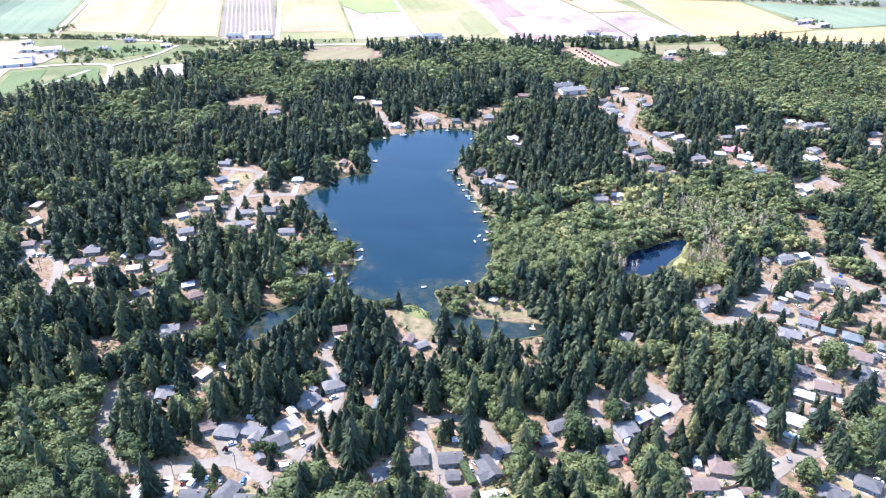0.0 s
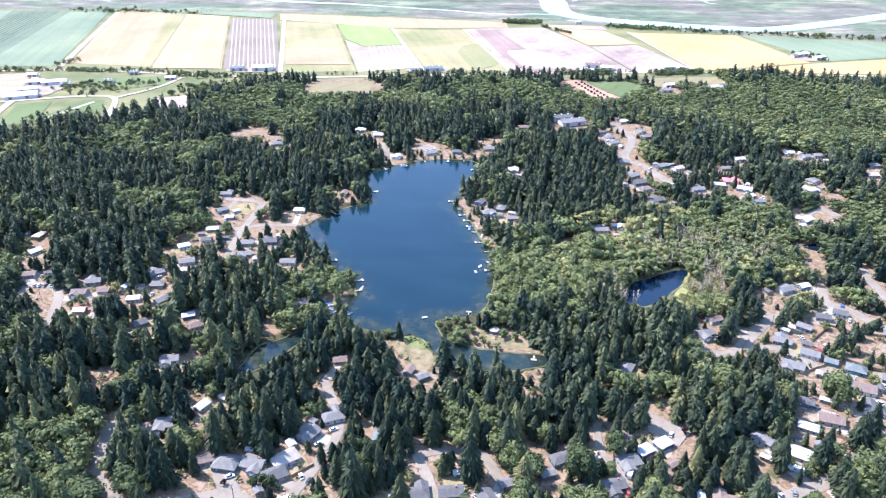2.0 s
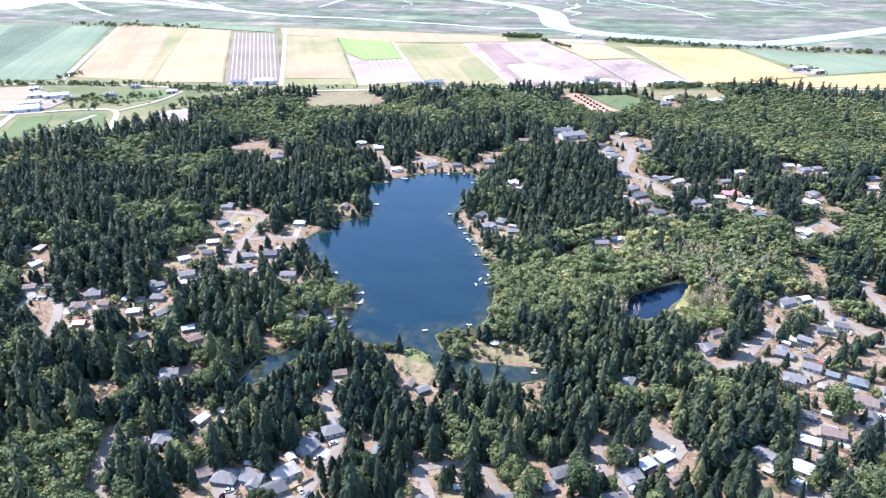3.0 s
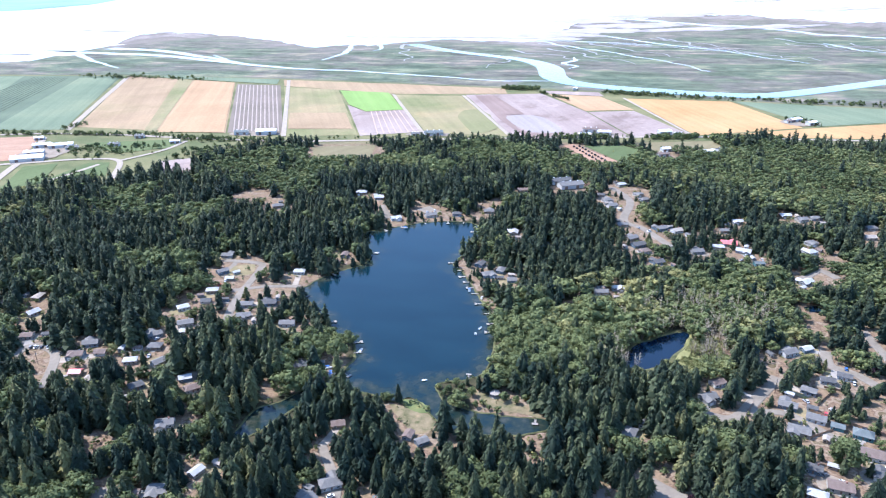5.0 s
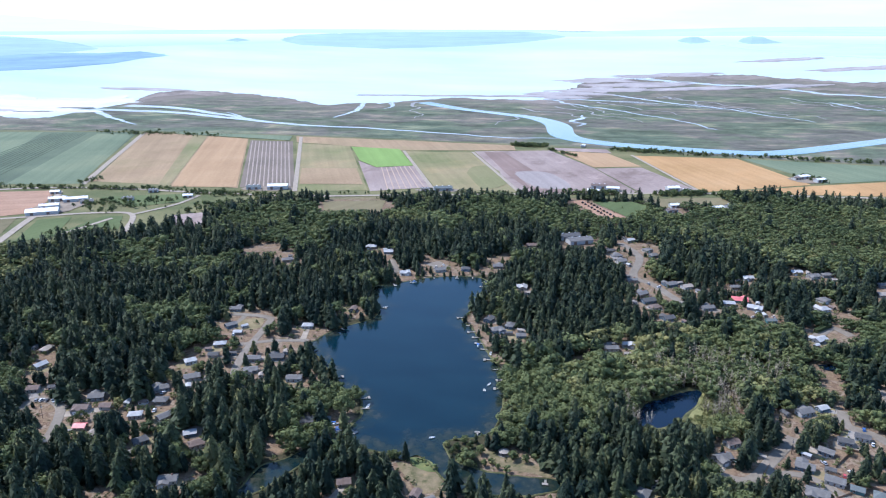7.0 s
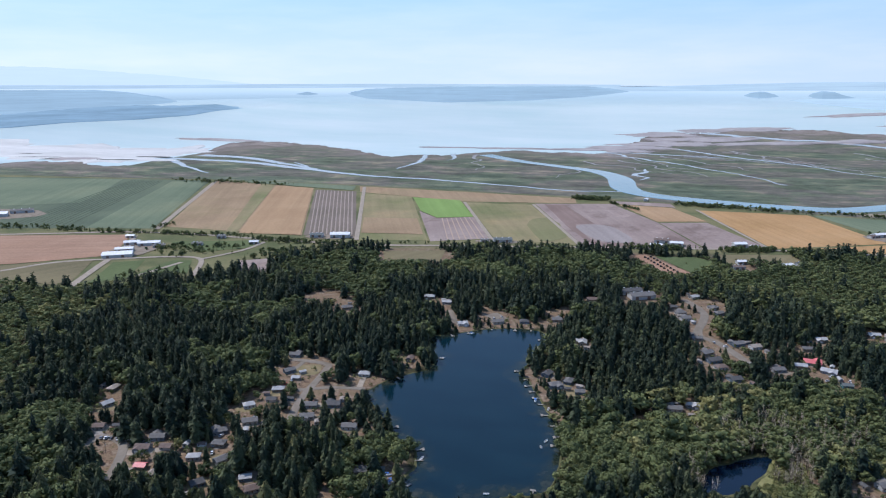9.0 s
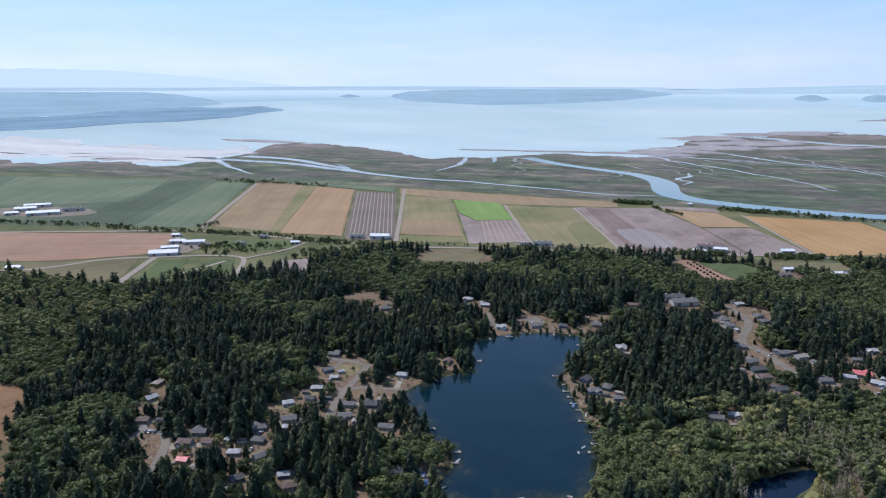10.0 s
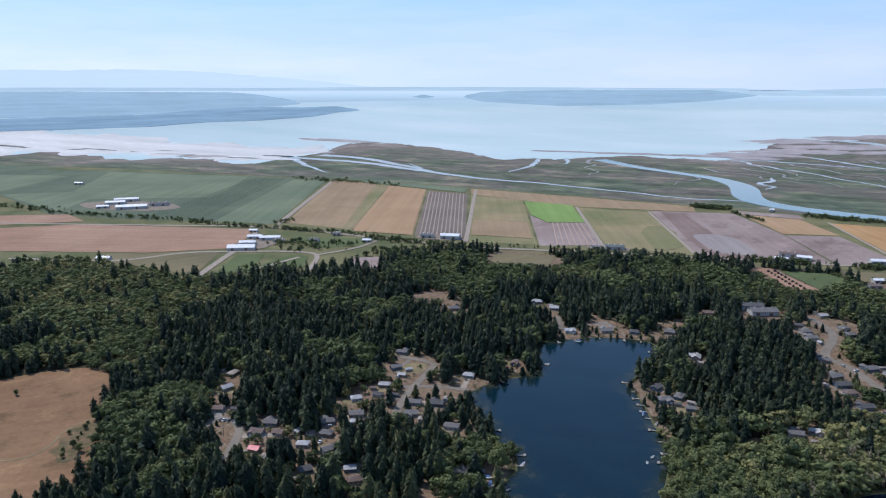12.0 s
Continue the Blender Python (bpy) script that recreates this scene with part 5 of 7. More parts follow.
def broad_shape(seed, lumps, leaves, wide):
    """Broad-leaved tree, one unit high: uneven lumps, each clad in turned clumps of leaves. Returns crown and trunk."""
    rng = np.random.RandomState(seed)
    v, f, n = [], [], []
    for i in range(lumps):
        a, h = 6.283 * (i * 0.618 + 0.2 * rng.rand()), (i + 0.5) / lumps
        out = wide * (0.35 + 0.4 * rng.rand()) * math.sin(math.pi * (0.18 + 0.7 * h)) ** 0.8
        c = np.array([out * math.cos(a), out * math.sin(a), 0.28 + 0.56 * h])
        if i == lumps - 1:
            c = np.array([0.03, 0.0, 0.82])
        rad = (0.15 + 0.08 * rng.rand()) * (1.25 if lumps < 6 else 1)
        o = len(v)
        for q in OCTA:
            v.append(tuple(c + q * rad * (0.55 + 0.25 * rng.rand())))
            n.append(tuple(q))
        f += [tuple(int(o + k) for k in q) for q in OCTA_F]
        for _ in range(leaves):
            d = rng.randn(3)
            d[2] = abs(d[2]) * 0.9 - 0.25
            d /= np.linalg.norm(d)
            t1 = np.cross(d, (0.3, 0.2, 1.0))
            t1 /= np.linalg.norm(t1)
            t2 = np.cross(d, t1)
            p = c + d * rad * (0.6 + 0.5 * rng.rand())
            size = rad * (0.2 + 0.2 * rng.rand()) * (0.62 if leaves > 60 else 0.82 if leaves > 24 else 1.0 if leaves > 16 else 1.45) * (1.5 if leaves < 8 else 1)
            ang = rng.rand() * 6.28
            o = len(v)
            bulge = d + 0.8 * (p - np.array((0, 0, 0.5))) + 0.38 * rng.randn(3)
            for j in range(3):
                e = t1 * math.cos(ang + j * 2.09) + t2 * math.sin(ang + j * 2.09)
                v.append(tuple(p + e * size + d * size * 1.3 * (rng.rand() - 0.5)))
                n.append(tuple(bulge))
            f.append((o, o + 1, o + 2))
    return facing(v, f, n), trunk_shape(0.022, 0.010, 0.6)


def snag_shape(seed):
    """A thin grey dead tree: a bare stem with short limbs."""
    rng = np.random.RandomState(seed)
    v, f = [], []

    def limb(p, q, r):
        o = len(v)
        d = np.array(q) - np.array(p)
        s = np.cross(d, (0.3, 1, 0.2))
        s = s / np.linalg.norm(s) * r
        t = np.cross(d, s)
        t = t / np.linalg.norm(t) * r
        for e in (s, t - s * 0.5, -t - s * 0.5):
            v.append(tuple(np.array(p) + e))
        v.append(tuple(q))
        f.extend([(o, o + 1, o + 3), (o + 1, o + 2, o + 3), (o + 2, o, o + 3)])

    limb((0, 0, 0), (0.01, 0.0, 1.0), 0.014)
    for i in range(26):
        z = 0.25 + 0.7 * rng.rand()
        a, ln = rng.rand() * 6.28, (1.05 - z) * 0.32 * (0.5 + rng.rand())
        limb((0, 0, z), (ln * math.cos(a), ln * math.sin(a), z + ln * 0.8), 0.008)
    return facing(v, f, v - np.array((0, 0, 0.4)))


def raw_mesh(name, verts, tris, materials, index=None, tint=None, normals=None):
    me = bpy.data.meshes.new(name)
    me.vertices.add(len(verts))
    me.vertices.foreach_set("co", verts.astype(np.float32).ravel())
    me.loops.add(len(tris) * 3)
    me.loops.foreach_set("vertex_index", tris.astype(np.int32).ravel())
    me.polygons.add(len(tris))
    me.polygons.foreach_set("loop_start", np.arange(0, len(tris) * 3, 3, dtype=np.int32))
    for m in materials:
        me.materials.append(m)
    if index is not None:
        me.polygons.foreach_set("material_index", index.astype(np.int32))
    if tint is not None:
        me.attributes.new("tint", "FLOAT", "POINT").data.foreach_set("value", tint.astype(np.float32))
    me.update(calc_edges=True)
    if normals is not None:
        me.normals_split_custom_set_from_vertices(normals)
    return me


def planted(name, shapes, xs, ys, hs, ws, tints, material, label, category):
    """One wood out of many trees: each a turned, stretched shape with its own shade."""
    rng = np.random.RandomState(len(xs))
    which, turn = rng.randint(0, len(shapes), len(xs)), rng.rand(len(xs)) * 6.283
    V, F, N, I, T, base = [], [], [], [], [], 0
    for s, (crown, trunk) in enumerate(shapes):
        sel = np.where(which == s)[0]
        if not len(sel):
            continue
        for (tv, tf, tn), mi in ((crown, 0), (trunk, 1)):
            c, sn = np.cos(turn[sel])[:, None], np.sin(turn[sel])[:, None]
            w = (ws[sel] * hs[sel])[:, None]
            x = (tv[None, :, 0] * c - tv[None, :, 1] * sn) * w + xs[sel][:, None]
            y = (tv[None, :, 0] * sn + tv[None, :, 1] * c) * w + ys[sel][:, None]
            z = tv[None, :, 2] * hs[sel][:, None] + 0 * x
            V.append(np.stack([x, y, z], -1).reshape(-1, 3))
            N.append(np.stack([tn[None, :, 0] * c - tn[None, :, 1] * sn, tn[None, :, 0] * sn + tn[None, :, 1] * c, tn[None, :, 2] + 0 * x], -1).reshape(-1, 3))
            F.append((tf[None] + (np.arange(len(sel)) * len(tv))[:, None, None]).reshape(-1, 3) + base)
            I.append(np.full(len(sel) * len(tf), mi))
            T.append(np.repeat(tints[sel], len(tv)))
            base += len(sel) * len(tv)
    me = raw_mesh(name, np.concatenate(V), np.concatenate(F), [material, M_BARK], np.concatenate(I), np.concatenate(T), np.concatenate(N))
    return tagged(new(name, me), label, category, kind="stuff")


def plant_wood():
    rng = np.random.RandomState(11)
    px, py = [], []
    for r0, r1, step in ((185, 480, 7.0), (480, 780, 7.8), (780, 1260, 8.8)):
        gx, gy = np.meshgrid(np.arange(-1000, 760, step), np.arange(60, 1110, step))
        gx = gx + (rng.rand(*gx.shape) - 0.5) * step * 0.95
        gy = gy + (rng.rand(*gy.shape) - 0.5) * step * 0.95
        r, a = np.hypot(gx, gy), np.degrees(np.arctan2(gx, gy))
        ok = (r >= r0) & (r < r1) & (a > -53) & (a < 40)
        px.append(gx[ok])
        py.append(gy[ok])
    x, y = np.concatenate(px), np.concatenate(py)
    r, a = np.hypot(x, y), np.arctan2(x, y)
    keep = y < np.interp(x, WOOD_EDGE_X, WOOD_EDGE_Y) - 4
    for poly in (LAKE, POND, SWAMP, MEADOW):
        keep &= ~inside(x, y, poly)
    for name, outline, m_, l_ in FIELDS:
        keep &= ~inside(x, y, outline)
    for line, w in STREETS + STREETS_FAR + FARM_ROADS:
        keep &= line_distance(x, y, line) > w / 2 + 2.0
    for gx, gy, gr in ((-76, 436, 12), (4, 391, 13), (18, 386, 12), (30, 379, 9), (187, 447, 12), (172, 427, 8), (178, 436, 9), (196, 455, 8), (-112, 398, 9), (-98, 417, 8), (-384, 402, 13), (-372, 384, 14)):
        keep &= np.hypot(x - gx, y - gy) > gr
    shore = np.minimum(line_distance(x, y, LAKE), line_distance(x, y, POND))
    keep &= shore > 0.6
    # kinds and heights
    mixn = np.array([noise.fractal(Vector((p / 60, q / 60, 4.0)), 0.8, 2.0, 3) for p, q in zip(x, y)])
    pb = np.clip(0.16 + 0.95 * (mixn - 0.2), 0.02, 0.75)
    for bx, by, br in BROAD:
        d = np.hypot(x - bx, y - by) / br
        pb = np.maximum(pb, np.clip(1.7 - 0.8 * d, 0, 0.76 if bx < -140 and by < 330 else 0.95))
    for bx, by, br in NEEDLES:
        pb = np.where(np.hypot(x - bx, y - by) < br, pb * 0.15, pb)
    young = ((x > 150) & (y > 800)) | (x < -440)
    broad = rng.rand(len(x)) < pb
    tall = np.where(broad, 10.5 + 7 * rng.rand(len(x)), 13 + 14 * rng.rand(len(x)) ** 1.2)
    swell = np.array([noise.fractal(Vector((p / 170, q / 170, 9.0)), 0.8, 2.0, 2) for p, q in zip(x, y)])
    tall *= np.where(young & broad, 0.8, 1.0) * (0.92 + 0.25 * mixn) * (0.97 + 0.28 * swell)
    tall *= np.where((r < 430) & ~broad, 1.14, 1.0)
    tall = np.where(rng.rand(len(x)) < 0.12, tall * 0.65, tall)
    # fitted to the camera's view: trees on its sight lines to gardens, drives and shores are cut low
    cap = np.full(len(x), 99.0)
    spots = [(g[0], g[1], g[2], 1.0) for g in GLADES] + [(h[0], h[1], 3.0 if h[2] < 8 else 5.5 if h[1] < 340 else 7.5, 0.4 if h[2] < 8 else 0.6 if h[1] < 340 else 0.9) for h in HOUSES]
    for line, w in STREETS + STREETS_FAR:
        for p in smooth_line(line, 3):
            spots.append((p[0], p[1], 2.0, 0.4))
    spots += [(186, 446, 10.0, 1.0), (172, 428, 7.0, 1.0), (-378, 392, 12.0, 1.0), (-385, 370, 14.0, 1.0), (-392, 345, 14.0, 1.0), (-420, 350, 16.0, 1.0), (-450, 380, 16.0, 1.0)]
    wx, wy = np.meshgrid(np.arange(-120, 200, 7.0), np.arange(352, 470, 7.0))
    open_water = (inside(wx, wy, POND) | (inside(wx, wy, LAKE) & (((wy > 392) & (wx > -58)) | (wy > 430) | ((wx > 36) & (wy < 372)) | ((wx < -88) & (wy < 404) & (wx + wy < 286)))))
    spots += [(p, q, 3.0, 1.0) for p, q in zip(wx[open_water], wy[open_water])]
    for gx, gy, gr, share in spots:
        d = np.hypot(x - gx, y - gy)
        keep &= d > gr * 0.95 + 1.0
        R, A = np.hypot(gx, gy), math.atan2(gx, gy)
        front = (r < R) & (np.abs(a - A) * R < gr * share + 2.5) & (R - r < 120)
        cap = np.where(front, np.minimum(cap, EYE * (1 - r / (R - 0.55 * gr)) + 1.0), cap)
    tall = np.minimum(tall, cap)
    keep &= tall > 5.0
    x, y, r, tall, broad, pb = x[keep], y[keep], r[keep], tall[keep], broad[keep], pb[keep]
    tint = np.clip(rng.rand(len(x)) ** 1.2 * 0.8 + 0.35 * (rng.rand(len(x)) < 0.12) + 0.1 * pb, 0, 1)
    tint = np.where(broad, 0.22 + 0.5 * tint, tint)
    stand = np.array([noise.fractal(Vector((p / 90, q / 90, 15.0)), 0.8, 2.0, 3) for p, q in zip(x, y)])
    tint = np.clip(tint + 0.3 * stand, 0, 1)
    tint = np.where(broad & (np.hypot(x - 190, y - 475) < 110), np.clip(tint + 0.32, 0, 1), tint)
    tint = np.where(broad & (x < -140) & (y < 330), tint * 0.9, tint)
    tint = np.where(broad & (y > 650), np.clip(tint + 0.06, 0, 1), tint)
    tint = np.where(broad & (x < -440), np.clip(tint + 0.2, 0, 1), tint)
    # conifers far from the camera less warm: distance haze put into their tint
    tint = np.where(~broad & (r > 480), tint * 0.72, tint)
    wide = np.where(broad, 0.95 + 0.4 * rng.rand(len(x)), 0.85 + 0.35 * rng.rand(len(x)))
    wide *= np.where(r > 780, 1.22, np.where(r > 480, 1.15, 1.0))
    wide *= np.clip(1.0 + 0.04 * (20 - tall), 0.9, 1.5) ** 0.7
    con_close = [conifer_shape(s, 32, 15, 0.235, 0.52) for s in range(6)]
    con_near = [conifer_shape(s + 10, 17, 8, 0.245, 0.5) for s in range(6)]
    con_mid = [conifer_shape(s + 20, 11, 7, 0.25, 0.5) for s in range(5)]
    con_far = [conifer_shape(s + 40, 7, 6, 0.28, 0.48) for s in range(5)]
    bro_close = [broad_shape(s, 13, 120, 0.46) for s in range(6)]
    bro_near = [broad_shape(s + 10, 10, 44, 0.46) for s in range(6)]
    bro_mid = [broad_shape(s + 20, 7, 22, 0.48) for s in range(5)]
    bro_far = [broad_shape(s + 40, 6, 9, 0.48) for s in range(5)]
    single = np.zeros(len(x), bool)
    order = np.argsort(r)
    single[order[~broad[order]][:290]] = True
    single[order[broad[order]][:140]] = True
    # the nearest trees, each a thing of its own
    made = {}
    for i in np.where(single)[0]:
        kind = "b" if broad[i] else "c"
        s = int(rng.randint(0, 6))
        t = int(tint[i] * 4.99)
        shape = (bro_close if broad[i] else con_close)[s]
        if (kind, s, t) not in made:
            made[kind, s, t] = raw_mesh("crown", shape[0][0], shape[0][1], [M_LEAF if broad[i] else M_CONIFER], None, np.full(len(shape[0][0]), (t + 0.5) / 5), shape[0][2])
        if (kind, s) not in made:
            made[kind, s] = raw_mesh("trunk", shape[1][0], shape[1][1], [M_BARK])
        root = new("broadleaf_tree" if broad[i] else "conifer_tree")
        root.matrix_world = pose(float(x[i]), float(y[i]), 0, 0, 0, float(rng.rand() * 360)) @ Matrix.Diagonal((float(tall[i] * wide[i]), float(tall[i] * wide[i]), float(tall[i]), 1))
        for nm, me in (("trunk", made[kind, s]), ("crown", made[kind, s, t])):
            new(nm, me).parent = root
        tall_word = "tall" if tall[i] > (17 if broad[i] else 25) else "small" if tall[i] < 14 else "middling"
        if broad[i]:
            tagged(root, tall_word + " broad-leaved tree with a rounded mid-green crown", "tree", "broad-leaved trees near the houses")
        else:
            tagged(root, tall_word + " dark green conifer with drooping layered boughs", "tree", "conifers near the houses")
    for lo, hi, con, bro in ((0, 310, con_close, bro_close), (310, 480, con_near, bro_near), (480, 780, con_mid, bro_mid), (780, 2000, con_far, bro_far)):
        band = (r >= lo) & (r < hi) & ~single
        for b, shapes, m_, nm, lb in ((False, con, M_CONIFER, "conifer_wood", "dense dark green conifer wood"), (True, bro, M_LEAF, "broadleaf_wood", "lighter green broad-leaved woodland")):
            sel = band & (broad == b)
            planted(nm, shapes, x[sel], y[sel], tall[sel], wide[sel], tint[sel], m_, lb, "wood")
    return len(x)


plant_wood()


def hedgerow(lines, lo, hi, share_broad, name, label):
    rng = np.random.RandomState(len(lines))
    X, Y = [], []
    for x0, y0, x1, y1, n, spread in lines:
        n = int(n * 3.8)
        s = rng.rand(n)
        X.append(x0 + (x1 - x0) * s + rng.randn(n) * spread)
        Y.append(y0 + (y1 - y0) * s + rng.randn(n) * spread)
    X, Y = np.concatenate(X), np.concatenate(Y)
    h = lo * 0.7 + (hi - lo) * 0.9 * rng.rand(len(X)) ** 1.5
    shapes = [broad_shape(s + 60, 5, 7, 0.45) for s in range(4)] + [conifer_shape(s + 80, 6, 5, 0.2) for s in range(4 if share_broad < 1 else 0)]
    planted(name, shapes, X, Y, h, 0.9 + 0.5 * rng.rand(len(X)), rng.rand(len(X)) * 0.7, M_LEAF, label, "trees")


hedgerow([(-800, 1160, -440, 1140, 70, 6), (-430, 1120, -240, 1090, 60, 8), (-240, 1112, 300, 1122, 25, 4), (-1150, 1180, -760, 1175, 60, 9), (-520, 1000, -430, 1080, 25, 14), (-560, 1030, -520, 1060, 16, 10)], 4, 10, 0.5, "hedgerow", "dark row of trees along the farm road")
hedgerow([(140, 1590, 205, 1585, 60, 8), (345, 1530, 470, 1490, 40, 9), (480, 1480, 900, 1360, 50, 10), (420, 1110, 530, 1100, 40, 7), (330, 1108, 400, 1116, 30, 6), (180, 1115, 260, 1112, 22, 5), (205, 1540, 260, 1440, 8, 3)], 4, 11, 1.0, "riverside_trees", "dark clumps of trees by fields and river")
hedgerow([(-900, 1800, -560, 1740, 40, 14), (-520, 870, -440, 900, 20, 12), (-640, 1190, -620, 1230, 6, 4), (-1350, 1220, -1150, 1200, 26, 12), (620, 1250, 640, 1200, 12, 6), (-880, 830, -760, 850, 30, 10), (-380, 1010, -250, 1060, 60, 18)], 4, 11, 0.6, "farm_trees", "scattered dark trees on the plain")


def shrubs():
    """Low bushes in gardens and along the edges of the clearings."""
    rng = np.random.RandomState(21)
    X, Y = [], []
    for hx, hy, hl, hw, ht, hc in HOUSES:
        n = rng.randint(3, 9)
        a, d = rng.rand(n) * 6.283, 7.5 + 7 * rng.rand(n)
        X.append(hx + d * np.cos(a))
        Y.append(hy + d * np.sin(a))
    for gx, gy, gr in GLADES:
        n = rng.randint(1, 5)
        a, d = rng.rand(n) * 6.283, gr * (0.75 + 0.35 * rng.rand(n))
        X.append(gx + d * np.cos(a))
        Y.append(gy + d * np.sin(a))
    X, Y = np.concatenate(X), np.concatenate(Y)
    near_shore = LAKE[::2] + rng.randn(len(LAKE[::2]), 2) * 2.5
    X, Y = np.concatenate([X, near_shore[:, 0]]), np.concatenate([Y, near_shore[:, 1]])
    mx, my = -430 + rng.randn(60) * 25, 400 + rng.randn(60) * 40
    rim = ~inside(mx, my, MEADOW)
    X, Y = np.concatenate([X, mx[rim]]), np.concatenate([Y, my[rim]])
    ok = ~inside(X, Y, LAKE)
    for line, w in STREETS + STREETS_FAR:
        ok &= line_distance(X, Y, line) > w / 2 + 1.0
    for hx, hy, hl, hw, ht, hc in HOUSES:
        ok &= np.hypot(X - hx, Y - hy) > 7.0
    X, Y = X[ok], Y[ok]
    planted("garden_shrubs", [broad_shape(s + 90, 5, 7, 0.7) for s in range(5)], X, Y, 1.2 + 3.2 * rng.rand(len(X)) ** 2, 0.9 + 0.4 * rng.rand(len(X)), rng.rand(len(X)), M_LEAF, "low green and yellowish garden shrubs", "shrubs")


shrubs()


def reeds():
    """Tall yellow-green grass on the wet ground beside the pond."""
    rng = np.random.RandomState(77)
    X, Y = np.concatenate([188 + 6 * rng.randn(190), 196 + 4 * rng.randn(80), 174 + 5 * rng.randn(110)]), np.concatenate([447 + 6 * rng.randn(190), 456 + 5 * rng.randn(80), 429 + 5 * rng.randn(110)])
    ok = ~inside(X, Y, POND)
    X, Y = X[ok], Y[ok]
    planted("reed_tufts", [broad_shape(s + 130, 4, 9, 0.6) for s in range(4)], X, Y, 1.3 + 1.6 * rng.rand(len(X)), 1.0 + 0.6 * rng.rand(len(X)), 0.7 + 0.3 * rng.rand(len(X)), M_LEAF, "tall yellow-green reeds beside the dark pond", "reeds")


reeds()


def yard_trees():
    """Trees left standing between the houses."""
    rng = np.random.RandomState(33)
    X, Y = [], []
    for hx, hy, hl, hw, ht, hc in HOUSES:
        if hl < 9 or hy > 760:
            continue
        n = rng.randint(2, 5)
        a, d = math.pi * (-0.1 + 1.2 * rng.rand(n)), 9 + 6 * rng.rand(n)
        X.append(hx + d * np.cos(a))
        Y.append(hy + d * np.sin(a))
    X, Y = np.concatenate(X), np.concatenate(Y)
    ok = ~inside(X, Y, LAKE) & ~inside(X, Y, POND)
    for line, w in STREETS + STREETS_FAR:
        ok &= line_distance(X, Y, line) > w / 2 + 2.5
    for hx, hy, hl, hw, ht, hc in HOUSES:
        ok &= np.hypot(X - hx, Y - hy) > (8.2 if hl >= 9 else 5.0)
        # no tree on the camera's sight line to a house's wall and roof
        ok &= ~((np.abs(np.arctan2(X, Y) - math.atan2(hx, hy)) * hy < hl * 0.4) & (Y < hy) & (hy - Y < 12))
    X, Y = X[ok], Y[ok]
    b = rng.rand(len(X)) < 0.45
    tall = np.where(b, 4.5 + 5 * rng.rand(len(X)), 7 + 8 * rng.rand(len(X)))
    wide, tint = 0.95 + 0.35 * rng.rand(len(X)), rng.rand(len(X))
    planted("garden_trees", [conifer_shape(s + 100, 20, 9, 0.25, 0.48) for s in range(4)], X[~b], Y[~b], tall[~b], wide[~b], tint[~b], M_CONIFER, "dark green conifers between the houses", "trees")
    planted("garden_trees", [broad_shape(s + 110, 9, 30, 0.46) for s in range(4)], X[b], Y[b], tall[b], wide[b], 0.3 + 0.7 * tint[b], M_LEAF, "light green leafy trees in the gardens", "trees")


yard_trees()


GARDEN_CONIFERS = [(188, 266, 24), (188, 250, 27), (214, 281, 24), (226, 291, 22), (172, 256, 12), (167, 265, 24), (145, 238, 26), (148, 234, 20), (147, 259, 24), (94, 235, 24), (205, 245, 22), (189, 245, 22), (214, 255, 20), (9, 262, 30),
                   (30, 269, 22), (-20, 238, 26), (-29, 282, 24), (-48, 280, 22), (-52, 257, 22), (-35, 252, 9), (-22, 265, 20), (-62, 270, 16), (-31, 283, 20)]
GARDEN_CONIFERS += [(106, 298, 22), (92, 305, 24), (97, 302, 20), (-135, 229, 30), (-131, 269, 22), (-140, 258, 26), (-134, 256, 26), (-124, 265, 16), (-29, 383, 14)]
GARDEN_BROADLEAVES = [(219, 318, 20), (169, 235, 16), (222, 274, 14), (204, 255, 18), (34, 267, 18), (53, 287, 12), (-42, 261, 15), (88, 278, 15), (82, 260, 9), (66, 260, 22), (69, 235, 18), (-155, 261, 14)]


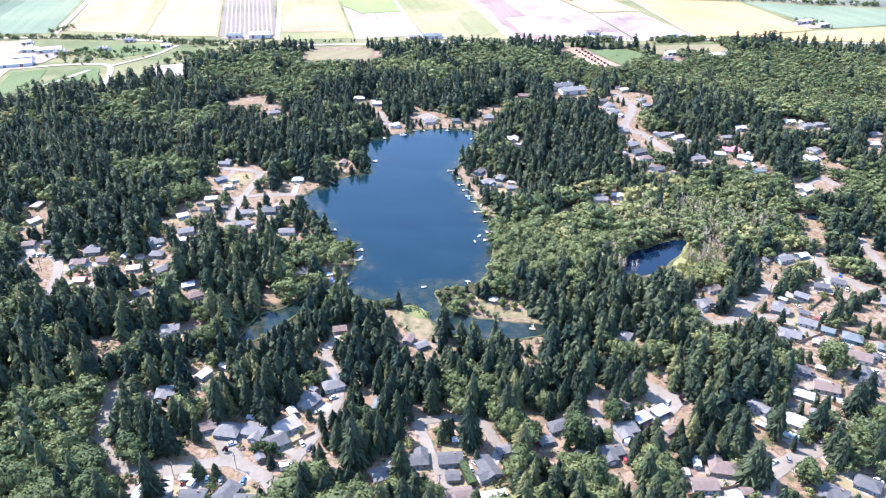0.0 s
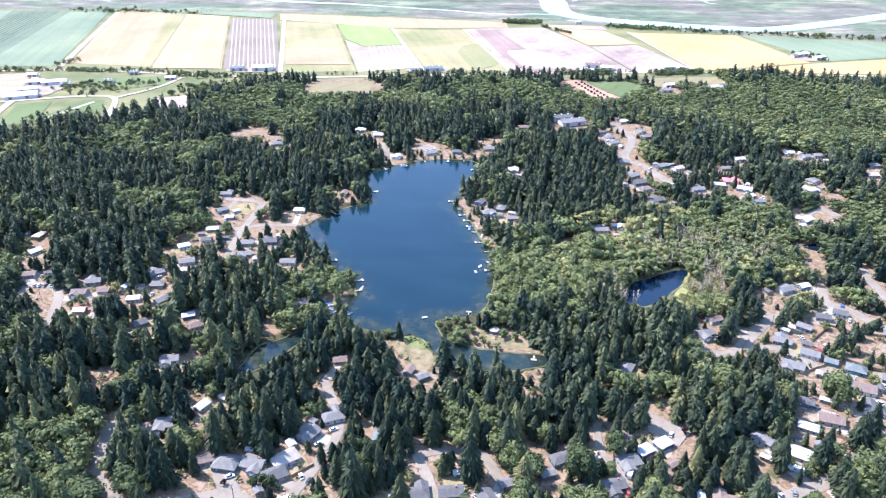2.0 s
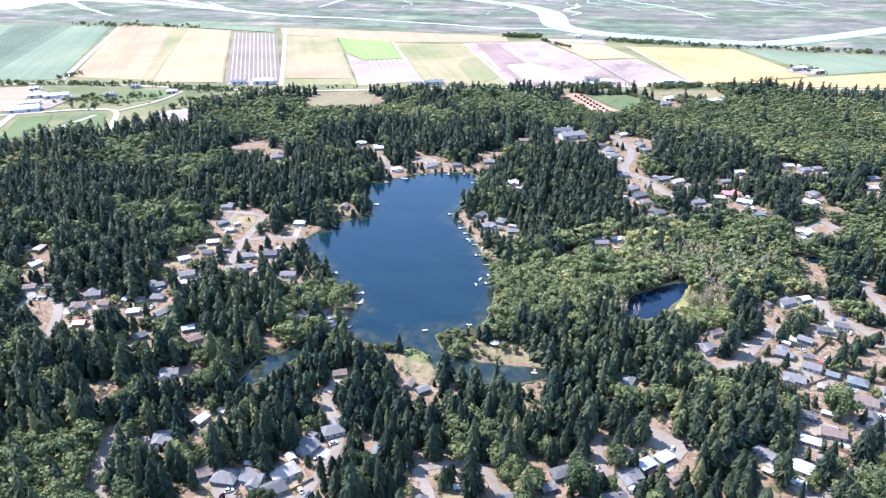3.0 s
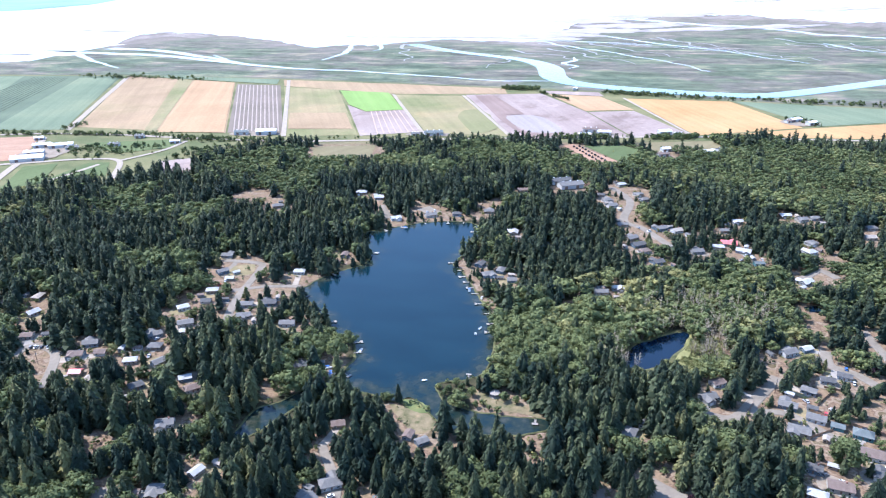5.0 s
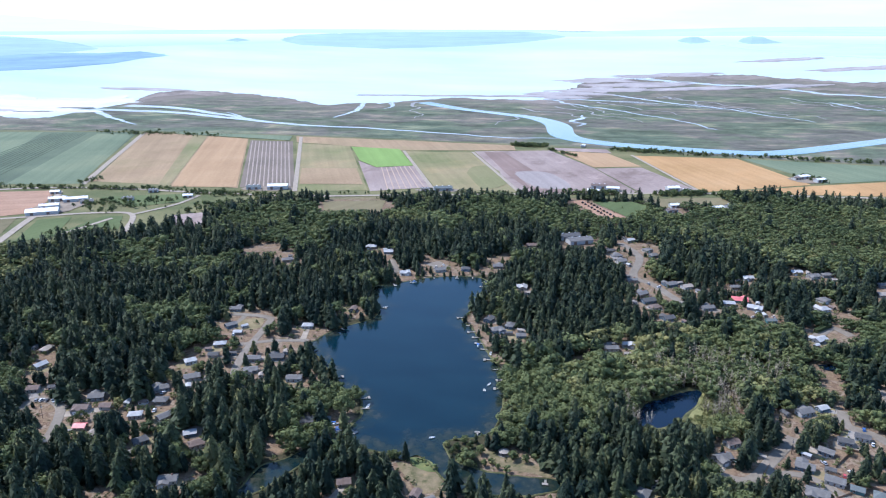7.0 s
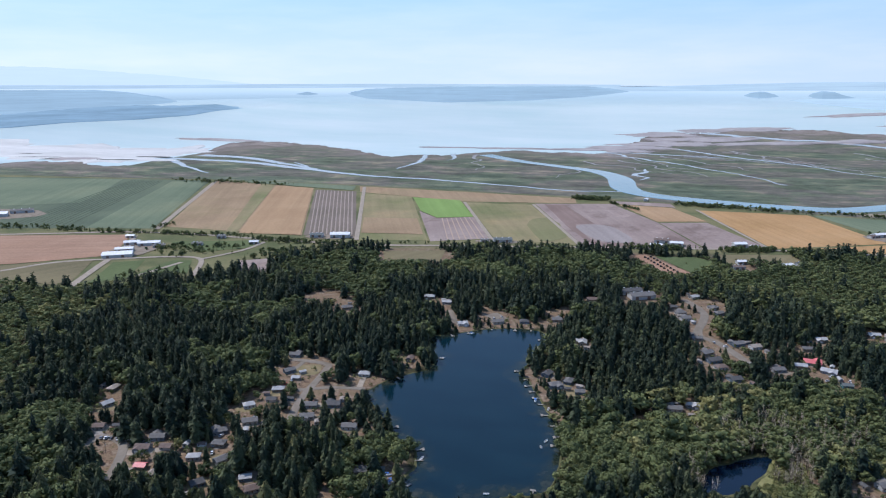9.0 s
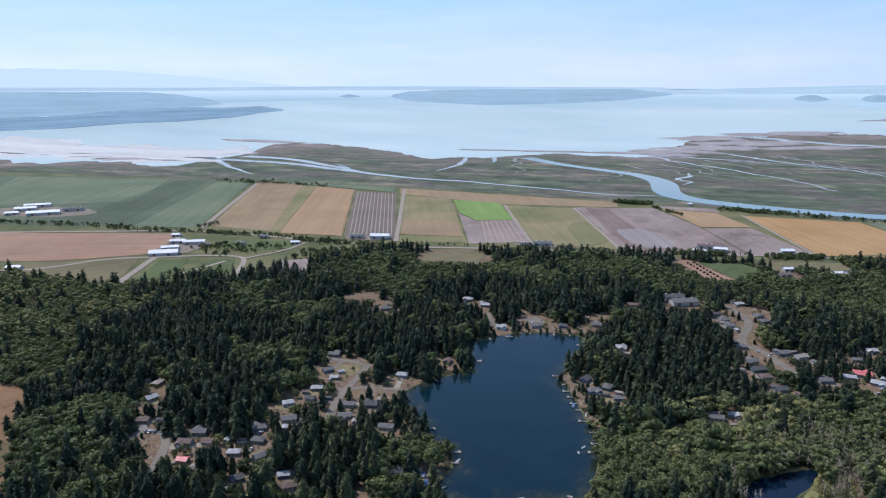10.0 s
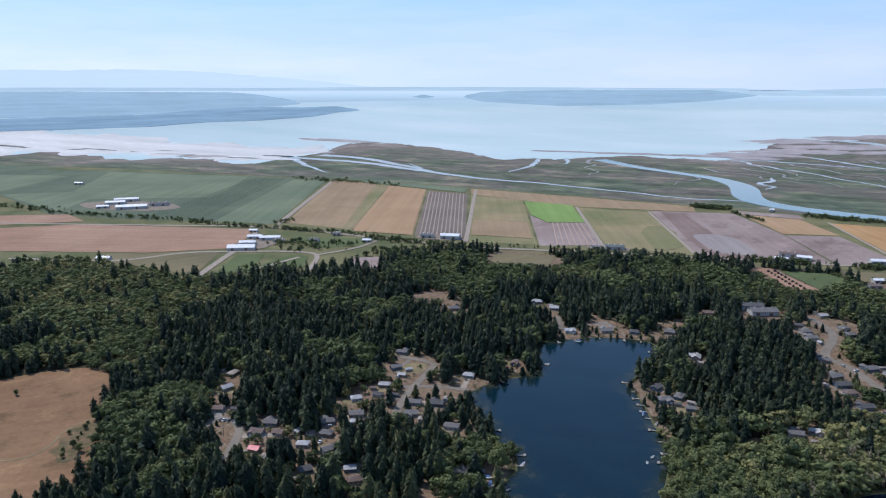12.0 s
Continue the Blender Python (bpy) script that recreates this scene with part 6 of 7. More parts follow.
def lone_trees():
    """Large trees that stand singly in the gardens; each keeps clear of the walls beside it."""
    rng = random.Random(52)
    con, bro = [conifer_shape(s + 200, 34, 16, 0.24, 0.55) for s in range(5)], [broad_shape(s + 200, 13, 120, 0.46) for s in range(4)]
    made = {}
    for spots, shapes, m_, name in ((GARDEN_CONIFERS, con, M_CONIFER, "conifer_tree"), (GARDEN_BROADLEAVES, bro, M_LEAF, "broadleaf_tree")):
        for tx, ty, h in spots:
            for hx, hy, hl, hw, ht, hc in HOUSES:
                d, free = math.hypot(tx - hx, ty - hy), 4.0 + 0.35 * hl
                if d < free:
                    tx, ty = hx + (tx - hx + 0.01) / (d + 0.01) * free, hy + (ty - hy) / (d + 0.01) * free
            k, t = rng.randrange(len(shapes)), rng.randrange(3)
            if (name, k, t) not in made:
                crown = shapes[k][0]
                made[name, k, t] = raw_mesh("crown", crown[0], crown[1], [m_], None, np.full(len(crown[0]), 0.15 + 0.2 * t), crown[2])
                made[name, k] = raw_mesh("trunk", shapes[k][1][0], shapes[k][1][1], [M_BARK])
            made.setdefault((name, k), raw_mesh("trunk", shapes[k][1][0], shapes[k][1][1], [M_BARK]))
            root = new(name)
            w = h * rng.uniform(0.85, 1.1)
            root.matrix_world = pose(tx, ty, 0, 0, 0, rng.uniform(0, 360)) @ Matrix.Diagonal((w, w, h, 1))
            new("trunk", made[name, k]).parent = root
            new("crown", made[name, k, t]).parent = root
            if m_ == M_CONIFER:
                tagged(root, ("tall" if h > 20 else "smaller") + " dark green conifer standing among garden houses", "tree", "garden conifers")
            else:
                tagged(root, ("tall" if h > 15 else "smaller") + " leafy light green tree in a dry garden", "tree", "garden broad-leaved trees")


lone_trees()


def snags(spots, n):
    rng = np.random.RandomState(5)
    shapes = [(snag_shape(s), trunk_shape(0.014, 0.010, 0.5)) for s in range(5)]
    X, Y = [], []
    for cx, cy, sp in spots:
        X.append(cx + rng.randn(n) * sp)
        Y.append(cy + rng.randn(n) * sp * 0.7)
    X, Y = np.concatenate(X), np.concatenate(Y)
    ok = ~inside(X, Y, POND)
    X, Y = X[ok], Y[ok]
    planted("dead_trees", shapes, X, Y, 10 + 7 * rng.rand(len(X)), 0.9 + 0.3 * rng.rand(len(X)), rng.rand(len(X)), M_SNAG, "thin grey dead trees round the pond", "dead trees")


snags([(202, 462, 10), (214, 470, 14), (196, 492, 22), (218, 484, 22), (205, 510, 22), (128, 446, 9), (150, 472, 12), (120, 428, 8), (190, 440, 9), (235, 502, 20), (170, 500, 18)], 27)


# ---------------------------------------------------------------- houses
def window_mesh():
    v, f = box(-0.75, 0.75, -0.04, 0.06, -0.6, 0.6)
    return mesh_of("window", v, f, [M_TRIM]), mesh_of("pane", *box(-0.64, 0.64, 0.05, 0.09, -0.5, 0.5), [M_GLASS])


WIN, PANE = window_mesh()
DOOR = mesh_of("door", *box(-0.5, 0.5, -0.04, 0.08, 0, 2.05), [M_DOOR])
GARAGE = mesh_of("garage_door", *joined([box(-1.3, 1.3, -0.04, 0.06, 0, 0.52), box(-1.3, 1.3, -0.04, 0.08, 0.54, 1.06), box(-1.3, 1.3, -0.04, 0.06, 1.08, 1.6), box(-1.3, 1.3, -0.04, 0.08, 1.62, 2.15)]), [M_TRIM])
CHIMNEY = mesh_of("chimney", *joined([box(-0.4, 0.4, -0.3, 0.3, 0, 1.5), box(-0.47, 0.47, -0.37, 0.37, 1.5, 1.62)]), [M_BRICK])


def put(name, me, parent, m):
    ob = new(name, me)
    ob.parent = parent
    ob.matrix_local = m
    return ob


def gable_walls(l, w, h, rise):
    v = [(-l / 2, -w / 2, 0), (l / 2, -w / 2, 0), (l / 2, w / 2, 0), (-l / 2, w / 2, 0), (-l / 2, -w / 2, h), (l / 2, -w / 2, h), (l / 2, w / 2, h), (-l / 2, w / 2, h), (-l / 2, 0, h + rise), (l / 2, 0, h + rise)]
    f = [(3, 2, 1, 0), (0, 1, 5, 4), (2, 3, 7, 6), (1, 2, 6, 9, 5), (3, 0, 4, 8, 7), (4, 5, 9, 8), (6, 7, 8, 9)]
    return v, f


def gable_roof(l, w, h, rise, over=0.5, thick=0.18, hip=0.0):
    """Two slopes with eaves and thickness; hip draws the ridge in from the ends."""
    k = rise / (w / 2)
    e, zl = w / 2 + over, h - over * k
    x, xr = l / 2 + over, l / 2 + over - hip
    zr = h + rise
    top = [(-x, -e, zl), (x, -e, zl), (x, e, zl), (-x, e, zl), (-xr, 0, zr), (xr, 0, zr)]
    v = [(a, b, c + thick + 0.03) for a, b, c in top] + [(a, b, c + 0.03) for a, b, c in top]
    f = [(0, 1, 5, 4), (2, 3, 4, 5), (1, 2, 5), (3, 0, 4)] if hip else [(0, 1, 5, 4), (2, 3, 4, 5)]
    f += [tuple(i + 6 for i in q[::-1]) for q in f]
    f += [(0, 6, 7, 1), (2, 8, 9, 3)]
    f += [(1, 7, 8, 2), (3, 9, 6, 0)] if hip else [(1, 7, 11, 5), (5, 11, 8, 2), (3, 9, 10, 4), (4, 10, 6, 0)]
    return v, f


ROOF_WORDS = {"g": "grey shingle", "d": "charcoal shingle", "b": "brown shingle", "e": "beige shingle", "w": "white metal", "t": "teal metal", "r": "red metal"}
WALL_WORDS = ["cream", "grey", "tan", "white", "blue-grey"]


def house(x, y, l, w, turn, roof, seed):
    rng = random.Random(seed)
    small = l < 8.5
    wi = rng.randrange(5)
    wall = M_TEALWALL if roof == "t" else WALLS[wi]
    word = "teal" if roof == "t" else WALL_WORDS[wi]
    name = "shed" if l < 7.5 else "house"
    root = new(name)
    root.matrix_world = pose(x, y, 0.0, 0, 0, turn)
    h, rise = (2.5 if small else 2.9), w / 2 * (0.36 + 0.14 * rng.random())
    hip = (w / 2 + 0.3) * rng.choice([0, 0, 0.85]) if not small else 0
    part("wall", *gable_walls(l, w, h, rise - (0.05 if not hip else rise * 0.95)), wall, root)
    part("roof", *gable_roof(l, w, h, rise, 0.5, 0.18, hip), ROOFS[roof], root)
    wing = not small and l > 9.8 and rng.random() < 0.6
    if wing:
        side, at = rng.choice([-1, 1]), (l / 2 - 3.2) * rng.choice([-1, 1])
        wl, ww = w * 0.5 + 3.0, 6.2
        m = pose(at, side * wl / 2, 0, 0, 0, 90)
        wr = ww / 2 * rise / (w / 2)
        part("wing_wall", *turned(gable_walls(wl, ww, h - 0.02, wr - 0.05), m), wall, root)
        part("wing_roof", *turned(gable_roof(wl, ww, h, wr, 0.45, 0.18), m), ROOFS[roof], root)
        put("garage_door", GARAGE, root, pose(at, side * wl, 0.02, 0, 0, 0 if side > 0 else 180))
    for sx in (-1, 1):
        for k in ((-0.25,) if small else (-0.32, 0.0, 0.32)):
            for sy in (-1, 1):
                if wing and sy == side and abs(k * l - at) < 4 or sx > 0 and k == 0.0:
                    continue
                if sx > 0 and k < 0:
                    continue
                if k == 0.0 and sy < 0:
                    put("door", DOOR, root, pose(0, -w / 2, 0.05, 0, 0, 180))
                    continue
                if sx < 0 or k > 0:
                    win = put("window", WIN, root, pose(k * l, sy * w / 2, 1.5, 0, 0, 0 if sy > 0 else 180))
                    put("pane", PANE, win, Matrix())
        win = put("window", WIN, root, pose(sx * l / 2, 0.1 * w, 1.5, 0, 0, -90 * sx))
        put("pane", PANE, win, Matrix())
    if not small and rng.random() < 0.45 and not hip:
        put("chimney", CHIMNEY, root, pose(l * 0.22, w * 0.12, h + rise * 0.55))
    if not small:
        part("porch", *box(-1.6, 1.6, -w / 2 - 1.9, -w / 2 - 0.02, 0.0, 0.22), M_DRIVE, root)
    size = "small " if small else "single-storey "
    tagged(root, size + word + "-walled " + name + " with a " + ROOF_WORDS[roof] + (" hipped" if hip else "") + " roof among trees", name, "houses round the lake")
    return root


for i, (hx, hy, hl, hw, ht, hc) in enumerate(HOUSES):
    if hl > 5:
        house(hx, hy, hl * 0.88, hw * 0.86, ht, hc, 100 + i)


M_BARNROOF = two_tone("clean_white_metal", (0.68, 0.68, 0.67), (0.78, 0.78, 0.77), 0.05, 0.5, 0.4, 0.4)


def barn(x, y, l, w, h, turn, roof, label, name="barn", doors=2):
    root = new(name)
    root.matrix_world = pose(x, y, 0.4, 0, 0, turn)
    rise = w * 0.16
    part("wall", *gable_walls(l, w, h, rise - 0.05), WALLS[3] if roof != "r" else WALLS[1], root)
    part("roof", *gable_roof(l, w, h, rise, 0.7, 0.25), M_BARNROOF if roof == "w" else ROOFS[roof], root)
    for k in range(doors):
        part("barn_door", *box(-l / 2 + l * (k + 0.3) / doors, -l / 2 + l * (k + 0.3) / doors + 4, -w / 2 - 0.1, -w / 2 + 0.05, 0, h * 0.8), M_DOOR, root)
    for k in range(3):
        part("roof_vent", *box(-l / 3 + k * l / 3 - 0.8, -l / 3 + k * l / 3 + 0.8, -0.5, 0.5, h + rise, h + rise + 0.9), M_TRIM, root)
    return tagged(root, label, "barn" if name == "barn" else name, "farm buildings on the plain")


FARMS_W = [(-592, 985, 42, 20, 5, 20, "w"), (-600, 1018, 26, 12, 5, 20, "w"), (-612, 1063, 24, 12, 5, 20, "w"), (-583, 1062, 34, 13, 5, 20, "w"), (-560, 1050, 18, 10, 4, 20, "g"), (-1081, 1298, 40, 16, 6, 30, "w"),
           (-1012, 1262, 60, 20, 6, 30, "w"), (-1074, 1250, 24, 12, 5, 30, "w"), (-980, 1310, 40, 14, 6, 30, "g"), (-1086, 1340, 50, 14, 6, 30, "w"), (-1388, 1539, 22, 10, 5, 10, "w"), (-756, 870, 20, 11, 4, 10, "w")]
FARMS_E = [(-330, 1148, 22, 12, 5, 5, "t"), (-290, 1150, 32, 16, 6, 5, "w"), (-16, 1140, 30, 14, 5, 8, "t"), (-45, 1136, 14, 9, 4, 8, "g"), (243, 1155, 26, 12, 6, -10, "b"), (262, 1140, 20, 11, 5, -10, "w"), (228, 1128, 18, 9, 4, -10, "w"),
           (358, 1134, 20, 12, 7, 10, "w"), (378, 1128, 14, 9, 4, 10, "w"), (616, 1236, 22, 11, 5, 20, "w"), (632, 1208, 18, 10, 5, 20, "w"), (602, 1228, 14, 9, 4, 20, "b")]
FARMS_S = [(-642, 1112, 14, 9, 4, 10, "w"), (-488, 1125, 14, 9, 4, 10, "g"), (-418, 1088, 14, 9, 4, 10, "w"), (-505, 1069, 16, 9, 4, 10, "g"), (158, 848, 30, 16, 5, 15, "g"), (148, 866, 26, 13, 5, 15, "d"), (386, 1010, 18, 11, 5, 20, "w"), (410, 1022, 14, 10, 5, 20, "d"),
           (317, 1000, 16, 10, 4, 10, "b"), (330, 1030, 14, 9, 4, 10, "w"), (290, 1575, 16, 8, 4, 70, "w")]
for row in FARMS_W + FARMS_E + FARMS_S:
    word = ROOF_WORDS[row[6]].split()[0]
    barn(*row, "long low farm building with a " + word + " roof" if row[2] > 24 else "small farm building with a " + word + " roof")


# ---------------------------------------------------------------- cars, boats, docks
def car(colour, van=False):
    root = new("car")
    l, w = (4.6, 1.8)
    hb = 0.95 if not van else 1.1
    prof = [(-2.3, 0.35), (-2.3, 0.8), (-1.6, hb), (1.2, hb), (2.1, 0.85), (2.3, 0.7), (2.3, 0.35)]
    v = [(x, s * w / 2, z) for s in (-1, 1) for x, z in prof]
    n = len(prof)
    f = [tuple(range(n)), tuple(range(2 * n - 1, n - 1, -1))] + [(k, k + n, (k + 1) % n + n, (k + 1) % n) for k in range(n)]
    part("body", v, f, CAR_PAINTS[colour], root)
    top = [(-1.9, hb), (-1.5, 1.5 if not van else 1.85), (0.35, 1.5 if not van else 1.85), (1.15, hb)]
    v = [(x, s * (w / 2 - (0.08 if z < 1.2 else 0.22)), z) for s in (-1, 1) for x, z in top]
    f = [(0, 1, 2, 3), (7, 6, 5, 4)] + [(k, k + 4, (k + 1) % 4 + 4, (k + 1) % 4) for k in range(4)]
    part("cabin", v, f, M_GLASS, root)
    z = 1.5 if not van else 1.85
    part("roof_panel", *box(-1.48, 0.33, -w / 2 + 0.2, w / 2 - 0.2, z, z + 0.05), CAR_PAINTS[colour], root)
    for sx in (-1.4, 1.4):
        for sy in (-1, 1):
            vv, ff = tube([(0, 0, -0.12), (0, 0, 0.12)], [0.33, 0.33], 12)
            m = pose(sx, sy * 0.82, 0.33, 90, 0, 0)
            part("wheel", *turned((vv, ff + [tuple(range(11, -1, -1))]), m), M_TYRE, root)
    return tagged(root, colour + " parked " + ("van" if van else "car") + " with dark windows beside houses", "car", "parked cars")


CAR_SPOTS = [(-106, 262, "white"), (-92, 262, "silver"), (-71, 262, "white"), (-67, 259, "black"), (-64, 256, "white"), (-122, 237, "red"), (-118, 239, "white"), (-112, 239, "silver"), (-106, 238, "grey"), (-95, 238, "blue"),
             (-71, 246, "white"), (-78, 247, "white"), (17, 252, "blue"), (15, 248, "white"), (13, 245, "silver"), (34, 258, "white"), (44, 262, "red"), (98, 276, "white"), (88, 250, "red"), (120, 291, "silver")]
CAR_SPOTS_E = [(150, 278, "white"), (172, 272, "white"), (214, 306, "silver"), (230, 330, "white"), (242, 372, "white"), (236, 368, "red"), (230, 382, "silver"), (252, 352, "black"), (256, 330, "white"), (190, 262, "white"), (168, 250, "grey"),
               (204, 236, "white"), (176, 384, "white"), (272, 402, "white"), (276, 420, "blue"), (208, 312, "grey"), (245, 316, "white"), (160, 248, "silver"), (140, 252, "white"), (128, 250, "grey")]
CAR_SPOTS_W = [(-150, 295, "red"), (-155, 293, "white"), (-60, 296, "white"), (-66, 285, "silver"), (-262, 448, "white"), (-268, 450, "grey"), (-274, 452, "black"), (-280, 452, "white"), (-301, 453, "grey"), (-297, 453, "white"), (-293, 453, "black"), (-289, 452, "silver"), (-210, 440, "white"), (-192, 568, "white"), (-200, 495, "white"),
               (-214, 465, "silver"), (-195, 560, "red"), (-18, 752, "white"), (-10, 758, "white"), (214, 690, "white"), (205, 700, "silver"), (205, 660, "white"), (286, 622, "white"), (292, 615, "red"), (298, 612, "white"), (280, 612, "silver")]
protos = {}
rng_c = random.Random(4)
for cx, cy, colour in CAR_SPOTS + CAR_SPOTS_E + CAR_SPOTS_W:
    m = pose(cx + rng_c.uniform(-0.5, 0.5), cy, 0.34, 0, 0, rng_c.choice([20, 70, 110, 200, -40, 95]) + rng_c.uniform(-10, 10))
    if colour in protos:
        copy_thing(protos[colour], m)
    else:
        protos[colour] = car(colour, colour == "white")
        protos[colour].matrix_world = m


def dock(x, y, turn, l, tee):
    l = l * 0.8
    root = new("dock")
    root.matrix_world = pose(x, y, 0.0, 0, 0, turn)
    n = int(l / 0.5)
    for k in range(n):
        part("plank", *box(k * 0.5, k * 0.5 + 0.46, -0.7, 0.7, 0.62, 0.7), M_DRIVE if tee == 2 else M_WOOD, root)
    part("beam", *box(-1.0, l, -0.62, -0.5, 0.42, 0.615), M_WOOD, root)
    part("beam", *box(-1.0, l, 0.5, 0.62, 0.42, 0.615), M_WOOD, root)
    if tee:
        part("platform", *box(l, l + 2.0, -1.9, 1.9, 0.55, 0.72), M_DRIVE if tee == 2 else M_WOOD, root)
    for px in (0.6, l - 0.4):
        for sy in (-0.66, 0.66):
            part("post", *tube([(px, sy, -1.2), (px, sy, 1.2)], [0.11, 0.1], 6), M_BARK, root)
    return tagged(root, "narrow plank dock " + ("with an end platform " if tee else "") + "on posts in the lake", "dock", "docks on the lake")


DOCKS_E = [(11, 608, 180, 6, 1), (17, 590, 185, 6, 0), (20, 577, 190, 6, 1), (23, 565, 180, 5, 1), (26, 553, 180, 6, 2), (29, 541, 175, 7, 0), (33, 522, 180, 7, 1), (38, 505, 185, 8, 0), (40, 488, 190, 6, 1), (40, 474, 180, 9, 1), (35, 690, 180, 6, 1), (36, 702, 190, 6, 0), (33, 668, 170, 6, 1)]
DOCKS_N = [(-62, 698, -60, 6, 1), (-45, 708, -70, 6, 2), (-20, 718, -80, 5, 0), (5, 722, -90, 7, 1), (22, 719, -95, 6, 0), (-71, 632, 0, 8, 1), (-100, 584, -50, 7, 0), (-90, 490, 20, 6, 1), (-66, 458, 20, 6, 1), (-64, 444, 10, 7, 0), (-70, 418, -40, 8, 2), (16, 409, 80, 6, 2), (56, 363, -100, 4, 1)]
for row in DOCKS_E + DOCKS_N:
    dock(*row)


def boat(x, y, turn, l, canopy):
    root = new("boat")
    root.matrix_world = pose(x, y, 0.0, 0, 0, turn)
    sec = [(-0.5, 0.36, 0.1), (-0.2, 0.5, 0.08), (0.2, 0.45, 0.08), (0.42, 0.22, 0.12), (0.5, 0.02, 0.3)]
    v = []
    for s, wd, z in sec:
        wd *= 1.9
        v += [(s * l, -wd, 0.75), (s * l, -wd * 0.6, z), (s * l, wd * 0.6, z), (s * l, wd, 0.75)]
    f = [(k * 4 + j, k * 4 + j + 1, k * 4 + j + 5, k * 4 + j + 4) for k in range(4) for j in range(3)] + [(0, 3, 2, 1), (16, 17, 18, 19)]
    part("hull", v, f, CAR_PAINTS["white"], root)
    part("deck", *box(-0.45 * l, 0.3 * l, -0.75, 0.75, 0.3, 0.42), M_TRIM, root)
    for k in (-0.25, 0.1):
        part("seat", *box(k * l - 0.25, k * l + 0.25, -0.7, 0.7, 0.42, 0.7), M_WOOD, root)
    if canopy:
        part("canopy", *box(-0.35 * l, 0.15 * l, -0.95, 0.95, 2.0, 2.08), CAR_PAINTS["blue"], root)
        for sx in (-0.34, 0.14):
            for sy in (-0.9, 0.9):
                part("canopy_pole", *tube([(sx * l, sy, 0.6), (sx * l, sy, 2.0)], [0.03, 0.03], 5), M_TRIM, root)
    return tagged(root, "small white boat " + ("with a blue canopy " if canopy else "") + "on the lake", "boat", "boats on the lake")


for row in [(28, 481, 60, 5, False), (24, 472, 100, 4, False), (-13, 408, 10, 4, False), (12, 600, 100, 6, True), (22, 549, 90, 6, True), (-40, 703, 30, 6, True), (32, 534, 80, 6, False), (-60, 448, 70, 6, False), (-76, 415, 40, 6, True), (-64, 634, 20, 5, False)]:
    boat(*row)


# ---------------------------------------------------------------- gardens: hedges, fences, shelter
def hedge(x, y, l, w, h, turn, label):
    rng = np.random.RandomState(int(abs(x * 7 + y)))
    v, f = [], []
    n = int(l * w * 9)
    for i in range(n):
        p = np.array([(rng.rand() - 0.5) * l, (rng.rand() - 0.5) * w, h * (0.15 + 0.85 * rng.rand() ** 0.5)])
        edge = max(abs(p[0]) / (l / 2), abs(p[1]) / (w / 2))
        p[2] = min(p[2], h * (1.05 - 0.25 * edge ** 4)) + 0.15 * rng.randn()
        o = len(v)
        for _ in range(3):
            v.append(tuple(p + rng.randn(3) * 0.32))
        f.append((o, o + 1, o + 2))
    bv, bf = box(-l / 2 + 0.2, l / 2 - 0.2, -w / 2 + 0.2, w / 2 - 0.2, 0, h * 0.88)
    o = len(v)
    v += bv
    f += [tuple(k + o for k in q) for q in bf]
    me = mesh_of("hedge", v, f, [M_LEAF])
    me.attributes.new("tint", "FLOAT", "POINT").data.foreach_set("value", np.full(len(v), 0.1, np.float32))
    ob = new("hedge", me)
    ob.matrix_world = pose(x, y, 0, 0, 0, turn)
    return tagged(ob, label, "hedge")


for row in [(11, 241, 15, 4, 4, -70), (285, 396, 14, 4, 3, 30), (-122, 240, 8, 2, 2.5, 80), (296, 440, 10, 3, 3, 60), (252, 431, 16, 3, 3, 20), (330, 585, 24, 4, 4, 35)]:
    hedge(*row, "dense clipped dark green hedge beside a drive")


def fence(x0, y0, x1, y1):
    root = new("fence")
    d = Vector((x1 - x0, y1 - y0, 0))
    root.matrix_world = pose(x0, y0, 0, 0, 0, math.degrees(math.atan2(d.y, d.x)))
    l, n = d.length, max(2, int(d.length / 2.4))
    for k in range(n + 1):
        part("post", *box(k * l / n - 0.07, k * l / n + 0.07, -0.07, 0.07, 0, 1.9), M_CEDAR, root)
    for k in range(n):
        part("panel", *box(k * l / n + 0.09, (k + 1) * l / n - 0.09, -0.03, 0.03, 0.08, 1.75), M_CEDAR, root)
    return tagged(root, "brown weathered board fence between gardens", "fence", "garden fences")


for row in [(228, 372, 262, 346), (262, 346, 290, 322), (214, 344, 232, 352), (226, 338, 250, 318), (236, 378, 256, 396), (250, 398, 262, 392), (186, 366, 196, 380), (140, 236, 150, 248), (112, 228, 138, 234), (26, 236, 30, 252), (62, 262, 70, 270), (-76, 262, -66, 270), (205, 292, 220, 280), (-112, 276, -118, 284)]:
    fence(*row)


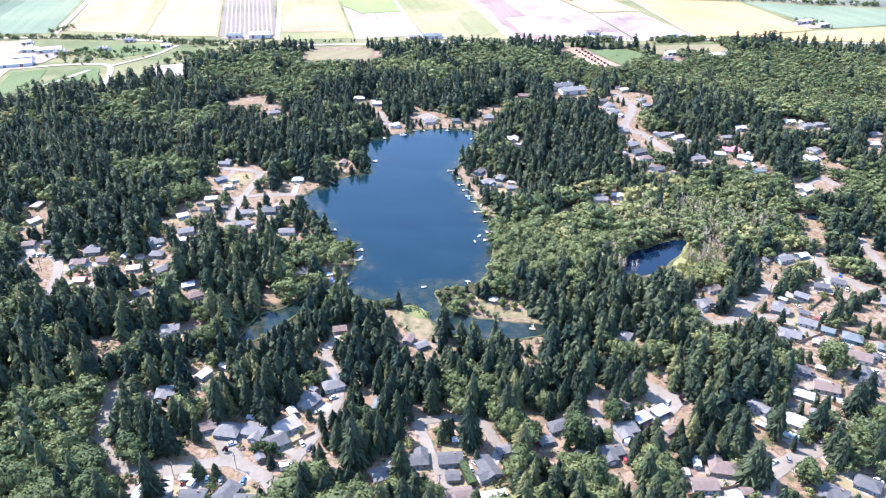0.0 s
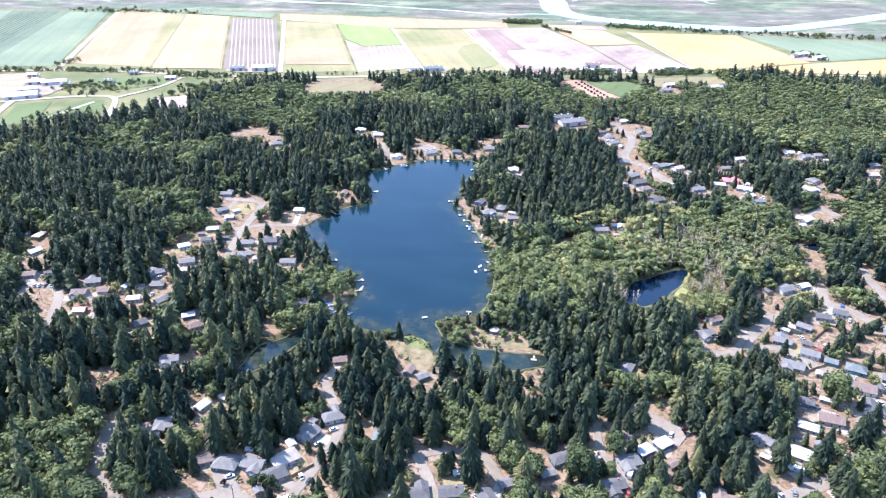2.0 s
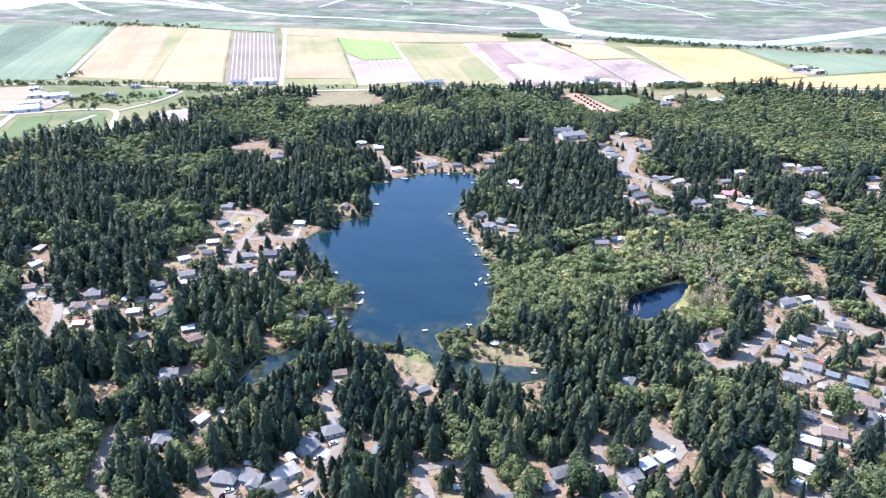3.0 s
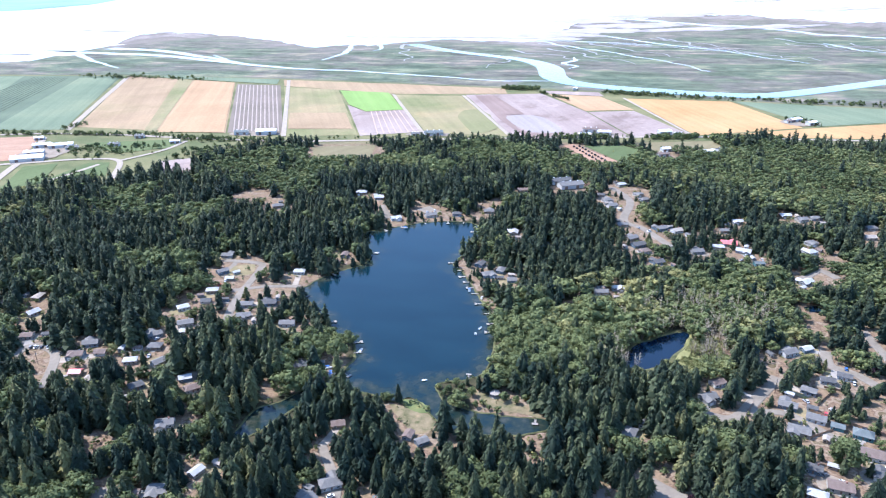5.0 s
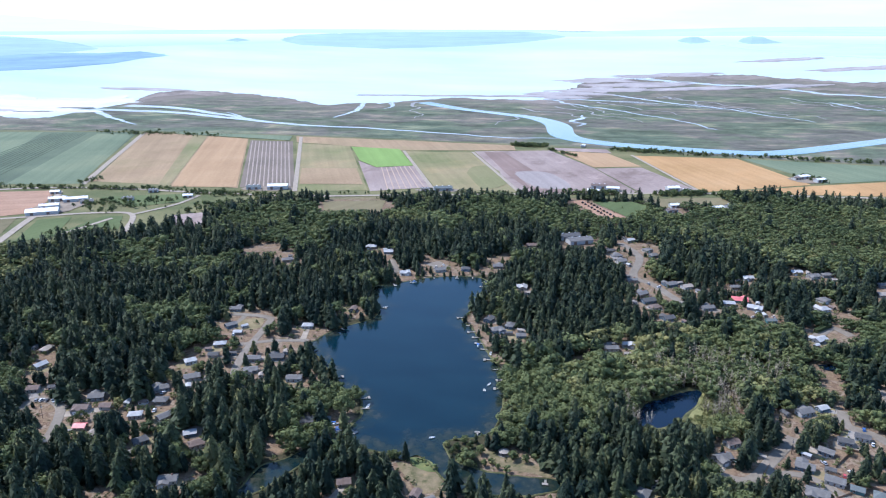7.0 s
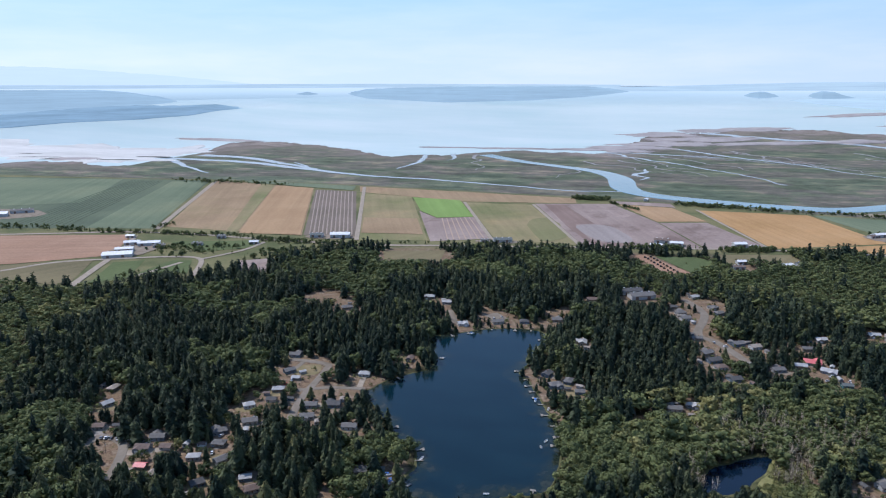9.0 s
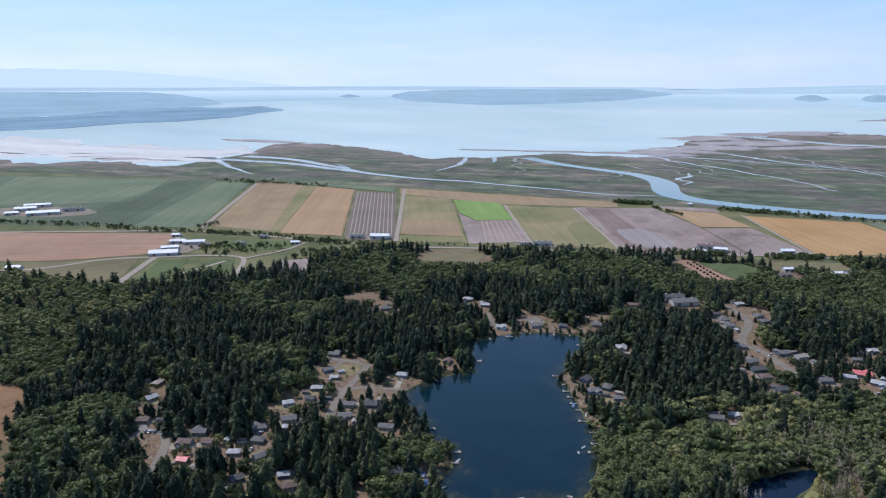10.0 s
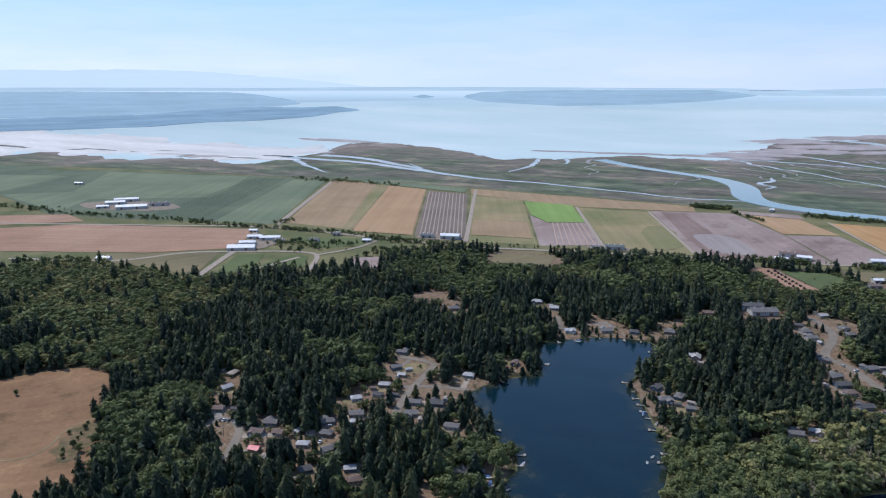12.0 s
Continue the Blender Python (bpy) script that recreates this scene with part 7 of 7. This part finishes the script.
def shelter(x, y):
    root = new("park_shelter")
    root.matrix_world = pose(x, y, 0.05)
    v = [(3.6 * math.cos(k * math.pi / 4), 3.6 * math.sin(k * math.pi / 4), 2.5) for k in range(8)] + [(0, 0, 4.0)] + [(3.6 * math.cos(k * math.pi / 4), 3.6 * math.sin(k * math.pi / 4), 2.35) for k in range(8)]
    f = [(k, (k + 1) % 8, 8) for k in range(8)] + [(k, k + 9, (k + 1) % 8 + 9, (k + 1) % 8) for k in range(8)] + [tuple(range(16, 8, -1))]
    part("roof", v, f, ROOFS["e"], root)
    for k in range(8):
        a = k * math.pi / 4
        part("post", *tube([(3.1 * math.cos(a), 3.1 * math.sin(a), 0), (3.1 * math.cos(a), 3.1 * math.sin(a), 2.4)], [0.12, 0.12], 6), M_WOOD, root)
    part("floor_slab", *tube([(0, 0, 0), (0, 0, 0.15)], [3.8, 3.8], 16), M_DRIVE, root)
    return tagged(root, "round open shelter with a beige roof on the sandy point", "shelter")


shelter(33, 390)
M_REEDBED = two_tone("reed_bed", (0.15, 0.15, 0.055), (0.27, 0.25, 0.11), 0.1, 0.95, 0.1, 0.8, relief=0.6)
sheet("wet_meadow", roughened(smooth_line([(180, 462), (188, 470), (203, 466), (200, 446), (182, 424), (166, 416), (160, 424)], 5, True), 2, 10), 0.45, M_REEDBED, "yellow-green reed bed beside the dark pond", "reeds")

# lawns and bare sandy ground by the water
for outline, z, m_, lb, nm in [
    ([(-26, 386), (-14, 382), (-9, 372), (-16, 372), (-24, 378)], 0.16, M_LAWN, "green lakeside lawn on the point", "lawn"),
    ([(-34, 380), (-24, 378), (-16, 371), (-8, 368), (-6, 356), (-16, 350), (-26, 362)], 0.13, M_GRAVEL, "sandy dry ground on the point", "sand"),
    ([(20, 395), (32, 398), (46, 384), (62, 371), (60, 366), (44, 371), (32, 375), (24, 384)], 0.13, M_GRAVEL, "sandy ground by the channel", "sand"),
    ([(-100, 424), (-92, 428), (-88, 416), (-94, 412)], 0.18, M_LAWN, "green garden lawn by the lake", "lawn"),
    ([(-200, 424), (-193, 428), (-190, 422), (-197, 418)], 0.18, M_LAWN, "green garden lawn", "lawn"),
    ([(44, 520), (50, 512), (46, 500), (40, 508)], 0.18, M_LAWN, "green lawn along the shore", "lawn"),
    ([(228, 344), (235, 347), (239, 339), (232, 336)], 0.18, M_LAWN, "green garden lawn", "lawn"),
    ([(-196, 600), (-176, 606), (-174, 584), (-192, 582)], 0.18, M_DRYLAWN, "half dry lawn inside a bend of the lane", "lawn"),
]:
    sheet(nm, roughened(smooth_line(outline, 5, True), 0.8, 6), z, m_, lb, nm)


def round_bush(x, y, h, w, label, material=None, tint=0.0):
    crown, trunk = broad_shape(int(abs(x) * 3), 11, 60, 0.42)
    root = new("broadleaf_tree")
    root.matrix_world = pose(x, y, 0, 0, 0, 40) @ Matrix.Diagonal((w, w, h, 1))
    new("trunk", raw_mesh("trunk", trunk[0], trunk[1], [M_BARK])).parent = root
    new("crown", raw_mesh("crown", crown[0], crown[1], [material or M_LEAF], None, np.full(len(crown[0]), tint), crown[2])).parent = root
    return tagged(root, label, "tree")


for bx, by in ((-93, 256), (-89, 257), (-85, 256)):
    round_bush(bx, by, 7.0, 8.0, "wide dense dark green garden tree by the lane")


M_PURPLE = foliage("purple_leaves", (0.045, 0.022, 0.03), (0.07, 0.03, 0.04), (0.09, 0.04, 0.05), 0.15)
for bx, by, bh in ((291, 413, 8), (105, 270, 6), (-84, 250, 5), (128, 292, 5), (-108, 257, 4), (-140, 268, 5)):
    round_bush(bx, by, bh, bh * 0.95, "dark purple-leaved garden tree beside a drive", M_PURPLE)


M_SCRUB = two_tone("rough_olive_grass", (0.07, 0.072, 0.035), (0.22, 0.145, 0.08), 0.14, 0.95, 0.1, 1.0, relief=0.5)
WILLOW = "broad weeping willow with a pale green crown at the water"
round_bush(-76, 436, 17, 19, WILLOW, None, 0.75)
SCRUB = [(0, 390, 5), (4, 383, 5), (12, 385, 6), (20, 377, 5), (28, 374, 4), (8, 402, 6), (18, 390, 7), (-3, 398, 4), (3, 394, 6), (12, 396, 6), (24, 380, 4), (38, 384, 7), (46, 381, 6), (52, 384, 5), (58, 379, 5), (63, 377, 6)]
for k, (bx, by, bh) in enumerate(SCRUB):
    round_bush(bx, by, bh, bh * 1.15, "low leafy bush on the grassy point", None, 0.15 + 0.1 * (k % 8))
for k, (bx, by, bh) in enumerate([(-106, 402, 8), (-102, 411, 8), (-97, 414, 7), (-112, 398, 5), (-134, 394, 8)]):
    round_bush(bx, by, bh, bh * 1.1, "rounded green garden tree beside the inlet", None, 0.2 + 0.1 * k)
MEADOW_SCRUB = [(-382, 388, 6), (-393, 413, 5), (-399, 403, 4), (-395, 427, 8), (-391, 432, 9), (-372, 383, 7), (-378, 373, 5), (-387, 398, 3), (-390, 405, 3), (-383, 418, 6), (-376, 408, 8), (-370, 396, 9), (-398, 421, 3), (-384, 380, 4), (-368, 418, 9), (-378, 430, 10)]
for k, (bx, by, bh) in enumerate(MEADOW_SCRUB):
    round_bush(bx, by, bh, bh * 1.1, "rounded green bush at the edge of the dry meadow", None, 0.1 + 0.11 * (k % 7))
round_bush(-494, 449, 6, 5.5, "small lone dark tree out on the dry meadow", None, 0.25)
ribbon("meadow_path", smooth_line([(-470, 352), (-418, 358), (-402, 368), (-400, 386), (-405, 402), (-404, 420), (-397, 440), (-402, 466)], 6), [1.6], 0.42, M_DRYLAWN, "pale trodden path across the dry meadow", "path")
sheet("meadow_scrub", roughened(smooth_line([(-398, 430), (-402, 408), (-396, 390), (-386, 374), (-372, 372), (-370, 400), (-380, 428)], 6, True), 7, 10), 0.4, M_SCRUB, "rough olive grass in a hollow of the meadow", "grass")


def tractor():
    root = new("tractor")
    part("engine_hood", *box(0.2, 2.0, -0.4, 0.4, 0.8, 1.6), M_DOOR, root)
    part("chassis", *box(-1.4, 2.1, -0.35, 0.35, 0.55, 0.8), M_TYRE, root)
    v = [(x, y * (0.75 if z < 2 else 0.65), z) for z in (1.0, 2.6) for x, y in ((-1.3, -1), (0.2, -1), (0.2, 1), (-1.3, 1))]
    part("cab", v, [(3, 2, 1, 0), (4, 5, 6, 7), (0, 1, 5, 4), (1, 2, 6, 5), (2, 3, 7, 6), (3, 0, 4, 7)], M_GLASS, root)
    part("cab_roof", *box(-1.4, 0.3, -0.75, 0.75, 2.6, 2.72), CAR_PAINTS["black"], root)
    for sx, r, wd in ((-0.8, 0.85, 0.25), (1.6, 0.5, 0.18)):
        for sy in (-1, 1):
            part("wheel", *turned(tube([(0, 0, -wd), (0, 0, wd)], [r, r], 12), pose(sx, sy * 0.95, r, 90, 0, 0)), M_TYRE, root)
    part("exhaust", *tube([(1.0, 0.2, 1.6), (1.0, 0.2, 2.5)], [0.06, 0.05], 6), M_TYRE, root)
    return tagged(root, "dark old tractor parked on bare brown earth", "tractor", "stored farm machines")


first_tractor = tractor()
for k in range(18):
    m = pose(198 + 2.6 * (k // 2) + 9 * (k % 2), 1052 - 10.5 * (k // 2) + 3 * (k % 2), 0.6, 0, 0, 20 + 13 * (k % 5))
    if k:
        copy_thing(first_tractor, m)
    else:
        first_tractor.matrix_world = m
for row in [(-88, 421, -20, 14, 1), (-94, 423, -70, 7, 0)]:
    dock(*row)
for row in [(-80, 424, 20, 6, True), (-84, 414, 70, 6, False), (-76, 418, 30, 7, True)]:
    boat(*row)


def utility_pole(x, y, turn):
    root = new("utility_pole")
    root.matrix_world = pose(x, y, 0, 0, 0, turn)
    part("pole", *tube([(0, 0, -0.5), (0, 0, 5), (0, 0, 11)], [0.18, 0.16, 0.12], 8), M_BARK, root)
    part("crossarm", *box(-1.3, 1.3, -0.08, 0.08, 10.2, 10.4), M_BARK, root)
    for k in (-1.15, -0.5, 0.5, 1.15):
        part("insulator", *tube([(k, 0, 10.4), (k, 0, 10.65)], [0.06, 0.05], 6), M_GLASS, root)
    part("transformer", *tube([(0.35, 0, 8.2), (0.35, 0, 9.2)], [0.28, 0.28], 10), WALLS[1], root)
    return tagged(root, "brown wooden utility pole with a crossarm by the lane", "utility pole", "utility poles")


POLES = [(-163, 246, 60), (-128, 240, 90), (-100, 246, 80), (-84, 228, 40), (-19, 270, 30), (-2, 232, 10), (24, 284, 80), (148, 246, 50), (196, 268, 50), (182, 358, 60), (215, 392, 45), (262, 432, 20), (-284, 430, 20)]
for row in POLES:
    utility_pole(*row)


def motorhome(x, y, turn, l):
    root = new("motorhome")
    root.matrix_world = pose(x, y, 0.3, 0, 0, turn)
    prof = [(-l / 2, 0.5), (-l / 2, 2.75), (-l / 2 + 0.3, 2.95), (l / 2 - 0.9, 2.95), (l / 2 - 0.2, 2.2), (l / 2, 1.4), (l / 2, 0.5)]
    n = len(prof)
    v = [(px, s * 1.15, z) for s in (-1, 1) for px, z in prof]
    f = [tuple(range(n)), tuple(range(2 * n - 1, n - 1, -1))] + [(k, k + n, (k + 1) % n + n, (k + 1) % n) for k in range(n)]
    part("body", v, f, CAR_PAINTS["white"], root)
    for s in (-1, 1):
        for k in (-0.25, 0.1):
            part("window", *box(k * l - 0.5, k * l + 0.5, s * 1.16 - 0.02, s * 1.16 + 0.02, 1.6, 2.2), M_GLASS, root)
        for k in (-0.3, 0.32):
            part("wheel", *turned(tube([(0, 0, -0.12), (0, 0, 0.12)], [0.4, 0.4], 12), pose(k * l, s * 1.0, 0.4, 90, 0, 0)), M_TYRE, root)
    part("roof_vent", *box(-0.4, 0.4, -0.3, 0.3, 2.95, 3.15), M_TRIM, root)
    return tagged(root, "white parked motorhome on a gravel drive", "motorhome", "parked motorhomes")


for row in [(171, 268, -40, 7), (176, 264, -40, 6.5), (-76, 246, 20, 6), (262, 326, -30, 7), (36, 252, -60, 6), (232, 300, -30, 6), (-118, 236, 70, 5.5), (92, 262, 60, 6)]:
    motorhome(*row)
